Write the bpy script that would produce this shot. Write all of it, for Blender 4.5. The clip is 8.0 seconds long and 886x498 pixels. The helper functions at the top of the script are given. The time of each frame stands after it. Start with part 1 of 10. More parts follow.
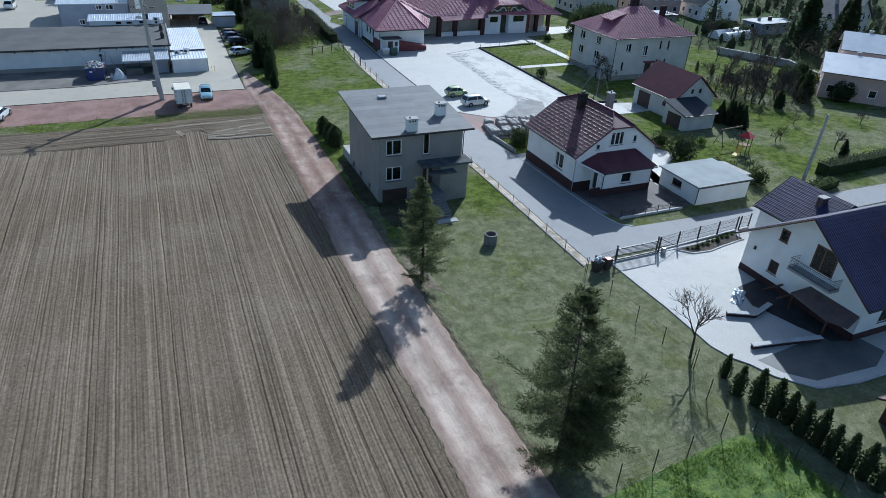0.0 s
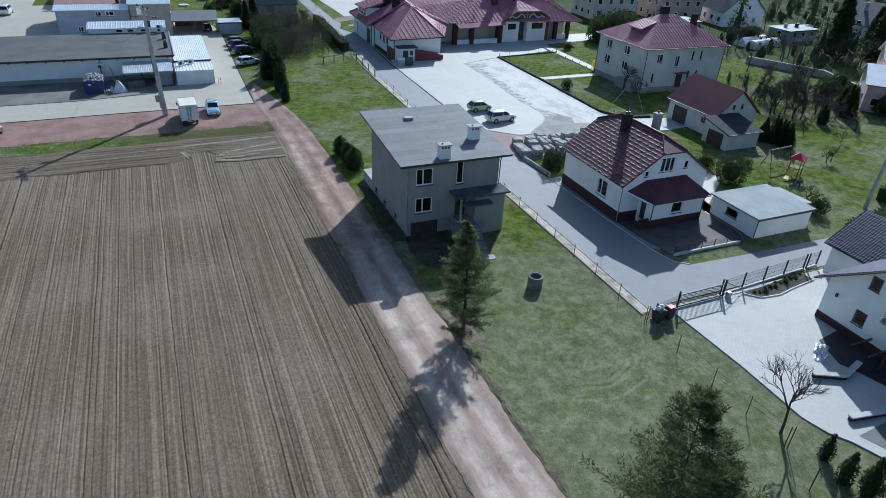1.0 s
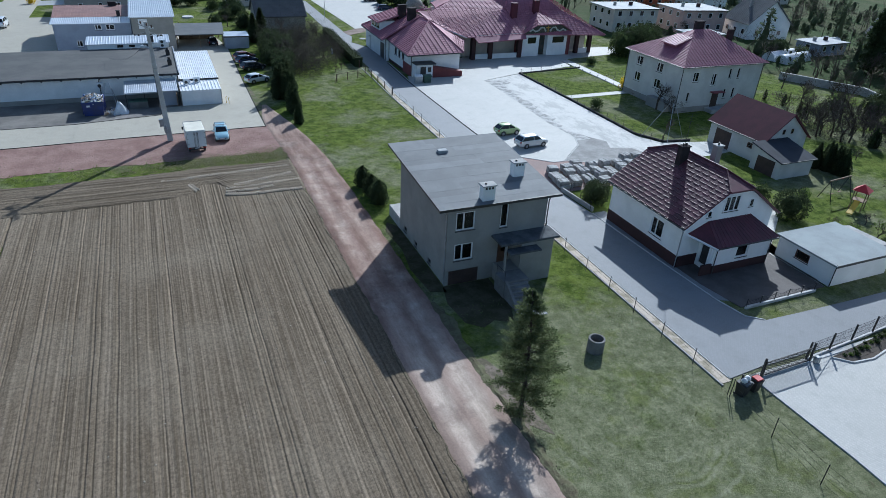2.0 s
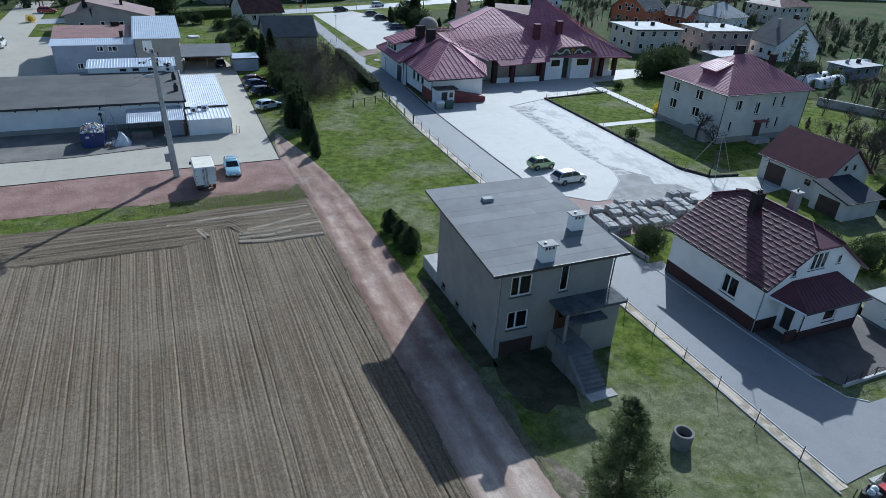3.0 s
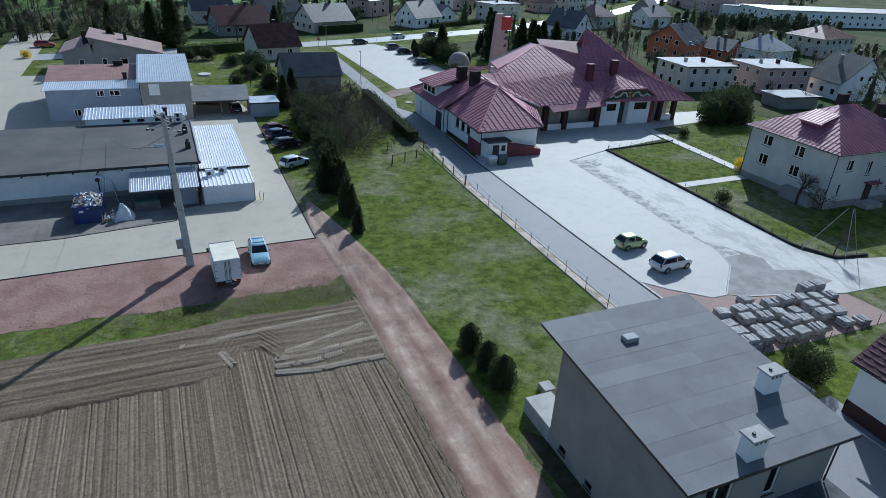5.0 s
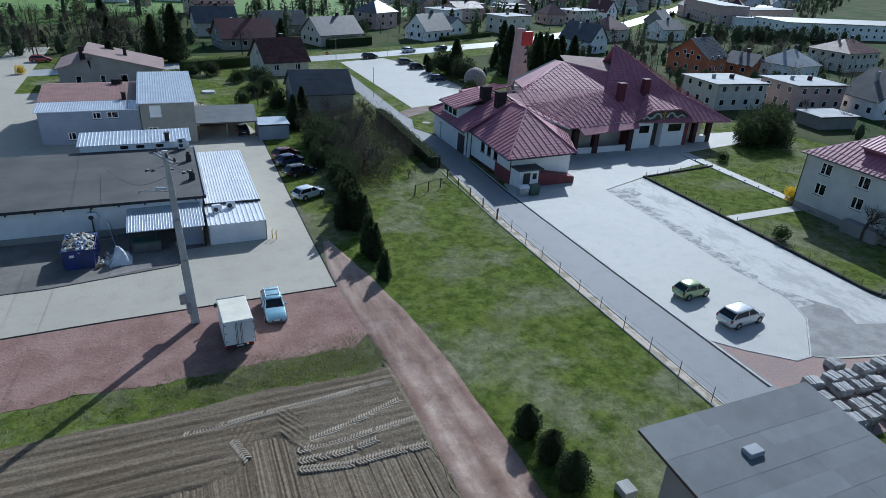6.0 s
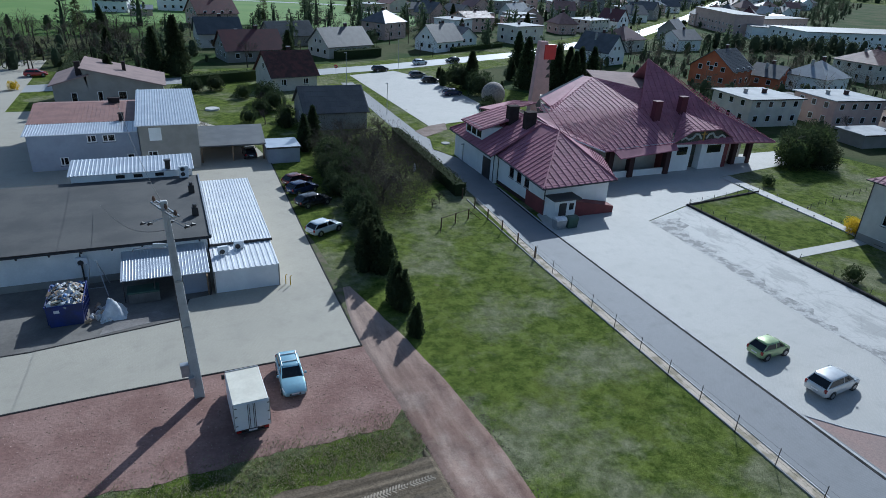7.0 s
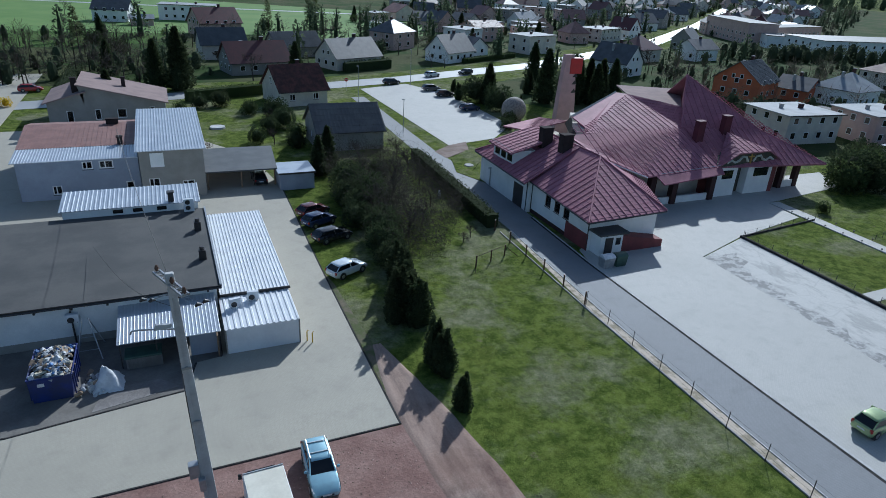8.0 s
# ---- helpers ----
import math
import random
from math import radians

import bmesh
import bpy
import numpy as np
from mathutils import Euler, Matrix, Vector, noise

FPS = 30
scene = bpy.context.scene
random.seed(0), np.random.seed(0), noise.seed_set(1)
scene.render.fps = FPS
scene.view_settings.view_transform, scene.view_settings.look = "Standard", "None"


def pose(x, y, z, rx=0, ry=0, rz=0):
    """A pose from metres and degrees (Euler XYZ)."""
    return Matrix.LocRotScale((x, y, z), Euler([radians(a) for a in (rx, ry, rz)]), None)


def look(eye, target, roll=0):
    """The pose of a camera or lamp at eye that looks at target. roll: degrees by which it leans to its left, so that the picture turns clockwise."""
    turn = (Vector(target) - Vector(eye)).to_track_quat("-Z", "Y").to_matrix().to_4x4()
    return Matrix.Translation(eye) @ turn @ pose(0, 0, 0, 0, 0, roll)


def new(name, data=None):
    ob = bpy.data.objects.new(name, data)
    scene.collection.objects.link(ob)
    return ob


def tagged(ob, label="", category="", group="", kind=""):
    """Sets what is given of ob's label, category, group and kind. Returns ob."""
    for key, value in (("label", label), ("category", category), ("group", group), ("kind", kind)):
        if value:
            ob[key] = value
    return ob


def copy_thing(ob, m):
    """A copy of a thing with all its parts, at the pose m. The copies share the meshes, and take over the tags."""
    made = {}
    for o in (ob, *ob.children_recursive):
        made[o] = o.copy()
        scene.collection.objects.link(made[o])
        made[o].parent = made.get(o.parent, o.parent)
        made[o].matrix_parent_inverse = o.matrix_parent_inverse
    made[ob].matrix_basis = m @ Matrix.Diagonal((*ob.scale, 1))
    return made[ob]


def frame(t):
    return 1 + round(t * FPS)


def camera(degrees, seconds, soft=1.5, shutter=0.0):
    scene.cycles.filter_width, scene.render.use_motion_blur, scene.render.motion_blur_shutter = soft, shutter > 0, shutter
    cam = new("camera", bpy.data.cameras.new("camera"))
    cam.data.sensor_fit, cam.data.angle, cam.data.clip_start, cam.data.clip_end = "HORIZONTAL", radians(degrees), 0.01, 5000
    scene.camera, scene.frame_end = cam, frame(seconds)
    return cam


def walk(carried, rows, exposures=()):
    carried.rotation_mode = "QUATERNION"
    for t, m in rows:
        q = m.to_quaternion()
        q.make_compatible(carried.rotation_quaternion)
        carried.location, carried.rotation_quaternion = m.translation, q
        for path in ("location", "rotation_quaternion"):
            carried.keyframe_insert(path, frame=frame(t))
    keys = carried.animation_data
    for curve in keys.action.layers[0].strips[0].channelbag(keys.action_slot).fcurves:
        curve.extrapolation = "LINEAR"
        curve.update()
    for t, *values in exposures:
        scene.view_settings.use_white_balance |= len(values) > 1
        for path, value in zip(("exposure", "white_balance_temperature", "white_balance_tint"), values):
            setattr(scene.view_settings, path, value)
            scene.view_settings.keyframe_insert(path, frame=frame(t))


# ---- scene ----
cam = camera(70.0, 8.0, soft=0.45)
PATH = [
    (0, (0.26, -1.195, 29.357), (0.979, 0.379, 28.355), 3.1),
    (0.5, (0.211, 2.69, 29.237), (0.93, 4.266, 28.235), 3.2),
    (1, (0.097, 6.804, 29.128), (0.817, 8.38, 28.128), 3.2),
    (1.5, (-0.031, 10.968, 29.08), (0.69, 12.545, 28.084), 3.2),
    (3, (-0.395, 24.057, 28.726), (0.336, 25.659, 27.778), 3.4),
    (3.5, (-0.494, 28.504, 28.719), (0.239, 30.113, 27.785), 3.4),
    (4, (-0.654, 33.026, 28.672), (0.083, 34.642, 27.753), 3.4),
    (4.5, (-0.749, 37.479, 28.649), (-0.011, 39.102, 27.745), 3.4),
    (6, (-0.663, 50.977, 28.398), (0.081, 52.62, 27.533), 3.5),
    (6.5, (-0.532, 55.501, 28.349), (0.213, 57.148, 27.492), 3.5),
    (7, (-0.319, 59.963, 28.266), (0.424, 61.616, 27.42), 3.4),
    (7.5, (-0.297, 64.494, 28.2), (0.448, 66.151, 27.364), 3.4),
    (8, (-0.389, 68.967, 28.203), (0.356, 70.628, 27.375), 3.3),
]
walk(cam, [(t, look(eye, target, roll)) for t, eye, target, roll in PATH], [(0.0, 0.32, 5340, 4.0), (3.0, 0.26, 5340, 4.0), (4.5, 0.18, 5340, 4.0), (6.5, 0.06, 5340, 4.0), (8.0, -0.06, 5340, 4.0)])

# ---- daylight: low spring sun ahead and to the east of the flight ----
SUN_EL, SUN_AZ = 31.5, 39.8          # degrees above the horizon, clockwise from +y
sun_way = Vector((math.sin(radians(SUN_AZ)) * math.cos(radians(SUN_EL)), math.cos(radians(SUN_AZ)) * math.cos(radians(SUN_EL)), math.sin(radians(SUN_EL))))
world = bpy.data.worlds.new("world")
scene.world = world
world.use_nodes = True
sky = world.node_tree.nodes.new("ShaderNodeTexSky")
sky.sky_type, sky.sun_disc = "NISHITA", False
sky.sun_elevation, sky.sun_rotation = radians(SUN_EL), radians(SUN_AZ)
sky.air_density, sky.dust_density, sky.ozone_density = 1.0, 1.2, 1.5
world.node_tree.links.new(sky.outputs[0], world.node_tree.nodes["Background"].inputs[0])
world.node_tree.nodes["Background"].inputs[1].default_value = 0.092
sun_lamp = new("sun", bpy.data.lights.new("sun", "SUN"))
sun_lamp.data.energy, sun_lamp.data.angle, sun_lamp.data.color = 4.4, radians(0.55), (1.0, 0.96, 0.91)
sun_lamp.matrix_world = look(sun_way * 200, (0, 0, 0))

# ---- building helpers ----
class Shape:
    """Collects corners and faces of one mesh."""

    def __init__(self):
        self.v, self.f, self.smooth = [], [], False

    def face(self, *pts):
        n = len(self.v)
        self.v += [tuple(p) for p in pts]
        self.f.append(tuple(range(n, n + len(pts))))
        return self

    def box(self, x0, x1, y0, y1, z0, z1, m=None):
        n = len(self.v)
        pts = [(x0, y0, z0), (x1, y0, z0), (x1, y1, z0), (x0, y1, z0), (x0, y0, z1), (x1, y0, z1), (x1, y1, z1), (x0, y1, z1)]
        self.v += [tuple(m @ Vector(p)) for p in pts] if m else pts
        self.f += [tuple(n + i for i in q) for q in ((0, 3, 2, 1), (4, 5, 6, 7), (0, 1, 5, 4), (1, 2, 6, 5), (2, 3, 7, 6), (3, 0, 4, 7))]
        return self

    def bevel_box(self, x0, x1, y0, y1, z0, z1, b=0.03, m=None):
        """A box whose upper and upright edges are chamfered by b."""
        ring = lambda i, z: [(x0 + i, y0 + b + i, z), (x0 + b + i, y0 + i, z), (x1 - b - i, y0 + i, z), (x1 - i, y0 + b + i, z), (x1 - i, y1 - b - i, z), (x1 - b - i, y1 - i, z), (x0 + b + i, y1 - i, z), (x0 + i, y1 - b - i, z)]
        self.loft([ring(0, z0), ring(0, z1 - b), ring(b * 0.8, z1)], m=m)
        return self

    def loft(self, rings, m=None, caps=True, closed=True):
        n, k = len(self.v), len(rings[0])
        for r in rings:
            self.v += [tuple(m @ Vector(p)) for p in r] if m else [tuple(p) for p in r]
        for i in range(len(rings) - 1):
            for j in range(k if closed else k - 1):
                a, b = n + i * k + j, n + i * k + (j + 1) % k
                self.f.append((a, b, b + k, a + k))
        if caps:
            self.f.append(tuple(n + j for j in reversed(range(k))))
            self.f.append(tuple(n + (len(rings) - 1) * k + j for j in range(k)))
        return self

    def tube(self, pts, radii, seg=6):
        """A round bar through pts."""
        rings = []
        for i, p in enumerate(pts):
            p = Vector(p)
            d = (Vector(pts[min(i + 1, len(pts) - 1)]) - Vector(pts[max(i - 1, 0)])).normalized()
            s = d.cross(Vector((0, 0, 1)) if abs(d.z) < 0.9 else Vector((1, 0, 0))).normalized()
            u = s.cross(d)
            r = radii[i] if isinstance(radii, (list, tuple)) else radii
            rings.append([p + s * (r * math.cos(2 * math.pi * j / seg)) + u * (r * math.sin(2 * math.pi * j / seg)) for j in range(seg)])
        return self.loft(rings)

    def prism(self, outline, z0, z1):
        """Upright sides and lids over a closed outline of (x, y)."""
        return self.loft([[(x, y, z0) for x, y in outline], [(x, y, z1) for x, y in outline]])

    def slab(self, top, t):
        """A plate whose upper face is top, t thick downwards."""
        return self.loft([[(p[0], p[1], p[2] - t) for p in top], top])

    def grid(self, nx, ny, fn):
        n = len(self.v)
        for j in range(ny + 1):
            for i in range(nx + 1):
                self.v.append(fn(i, j))
        for j in range(ny):
            for i in range(nx):
                a = n + j * (nx + 1) + i
                self.f.append((a, a + 1, a + nx + 2, a + nx + 1))
        return self

    def mesh(self, name, material):
        me = bpy.data.meshes.new(name)
        me.from_pydata(self.v, [], self.f)
        if self.smooth:
            me.polygons.foreach_set("use_smooth", [True] * len(me.polygons))
        if self.smooth == "soft":
            me.set_sharp_from_angle(angle=radians(38))
        me.materials.append(material)
        me.update()
        return me


def part(name, shape, material, parent, label=""):
    """One mesh under a thing or a part."""
    me = shape if isinstance(shape, bpy.types.Mesh) else shape.mesh(name, material)
    ob = new(name, me)
    ob.parent = parent
    return tagged(ob, label)


def solo(name, shape, material, label="", category="", group="", kind=""):
    """A thing, or a piece of the setting, of one mesh."""
    return tagged(new(name, shape.mesh(name, material)), label, category, group, kind)


def thing(name, x, y, z=0.0, rz=0.0, label="", category="", group=""):
    ob = new(name)
    ob.empty_display_size = 0.2
    ob.matrix_basis = pose(x, y, z, 0, 0, rz)
    return tagged(ob, label, category, group)


def hills(x, y, s):
    return noise.noise(Vector((x / s, y / s, 3.7)))


# ---- materials ----
def nodes_of(name):
    m = bpy.data.materials.new(name)
    m.use_nodes = True
    return m, m.node_tree, m.node_tree.nodes["Principled BSDF"]


def add(tree, kind, **sets):
    n = tree.nodes.new(kind)
    for k, v in sets.items():
        n.inputs[k.replace("_", " ")].default_value = v
    return n


def noise_tex(tree, where, scale, detail=4.0, rough=0.6):
    n = add(tree, "ShaderNodeTexNoise", Scale=scale, Detail=detail, Roughness=rough)
    tree.links.new(where, n.inputs["Vector"])
    return n.outputs[0]


def ramp(tree, value, lo, hi):
    n = tree.nodes.new("ShaderNodeMapRange")
    n.interpolation_type = "SMOOTHSTEP"
    n.inputs[1].default_value, n.inputs[2].default_value = lo, hi
    tree.links.new(value, n.inputs[0])
    return n.outputs[0]


def mix(tree, fac, a, b, how="MIX"):
    n = tree.nodes.new("ShaderNodeMix")
    n.data_type, n.blend_type = "RGBA", how
    for sock, v in ((n.inputs[0], fac), (n.inputs[6], a), (n.inputs[7], b)):
        if isinstance(v, bpy.types.NodeSocket):
            tree.links.new(v, sock)
        else:
            sock.default_value = (*v, 1) if isinstance(v, tuple) else v
    return n.outputs[2]


def maths(tree, op, a, b=0.0):
    n = tree.nodes.new("ShaderNodeMath")
    n.operation = op
    for sock, v in ((n.inputs[0], a), (n.inputs[1], b)):
        if isinstance(v, bpy.types.NodeSocket):
            tree.links.new(v, sock)
        else:
            sock.default_value = v
    return n.outputs[0]


def relief(tree, shader, value, strength, distance=0.05):
    n = add(tree, "ShaderNodeBump", Strength=strength, Distance=distance)
    tree.links.new(value, n.inputs["Height"])
    tree.links.new(n.outputs[0], shader.inputs["Normal"])


def surface(name, c1, c2=None, big=0.4, fine=8.0, rough=0.8, grain=0.35, bump=0.3, depth=0.02, metal=0.0, spread=(0.35, 0.65), spec=0.5, stretch=(1, 1, 1), each=0.0, island=0.0):
    """A mottled surface: two colours in blotches (big: per metre), grain over them, and relief. each: how far single pieces differ."""
    m, tree, s = nodes_of(name)
    c2 = c2 or tuple(c * 0.75 for c in c1)
    where = tree.nodes.new("ShaderNodeTexCoord").outputs["Object"]
    if stretch != (1, 1, 1):
        mp = add(tree, "ShaderNodeMapping", Scale=stretch)
        tree.links.new(where, mp.inputs[0])
        where = mp.outputs[0]
    blotch = ramp(tree, noise_tex(tree, where, big, 5.0), *spread)
    speck = noise_tex(tree, where, fine, 4.0, 0.7)
    col = mix(tree, blotch, c1, c2)
    level = maths(tree, "ADD", maths(tree, "MULTIPLY", speck, 2 * grain), 1 - grain)
    if each:
        info = tree.nodes.new("ShaderNodeObjectInfo")
        level = maths(tree, "MULTIPLY", level, maths(tree, "ADD", maths(tree, "MULTIPLY", info.outputs["Random"], 2 * each), 1 - each))
    if island:
        geo = tree.nodes.new("ShaderNodeNewGeometry")
        level = maths(tree, "MULTIPLY", level, maths(tree, "ADD", maths(tree, "MULTIPLY", geo.outputs["Random Per Island"], 2 * island), 1 - island))
    grey = tree.nodes.new("ShaderNodeCombineColor")
    for i in range(3):
        tree.links.new(level, grey.inputs[i])
    col = mix(tree, 1.0, col, grey.outputs[0], "MULTIPLY")
    tree.links.new(col, s.inputs["Base Color"])
    tree.links.new(maths(tree, "ADD", maths(tree, "MULTIPLY", speck, 0.15), rough - 0.07), s.inputs["Roughness"])
    s.inputs["Metallic"].default_value = metal
    s.inputs["Specular IOR Level"].default_value = spec
    if bump:
        relief(tree, s, speck, bump, depth)
    return m


def glass_of(name):
    m, tree, s = nodes_of(name)
    s.inputs["Base Color"].default_value = (0.75, 0.8, 0.82, 1)
    s.inputs["Transmission Weight"].default_value = 1.0
    s.inputs["Roughness"].default_value = 0.02
    s.inputs["IOR"].default_value = 1.25
    return m


def foliage(name, c1, c2, through_light=0.4):
    """Leaves: every island its own shade between c1 and c2."""
    m, tree, s = nodes_of(name)
    geo = tree.nodes.new("ShaderNodeNewGeometry")
    info = tree.nodes.new("ShaderNodeObjectInfo")
    col = mix(tree, geo.outputs["Random Per Island"], c1, c2)
    col = mix(tree, maths(tree, "MULTIPLY", info.outputs["Random"], 0.5), col, mix(tree, 0.5, c1, (0.06, 0.05, 0.03)))
    tree.links.new(col, s.inputs["Base Color"])
    s.inputs["Roughness"].default_value = 0.9
    s.inputs["Specular IOR Level"].default_value = 0.06
    glow = tree.nodes.new("ShaderNodeBsdfTranslucent")
    both = tree.nodes.new("ShaderNodeMixShader")
    both.inputs[0].default_value = through_light
    tree.links.new(col, glow.inputs["Color"])
    tree.links.new(s.outputs[0], both.inputs[1])
    tree.links.new(glow.outputs[0], both.inputs[2])
    tree.links.new(both.outputs[0], tree.nodes["Material Output"].inputs["Surface"])
    return m


def tinted():
    m, tree, s = nodes_of("tinted car glass")
    s.inputs["Base Color"].default_value = (0.012, 0.014, 0.016, 1)
    s.inputs["Roughness"].default_value = 0.04
    return m


MAT = {
    "car_glass": tinted(),
    "glass": glass_of("window glass"),
    "render_grey": surface("grey plaster", (0.30, 0.285, 0.26), (0.25, 0.24, 0.22), 0.5, 12, 0.9, 0.12, 0.15),
    "render_white": surface("white plaster", (0.84, 0.83, 0.81), (0.76, 0.755, 0.73), 0.5, 10, 0.9, 0.06, 0.1),
    "render_pale": surface("pale grey plaster", (0.56, 0.555, 0.525), (0.47, 0.465, 0.44), 0.4, 10, 0.9, 0.1, 0.1),
    # Near-black colour paints the unlit depth behind panes.
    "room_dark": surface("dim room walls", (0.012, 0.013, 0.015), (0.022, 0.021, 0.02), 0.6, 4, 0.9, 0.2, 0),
    "render_cream": surface("cream plaster", (0.62, 0.58, 0.50), (0.52, 0.48, 0.42), 0.5, 10, 0.9, 0.1, 0.1),
    "render_pink": surface("pink plaster", (0.56, 0.40, 0.34), (0.48, 0.34, 0.30), 0.5, 10, 0.9, 0.1, 0.1),
    "render_orange": surface("orange plaster", (0.55, 0.16, 0.07), (0.46, 0.13, 0.06), 0.5, 10, 0.9, 0.1, 0.1),
    "plinth_dark": surface("dark plinth plaster", (0.14, 0.10, 0.09), (0.10, 0.07, 0.065), 0.7, 9, 0.85, 0.2, 0.2),
    "plinth_red": surface("brick red plinth", (0.052, 0.020, 0.019), (0.040, 0.017, 0.017), 0.7, 9, 0.8, 0.2, 0.2),
    "felt": surface("grey roofing felt", (0.20, 0.205, 0.21), (0.15, 0.155, 0.16), 0.25, 14, 0.75, 0.2, 0.2),
    "felt_dark": surface("dark roofing felt", (0.055, 0.055, 0.055), (0.085, 0.082, 0.078), 0.25, 10, 0.8, 0.3, 0.3),
    "felt_light": surface("light roofing felt", (0.36, 0.37, 0.38), (0.27, 0.28, 0.29), 0.3, 10, 0.8, 0.15, 0.15),
    "tile_red": surface("wine red steel roofing", (0.25, 0.065, 0.085), (0.19, 0.05, 0.066), 0.6, 7, 0.55, 0.25, 0.1, spec=0.35),
    "tile_brown": surface("brown red steel roofing", (0.10, 0.022, 0.02), (0.075, 0.018, 0.018), 0.6, 7, 0.38, 0.25, 0.1),
    "tile_blue": surface("dark blue roof tiles", (0.05, 0.046, 0.105), (0.04, 0.037, 0.08), 0.6, 7, 0.62, 0.25, 0.1, spec=0.3),
    "tile_grey": surface("grey roof tiles", (0.10, 0.10, 0.105), (0.07, 0.07, 0.075), 0.6, 7, 0.55, 0.3, 0.2),
    "tile_clay": surface("faded red roofing", (0.27, 0.145, 0.12), (0.21, 0.11, 0.09), 0.6, 7, 0.6, 0.25, 0.2),
    "plastic_grey": surface("grey bin plastic", (0.16, 0.165, 0.17), (0.12, 0.125, 0.13), 1, 9, 0.7, 0.15, 0.05),
    "soot": surface("sooty dark brick", (0.035, 0.028, 0.028), (0.05, 0.04, 0.04), 0.8, 9, 0.95, 0.25, 0.2, spec=0.1),
    "tile_mossy": surface("patchy old red tiles", (0.12, 0.05, 0.045), (0.06, 0.035, 0.032), 0.9, 5, 0.8, 0.5, 0.3, spec=0.2),
    "slate": surface("slate coloured sheets", (0.06, 0.065, 0.07), (0.085, 0.09, 0.095), 0.5, 7, 0.55, 0.3, 0.2),
    "sheet_white": surface("white steel sheet", (0.75, 0.76, 0.77), (0.66, 0.67, 0.69), 0.5, 6, 0.35, 0.06, 0.03),
    "sheet_zinc": surface("galvanised sheet", (0.50, 0.53, 0.57), (0.42, 0.45, 0.50), 0.6, 6, 0.3, 0.12, 0.03, metal=0.35),
    "frame_white": surface("white window frames", (0.78, 0.78, 0.77), (0.7, 0.7, 0.7), 1, 8, 0.45, 0.05, 0),
    "frame_brown": surface("brown joinery", (0.10, 0.05, 0.03), (0.07, 0.035, 0.02), 1, 9, 0.5, 0.2, 0.1),
    "gutter": surface("dark gutter metal", (0.03, 0.028, 0.028), (0.045, 0.04, 0.04), 1, 9, 0.45, 0.2, 0),
    "concrete": surface("weathered concrete", (0.40, 0.39, 0.37), (0.30, 0.29, 0.28), 0.8, 12, 0.9, 0.25, 0.3),
    "concrete_dark": surface("damp concrete", (0.20, 0.195, 0.19), (0.14, 0.135, 0.13), 0.8, 12, 0.9, 0.25, 0.3),
    "iron": surface("dark painted iron", (0.02, 0.02, 0.022), (0.035, 0.03, 0.03), 2, 20, 0.5, 0.3, 0.1),
    "zinc_post": surface("galvanised steel", (0.45, 0.46, 0.47), (0.35, 0.36, 0.37), 2, 20, 0.4, 0.2, 0.05, metal=0.6),
    "bark": surface("bark", (0.085, 0.065, 0.05), (0.05, 0.04, 0.032), 1.5, 14, 0.95, 0.4, 0.6, 0.03),
    "needles": foliage("conifer needles", (0.08, 0.105, 0.048), (0.20, 0.225, 0.11), 0.5),
    "thuja": foliage("thuja foliage", (0.026, 0.042, 0.020), (0.075, 0.098, 0.046)),
    "shrub": foliage("evergreen shrub", (0.035, 0.058, 0.022), (0.085, 0.115, 0.042)),
    "spring": foliage("young leaves", (0.09, 0.14, 0.03), (0.16, 0.22, 0.05)),
    "yellow_bloom": foliage("forsythia bloom", (0.6, 0.42, 0.02), (0.7, 0.52, 0.05)),
}

# ---- ground materials ----
def shifted(tree, where, dx, scale=(1, 1, 1)):
    """The same coordinates moved and stretched, for a second, independent pattern."""
    mp = add(tree, "ShaderNodeMapping", Location=(dx, dx * 0.7, dx * 0.3), Scale=scale)
    tree.links.new(where, mp.inputs[0])
    return mp.outputs[0]


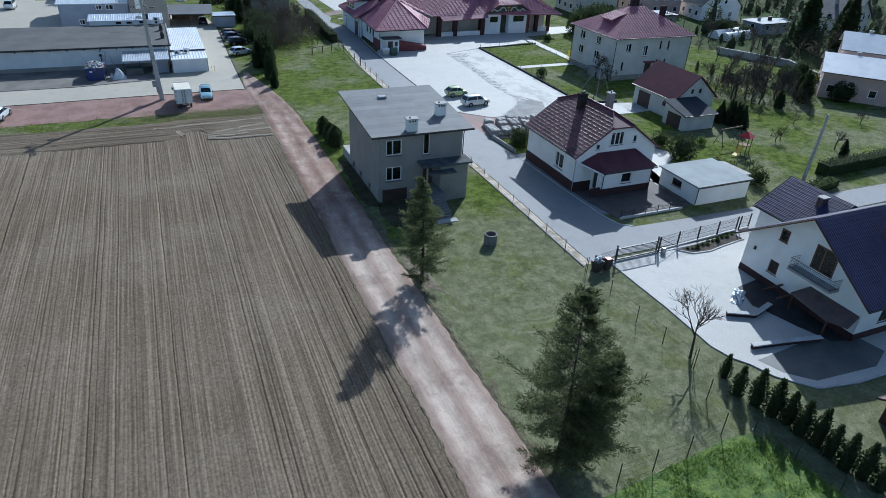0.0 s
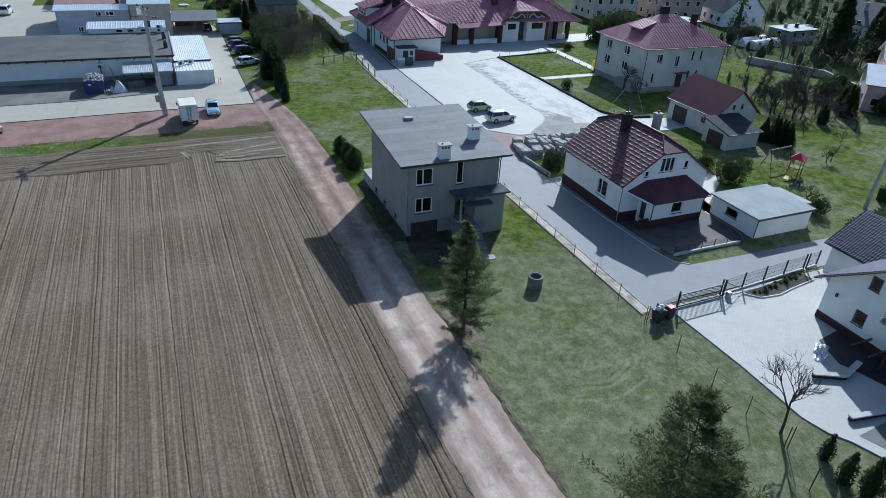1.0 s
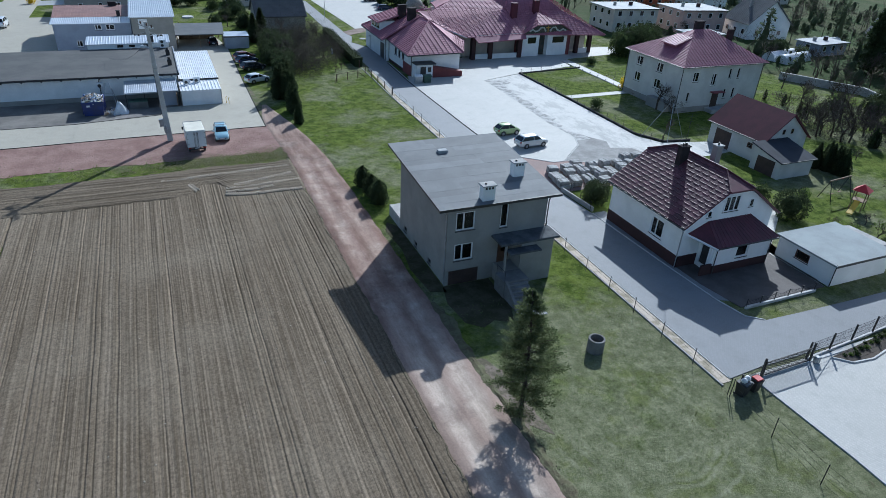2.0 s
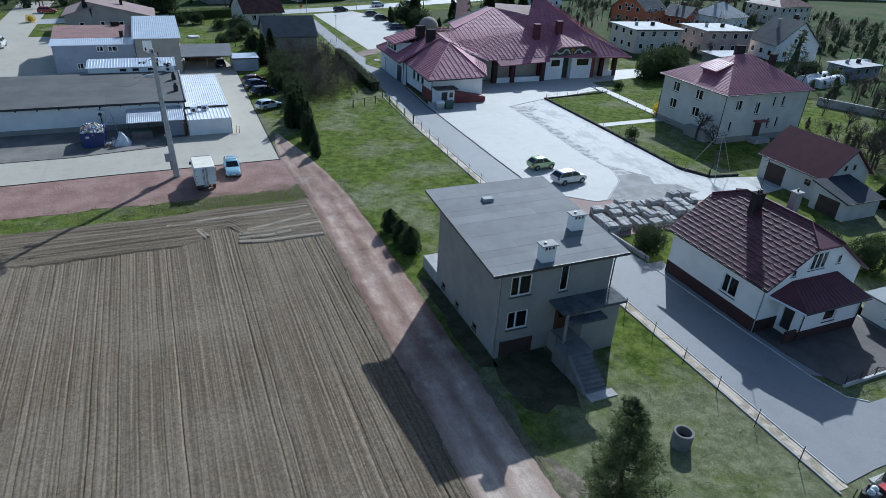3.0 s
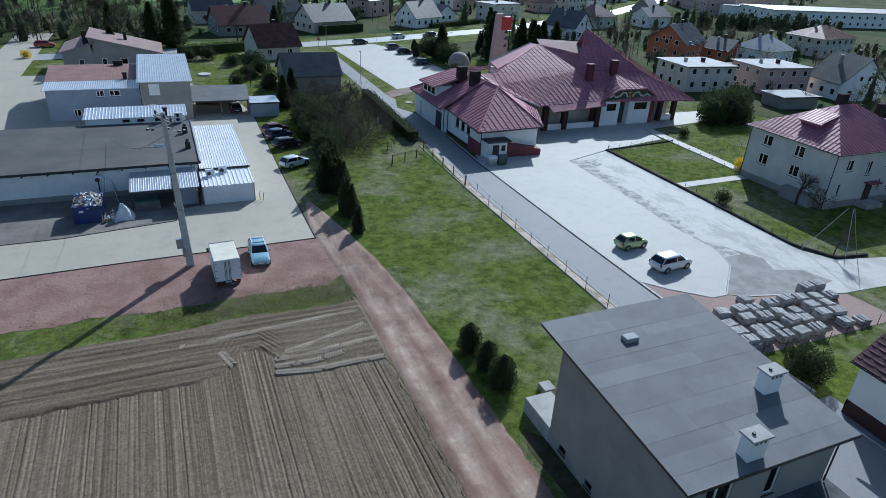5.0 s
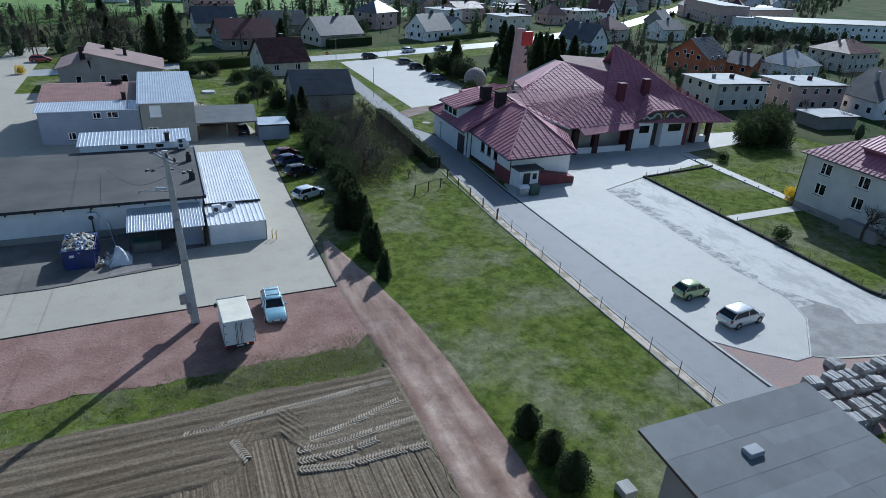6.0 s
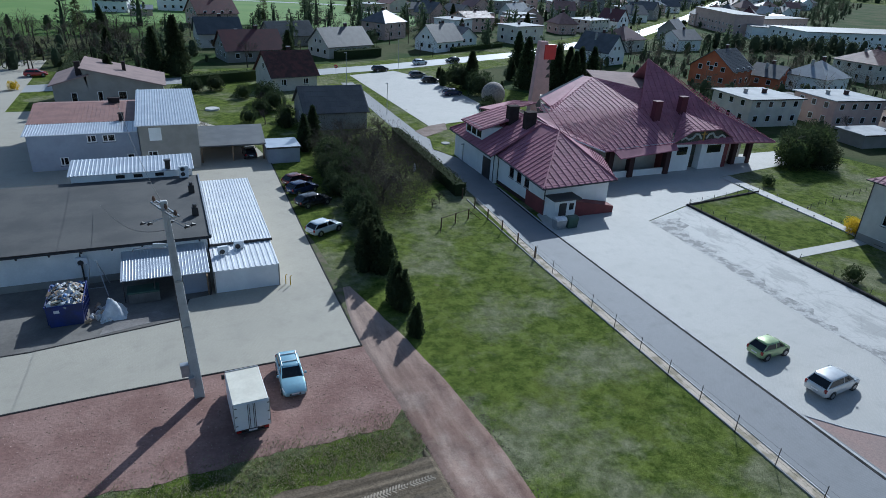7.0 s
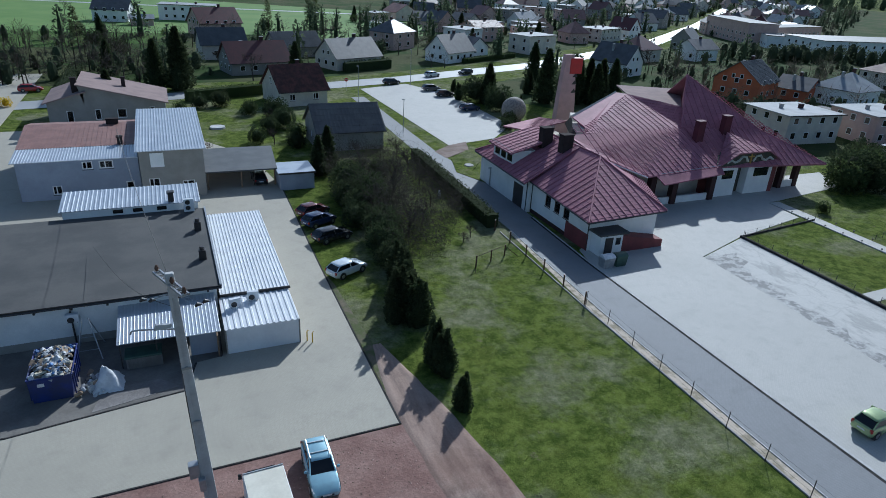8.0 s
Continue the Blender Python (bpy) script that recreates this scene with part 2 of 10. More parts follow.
def lawn_material():
    m, tree, s = nodes_of("spring grass")
    where = tree.nodes.new("ShaderNodeTexCoord").outputs["Object"]
    xyz = tree.nodes.new("ShaderNodeSeparateXYZ")
    tree.links.new(where, xyz.inputs[0])
    worn = maths(tree, "MULTIPLY", maths(tree, "SUBTRACT", 1.0, ramp(tree, xyz.outputs["Y"], 26.0, 49.0)), 0.42)
    worn = maths(tree, "SUBTRACT", worn, maths(tree, "MULTIPLY", ramp(tree, xyz.outputs["Y"], 66.0, 100.0), 0.04))
    ragged = maths(tree, "MULTIPLY", maths(tree, "SUBTRACT", noise_tex(tree, shifted(tree, where, 31.0), 0.65, 8.0, 0.75), 0.5), 0.35)
    dry = ramp(tree, maths(tree, "ADD", maths(tree, "ADD", noise_tex(tree, where, 0.10, 6.0, 0.6), worn), ragged), 0.41, 0.60)
    tuft = noise_tex(tree, where, 0.75, 9.0, 0.78)
    clump = noise_tex(tree, shifted(tree, where, 57.0, (1.0, 0.8, 1.0)), 2.6, 6.0, 0.8)
    blade = noise_tex(tree, where, 11.0, 4.0, 0.8)
    green = mix(tree, ramp(tree, tuft, 0.36, 0.62), (0.043, 0.067, 0.012), (0.132, 0.163, 0.036))
    pale = mix(tree, ramp(tree, tuft, 0.4, 0.66), (0.142, 0.147, 0.088), (0.240, 0.232, 0.162))
    col = mix(tree, maths(tree, "MULTIPLY", dry, 0.85), green, pale)
    olive = ramp(tree, noise_tex(tree, shifted(tree, where, 83.0), 0.24, 7.0, 0.7), 0.52, 0.62)
    col = mix(tree, maths(tree, "MULTIPLY", olive, 0.4), col, (0.118, 0.136, 0.030))
    dx, dy = maths(tree, "SUBTRACT", xyz.outputs["X"], 24.5), maths(tree, "SUBTRACT", xyz.outputs["Y"], 37.0)
    away = maths(tree, "SQRT", maths(tree, "ADD", maths(tree, "MULTIPLY", dx, dx), maths(tree, "MULTIPLY", dy, dy)))
    away = maths(tree, "ADD", away, maths(tree, "MULTIPLY", maths(tree, "SUBTRACT", noise_tex(tree, where, 0.5, 3.0), 0.5), 0.8))
    ring = None
    for r in (3.1, 4.5, 5.0, 6.1):
        one = maths(tree, "SUBTRACT", 1.0, ramp(tree, maths(tree, "ABSOLUTE", maths(tree, "SUBTRACT", away, r)), 0.05, 0.24))
        ring = one if ring is None else maths(tree, "MAXIMUM", ring, one)
    ring = maths(tree, "MULTIPLY", ring, ramp(tree, noise_tex(tree, shifted(tree, where, 71.0), 0.4, 5.0), 0.42, 0.58))
    ring = maths(tree, "MULTIPLY", ring, maths(tree, "SUBTRACT", 1.0, ramp(tree, xyz.outputs["Y"], 35.5, 39.0)))
    col = mix(tree, maths(tree, "MULTIPLY", ring, 0.36), col, (0.30, 0.29, 0.215))
    bare = ramp(tree, noise_tex(tree, shifted(tree, where, 12.0), 0.5, 7.0, 0.7), 0.645, 0.70)
    col = mix(tree, maths(tree, "MULTIPLY", bare, 0.6), col, (0.165, 0.135, 0.095))
    col = mix(tree, 0.9, col, mix(tree, ramp(tree, clump, 0.36, 0.60), (0.80, 0.81, 0.78), (1.13, 1.13, 1.11)), "MULTIPLY")
    col = mix(tree, 0.75, col, mix(tree, ramp(tree, blade, 0.3, 0.7), (0.74, 0.74, 0.72), (1.32, 1.32, 1.26)), "MULTIPLY")
    tree.links.new(col, s.inputs["Base Color"])
    s.inputs["Roughness"].default_value, s.inputs["Specular IOR Level"].default_value = 1.0, 0.03
    relief(tree, s, maths(tree, "ADD", blade, maths(tree, "ADD", tuft, clump)), 0.6, 0.10)
    return m


def soil_material(name="ploughed soil", rows=(5.5, 0.045, 1), tone=1.0):
    """Worked soil: streaks along the rows at two widths, slow changes of tone, crumbs."""
    m, tree, s = nodes_of(name)
    where = tree.nodes.new("ShaderNodeTexCoord").outputs["Object"]
    streak = noise_tex(tree, shifted(tree, where, 0.0, rows), 1.0, 4.0, 0.65)
    broad = noise_tex(tree, shifted(tree, where, 9.0, tuple(r * 0.22 for r in rows)), 1.0, 3.0, 0.55)
    patch = noise_tex(tree, where, 0.07, 5.0)
    clod = noise_tex(tree, where, 5.0, 8.0, 0.78)
    col = mix(tree, ramp(tree, streak, 0.38, 0.62), (0.112, 0.086, 0.058), (0.226, 0.179, 0.129))
    col = mix(tree, maths(tree, "MULTIPLY", ramp(tree, broad, 0.35, 0.65), 0.55), col, (0.130, 0.101, 0.070))
    col = mix(tree, maths(tree, "MULTIPLY", ramp(tree, patch, 0.4, 0.7), 0.7), col, (0.214, 0.175, 0.129))
    col = mix(tree, 0.8, col, mix(tree, ramp(tree, clod, 0.3, 0.72), (0.54 * tone, 0.53 * tone, 0.52 * tone), (1.46 * tone, 1.46 * tone, 1.45 * tone)), "MULTIPLY")
    tree.links.new(col, s.inputs["Base Color"])
    s.inputs["Roughness"].default_value, s.inputs["Specular IOR Level"].default_value = 0.95, 0.1
    relief(tree, s, clod, 0.7, 0.07)
    return m


def dirt_material():
    """Worn track: pale wheel lanes, darker crown and verges, by the mesh's own 'across' value from -1 to 1."""
    m, tree, s = nodes_of("dirt track")
    where = tree.nodes.new("ShaderNodeTexCoord").outputs["Object"]
    across = tree.nodes.new("ShaderNodeAttribute")
    across.attribute_name = "across"
    wobble = maths(tree, "MULTIPLY", maths(tree, "SUBTRACT", noise_tex(tree, where, 0.35, 3.0), 0.5), 0.5)
    lane = maths(tree, "ABSOLUTE", maths(tree, "SUBTRACT", maths(tree, "ABSOLUTE", maths(tree, "ADD", across.outputs["Fac"], wobble)), 0.42))
    worn = maths(tree, "SUBTRACT", 1.0, ramp(tree, lane, 0.05, 0.4))
    blot = ramp(tree, noise_tex(tree, where, 0.5, 6.0, 0.7), 0.3, 0.7)
    grit = noise_tex(tree, where, 9.0, 5.0, 0.75)
    xyz = tree.nodes.new("ShaderNodeSeparateXYZ")
    tree.links.new(where, xyz.inputs[0])
    worn = maths(tree, "MULTIPLY", worn, maths(tree, "SUBTRACT", 1.0, ramp(tree, xyz.outputs["Y"], 80.0, 97.0)))
    col = mix(tree, maths(tree, "MULTIPLY", worn, maths(tree, "ADD", maths(tree, "MULTIPLY", blot, 0.5), 0.5)), (0.345, 0.258, 0.212), (0.56, 0.465, 0.385))
    col = mix(tree, maths(tree, "MULTIPLY", ramp(tree, noise_tex(tree, where, 0.22, 7.0, 0.7), 0.50, 0.68), 0.5), col, (0.150, 0.110, 0.097))
    col = mix(tree, 0.7, col, mix(tree, ramp(tree, grit, 0.3, 0.7), (0.82, 0.82, 0.82), (1.13, 1.13, 1.13)), "MULTIPLY")
    streak = noise_tex(tree, shifted(tree, where, 5.0, (1.3, 0.22, 1.0)), 1.0, 6.0, 0.7)
    col = mix(tree, 0.85, col, mix(tree, ramp(tree, streak, 0.34, 0.64), (0.78, 0.76, 0.75), (1.12, 1.12, 1.12)), "MULTIPLY")
    pit = ramp(tree, noise_tex(tree, shifted(tree, where, 44.0), 0.9, 6.0, 0.7), 0.58, 0.68)
    col = mix(tree, maths(tree, "MULTIPLY", pit, 0.32), col, (0.19, 0.145, 0.125))
    # Redder, darker stretch of track, the grey house's shadow partly in its colour.
    damp = maths(tree, "MULTIPLY", ramp(tree, xyz.outputs["Y"], 45.0, 56.0), maths(tree, "SUBTRACT", 1.0, ramp(tree, xyz.outputs["Y"], 92.0, 104.0)))
    col = mix(tree, maths(tree, "MULTIPLY", damp, ramp(tree, noise_tex(tree, shifted(tree, where, 23.0), 0.3, 6.0, 0.7), 0.25, 0.6)), col, mix(tree, 1.0, col, (0.70, 0.61, 0.60), "MULTIPLY"))
    tree.links.new(col, s.inputs["Base Color"])
    s.inputs["Roughness"].default_value, s.inputs["Specular IOR Level"].default_value = 0.95, 0.1
    relief(tree, s, maths(tree, "ADD", grit, streak), 0.5, 0.05)
    return m


def paving_material(name, c1, c2, stain, size=0.2, rough=0.75):
    """Small concrete block paving: joints, blocks of differing grey, stains."""
    m, tree, s = nodes_of(name)
    where = tree.nodes.new("ShaderNodeTexCoord").outputs["Object"]
    b = add(tree, "ShaderNodeTexBrick", Scale=1.0, Mortar_Size=0.012, Brick_Width=size, Row_Height=size * 0.5, Color1=(*c1, 1), Color2=(*c2, 1), Mortar=tuple(c * 0.9 for c in c1) + (1,))
    tree.links.new(where, b.inputs["Vector"])
    big = ramp(tree, noise_tex(tree, where, 0.12, 6.0, 0.65), 0.35, 0.7)
    drift = ramp(tree, noise_tex(tree, where, 0.6, 5.0, 0.7), 0.45, 0.75)
    col = mix(tree, maths(tree, "MULTIPLY", big, 0.55), b.outputs["Color"], stain)
    col = mix(tree, maths(tree, "MULTIPLY", drift, 0.25), col, tuple(c * 0.6 for c in stain))
    tree.links.new(col, s.inputs["Base Color"])
    s.inputs["Roughness"].default_value = rough
    s.inputs["Specular IOR Level"].default_value = 0.4
    relief(tree, s, noise_tex(tree, where, 11.0, 4.0, 0.7), 0.12, 0.01)
    return m


def old_concrete_material():
    m, tree, s = nodes_of("cracked old concrete")
    where = tree.nodes.new("ShaderNodeTexCoord").outputs["Object"]
    mp = add(tree, "ShaderNodeMapping", Scale=(0.8, 0.35, 1))
    tree.links.new(where, mp.inputs[0])
    patch = noise_tex(tree, mp.outputs[0], 0.35, 8.0, 0.72)
    crack = add(tree, "ShaderNodeTexVoronoi", Scale=0.45)
    crack.feature = "DISTANCE_TO_EDGE"
    warp = mix(tree, 0.25, where, tree.nodes.new("ShaderNodeTexNoise").outputs[1])
    tree.links.new(warp, crack.inputs["Vector"])
    line = maths(tree, "SUBTRACT", 1.0, ramp(tree, crack.outputs["Distance"], 0.0, 0.03))
    grit = noise_tex(tree, where, 6.0, 5.0, 0.7)
    col = mix(tree, ramp(tree, patch, 0.47, 0.58), (0.50, 0.485, 0.455), (0.37, 0.36, 0.34))
    col = mix(tree, maths(tree, "MULTIPLY", line, 0.14), col, (0.12, 0.12, 0.11))
    col = mix(tree, 0.5, col, mix(tree, grit, (0.6, 0.6, 0.6), (1.3, 1.3, 1.3)), "MULTIPLY")
    tree.links.new(col, s.inputs["Base Color"])
    s.inputs["Roughness"].default_value = 0.8
    relief(tree, s, patch, 0.3, 0.03)
    return m


MAT["lawn"], MAT["soil"], MAT["dirt"] = lawn_material(), soil_material(), dirt_material()
MAT["yard"] = paving_material("yard paving", (0.400, 0.366, 0.296), (0.430, 0.396, 0.323), (0.342, 0.314, 0.257))
MAT["lane"] = paving_material("lane paving", (0.225, 0.228, 0.236), (0.243, 0.246, 0.254), (0.203, 0.204, 0.208))
MAT["parking"] = paving_material("parking paving", (0.455, 0.438, 0.405), (0.48, 0.462, 0.428), (0.405, 0.392, 0.362))
MAT["drive"] = paving_material("drive paving", (0.465, 0.448, 0.415), (0.525, 0.505, 0.47), (0.425, 0.408, 0.375))
MAT["old_concrete"] = old_concrete_material()
MAT["gravel"] = surface("red burnt shale gravel", (0.195, 0.108, 0.088), (0.268, 0.166, 0.138), 0.35, 4.0, 0.95, 0.5, 0.8, 0.06)
MAT["brown_earth"] = surface("brown earth", (0.17, 0.12, 0.095), (0.24, 0.18, 0.15), 0.4, 5.0, 0.95, 0.45, 0.7, 0.05)
MAT["damp_earth"] = surface("damp grey-brown earth", (0.17, 0.155, 0.145), (0.26, 0.24, 0.225), 0.35, 5.0, 0.95, 0.4, 0.6, 0.05)
MAT["dark_earth"] = surface("dark bare earth", (0.075, 0.058, 0.045), (0.05, 0.04, 0.032), 0.5, 5.0, 0.95, 0.45, 0.7, 0.05)
MAT["road_pale"] = surface("pale sunlit asphalt", (0.33, 0.33, 0.325), (0.40, 0.40, 0.39), 0.08, 5.0, 0.5, 0.2, 0.2)
MAT["kerb"] = surface("kerb stones", (0.55, 0.54, 0.52), (0.42, 0.41, 0.40), 1.0, 10.0, 0.85, 0.2, 0.2)
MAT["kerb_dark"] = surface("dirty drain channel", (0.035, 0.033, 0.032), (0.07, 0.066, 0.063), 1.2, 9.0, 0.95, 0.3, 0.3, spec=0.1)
MAT["sand"] = surface("sandy concrete strip", (0.52, 0.44, 0.35), (0.30, 0.255, 0.18), 0.9, 6.0, 0.95, 0.35, 0.4, spread=(0.45, 0.6))
MAT["meadow"] = surface("bright young crop", (0.085, 0.175, 0.018), (0.115, 0.205, 0.03), 0.05, 2.0, 0.9, 0.25, 0.4)
MAT["track_clods"] = surface("dry pressed soil", (0.44, 0.38, 0.30), (0.33, 0.28, 0.215), 1.0, 9.0, 0.95, 0.3, 0.4)


# ---- ground ----
def flat(name, outline, z, material, label, category="", kind="structure"):
    """A paved or bare area: one sheet with a thin edge."""
    return solo(name, Shape().prism(outline, -0.1, z), material, label, category, "", kind)


def path_points(centre, widths, step):
    """Points along a bent line, with its left and right edges."""
    out = []
    for (p, q), (a, b) in zip(zip(centre, centre[1:]), zip(widths, widths[1:])):
        p, q = Vector(p), Vector(q)
        n = max(1, int((q - p).length / step))
        for i in range(n):
            out.append((p.lerp(q, i / n), a + (b - a) * i / n))
    out.append((Vector(centre[-1]), widths[-1]))
    return out


def ribbon(name, centre, widths, z, material, label, step=4.0, wobble=0.0, cols=1, rut=0.0):
    """A road along a bent line; cols and rut give it wheel ruts."""
    pts = path_points(centre, widths, step)
    sh, acr = Shape(), []
    for i, (p, w) in enumerate(pts):
        d = (pts[min(i + 1, len(pts) - 1)][0] - pts[max(i - 1, 0)][0]).normalized()
        side = Vector((d.y, -d.x))
        for j in range(cols + 1):
            u = 2 * j / cols - 1
            k = w / 2 * (1 + wobble * hills(p.x + 40 * (u > 0), p.y, 1.7) * abs(u))
            q = p + side * (u * k)
            lane = abs(abs(u) - 0.42)
            h = z - rut * max(0, 1 - lane / 0.25) + rut * 0.6 * hills(q.x, q.y, 0.9) if 0 < j < cols else z * (0 if cols > 1 else 1)
            sh.v.append((q.x, q.y, h))
            acr.append(u)
    k = cols + 1
    for i in range(len(pts) - 1):
        for j in range(cols):
            a = i * k + j
            sh.f.append((a, a + 1, a + k + 1, a + k))
    sh.smooth = cols > 1
    ob = solo(name, sh, material, label, "road", "", "structure")
    at = ob.data.attributes.new("across", "FLOAT", "POINT")
    at.data.foreach_set("value", acr)
    return ob


def step_line(name, pts, width, height, material, label):
    """A kerb: a low bevelled stone row along a bent line."""
    sh = Shape()
    for p, q in zip(pts, pts[1:]):
        p, q = Vector(p), Vector(q)
        d = q - p
        m = Matrix.Translation((p.x, p.y, 0)) @ Matrix.Rotation(math.atan2(d.y, d.x), 4, "Z")
        sh.bevel_box(-0.02, d.length + 0.02, -width / 2, width / 2, -0.1, height, 0.02, m)
    return solo(name, sh, material, label, "kerb", "", "structure")


# One grass sheet to the horizon.
solo("ground", Shape().face((-4000, -3000, 0), (4000, -3000, 0), (4000, 5000, 0), (-4000, 5000, 0)), MAT["lawn"], "short spring grass with pale dry patches", "ground", "", "structure")


def furrow(x):
    """Height of the worked soil across the rows: fine drill lines, thin grooves and a few deep ones at uneven gaps."""
    g = 0.005 * math.sin(2 * math.pi * (x + 0.3 * noise.noise(Vector((x * 0.7, 9.1, 0)))) / 0.25)
    g += 0.018 * noise.noise(Vector((x * 6.3, 2.2, 0))) + 0.024 * noise.noise(Vector((x * 1.3, 6.2, 0)))
    for gap, base, swing, half in ((0.34, 0.010, 0.13, 0.085), (0.9, 0.0, 0.13, 0.12), (2.3, 0.0, 0.27, 0.15)):
        k = math.floor(x / gap)
        line = (k + 0.5 + 0.3 * noise.noise(Vector((k * 1.7, 0.4, 8.8)))) * gap
        deep = max(0.0, base + swing * noise.noise(Vector((k * 2.3 + 0.37, 5.1, 1.2))))
        g -= deep * max(0, 1 - abs(x - line) / half)
    return g


def row_end(x):
    """Where the long rows stop and the crosswise headland begins."""
    step = lambda a, b: (lambda t: t * t * (3 - 2 * t))(min(1, max(0, (x - a) / (b - a))))
    return 79.9 + 0.35 * hills(x, 2.0, 4.0) + 0.35 * hills(x, 8.0, 0.9) + 2.6 * step(0.2, 2.2) - 3.6 * step(3.0, 5.0)


def field_rows():
    xs = [-160 + 8 * i for i in range(14)] + [-44 + 0.05 * i for i in range(int(56 / 0.05) + 1)]
    ys = [-90 + 4.0 * i for i in range(15)] + [-30 + 1.5 * i for i in range(77)]
    sh = Shape()

    def at(i, j):
        x, y = xs[i], ys[j]
        lean = x - 0.018 * (12 - x) * (y - 20) / 40
        z = 0.13 + furrow(x) + 0.025 * noise.noise(Vector((x * 2, y * 0.9, 0.5)))
        if i == len(xs) - 1 or j == len(ys) - 1:
            z = -0.02
        return (lean + 0.07 * noise.noise(Vector((x * 0.3, y * 0.15, 1.0))) + 0.03 * noise.noise(Vector((x * 1.1, y * 0.6, 4.0))), y, z)

    sh.grid(len(xs) - 1, len(ys) - 1, at)
    return solo("ploughed_field", sh, MAT["soil"], "brown ploughed field with long straight furrows", "field", "", "structure")


field_rows()


def headland_z(x, y):
    """Height of the crosswise worked soil."""
    z = 0.215 + 0.014 * math.sin(2 * math.pi * (y + 0.02 * x + 0.3 * hills(x, y, 6)) / 0.7)
    z -= 0.07 * max(0, 1 - abs(y - 81.9 - 0.012 * x - 0.2 * hills(x, 4, 5)) / 0.22) * min(1, max(0, (1 - x) / 3))
    return z + 0.05 * noise.noise(Vector((x * 0.25, y * 2.3, 4))) + 0.03 * noise.noise(Vector((x * 1.5, y * 1.5, 9)))


def headland():
    """The turning strip at the field's far end, worked crosswise, its near edge a low ragged ridge."""
    sh = Shape()
    nx, ny = 200, 80

    def at(i, j):
        x = -160 + 172.2 * (i / nx) ** 0.45
        y0 = row_end(x)
        y = y0 + (87.1 + 0.5 * hills(x, 5, 6) + 0.3 * hills(x, 3, 1.1) - y0) * j / ny
        z = headland_z(x, y)
        ridge = min(1, max(0, (1.2 - x) / 2))
        z += 0.05 * ridge * max(0, 1 - j / 4) - 0.07 * (1 - ridge) * max(0, 1 - j / 12)
        z = 0.09 + (z - 0.09) * min(1, j / (4 + 6 * (1 - ridge)))
        return (x, y, -0.02 if j == ny or i == nx else z)

    sh.grid(nx, ny, at)
    return solo("field_headland", sh, soil_material("headland soil", (0.08, 2.6, 1), 0.84), "ploughed headland worked across the rows", "field", "", "structure")


headland()

ribbon("dirt_road", [(14.4, -90), (14.4, 20), (14.3, 60), (14.45, 76), (14.3, 88), (13.7, 95), (13.1, 101), (12.8, 106), (12.7, 110)], [5.1, 5.1, 4.9, 4.7, 4.4, 4.2, 3.6, 2.2, 0.7], 0.085, MAT["dirt"], "pinkish dirt track with pale worn wheel lanes", 1.2, 0.08, 14, 0.05)

def tyre_tracks():
    """Pale pressed lug prints left by a tractor turning on the headland: low ribs in a V."""
    sh = Shape()
    rng = random.Random(3)
    for pts in ([(-2.2, 84.5), (3.1, 85.0), (7.2, 85.2), (11.6, 85.7)], [(5.0, 81.6), (8, 82.3), (11.6, 83.5)], [(4.1, 80.9), (7.6, 80.9), (12, 81.3)], [(3.9, 79.3), (6.6, 78.8), (9.2, 78.9), (11.8, 78.8)], [(4.0, 80.0), (6.8, 79.9), (9.0, 80.3)], [(0.5, 83.0), (0.85, 81.9), (1.2, 80.9)]):
        for p, q in zip(pts, pts[1:]):
            p, q = Vector((*p, 0)), Vector((*q, 0))
            n = int((q - p).length / 0.19)
            a = math.atan2(q.y - p.y, q.x - p.x)
            for i in range(n):
                c = p.lerp(q, i / n)
                z = headland_z(c.x, c.y)
                for s in (-1, 1):
                    if rng.random() < 0.94:
                        k = rng.uniform(-0.008, 0.008)
                        m = Matrix.Translation((c.x - 0.15 * s * math.sin(a), c.y + 0.15 * s * math.cos(a), z)) @ Matrix.Rotation(a + s * 0.95, 4, "Z")
                        sh.bevel_box(-0.18, 0.18, -0.06, 0.06, -0.12, 0.024 + k, 0.03, m)
    return solo("tyre_track", sh, surface("pale pressed soil", (0.40, 0.34, 0.265), (0.32, 0.27, 0.21), 2.0, 9, 0.95, 0.3, 0.3, spec=0.1), "pale tractor tyre prints in the soil", "tyre track", "", "stuff")


tyre_tracks()


def verge_lip(x0, wide, y0, y1, seed, material, label):
    """A ragged low bank of turned earth and dead grass along the track's edge."""
    sh = Shape()
    n = int((y1 - y0) / 0.2)

    def at(i, j):
        y = y0 + (y1 - y0) * j / n
        mid = x0(y) + 0.22 * hills(seed, y, 1.9) + 0.1 * hills(seed + 3, y, 0.5)
        half = wide * (0.75 + 0.7 * hills(seed + 9, y, 0.8))
        u = i / 3 - 1
        z = (0.036 / wide + 0.07 * hills(i * 2.1 + seed, y, 0.35)) * (1 - abs(u)) + (0.03 if abs(u) < 1 else -0.03)
        return (mid + u * half, y, z)

    sh.grid(6, n, at)
    return solo("verge_bank", sh, material, label, "verge", "", "stuff")


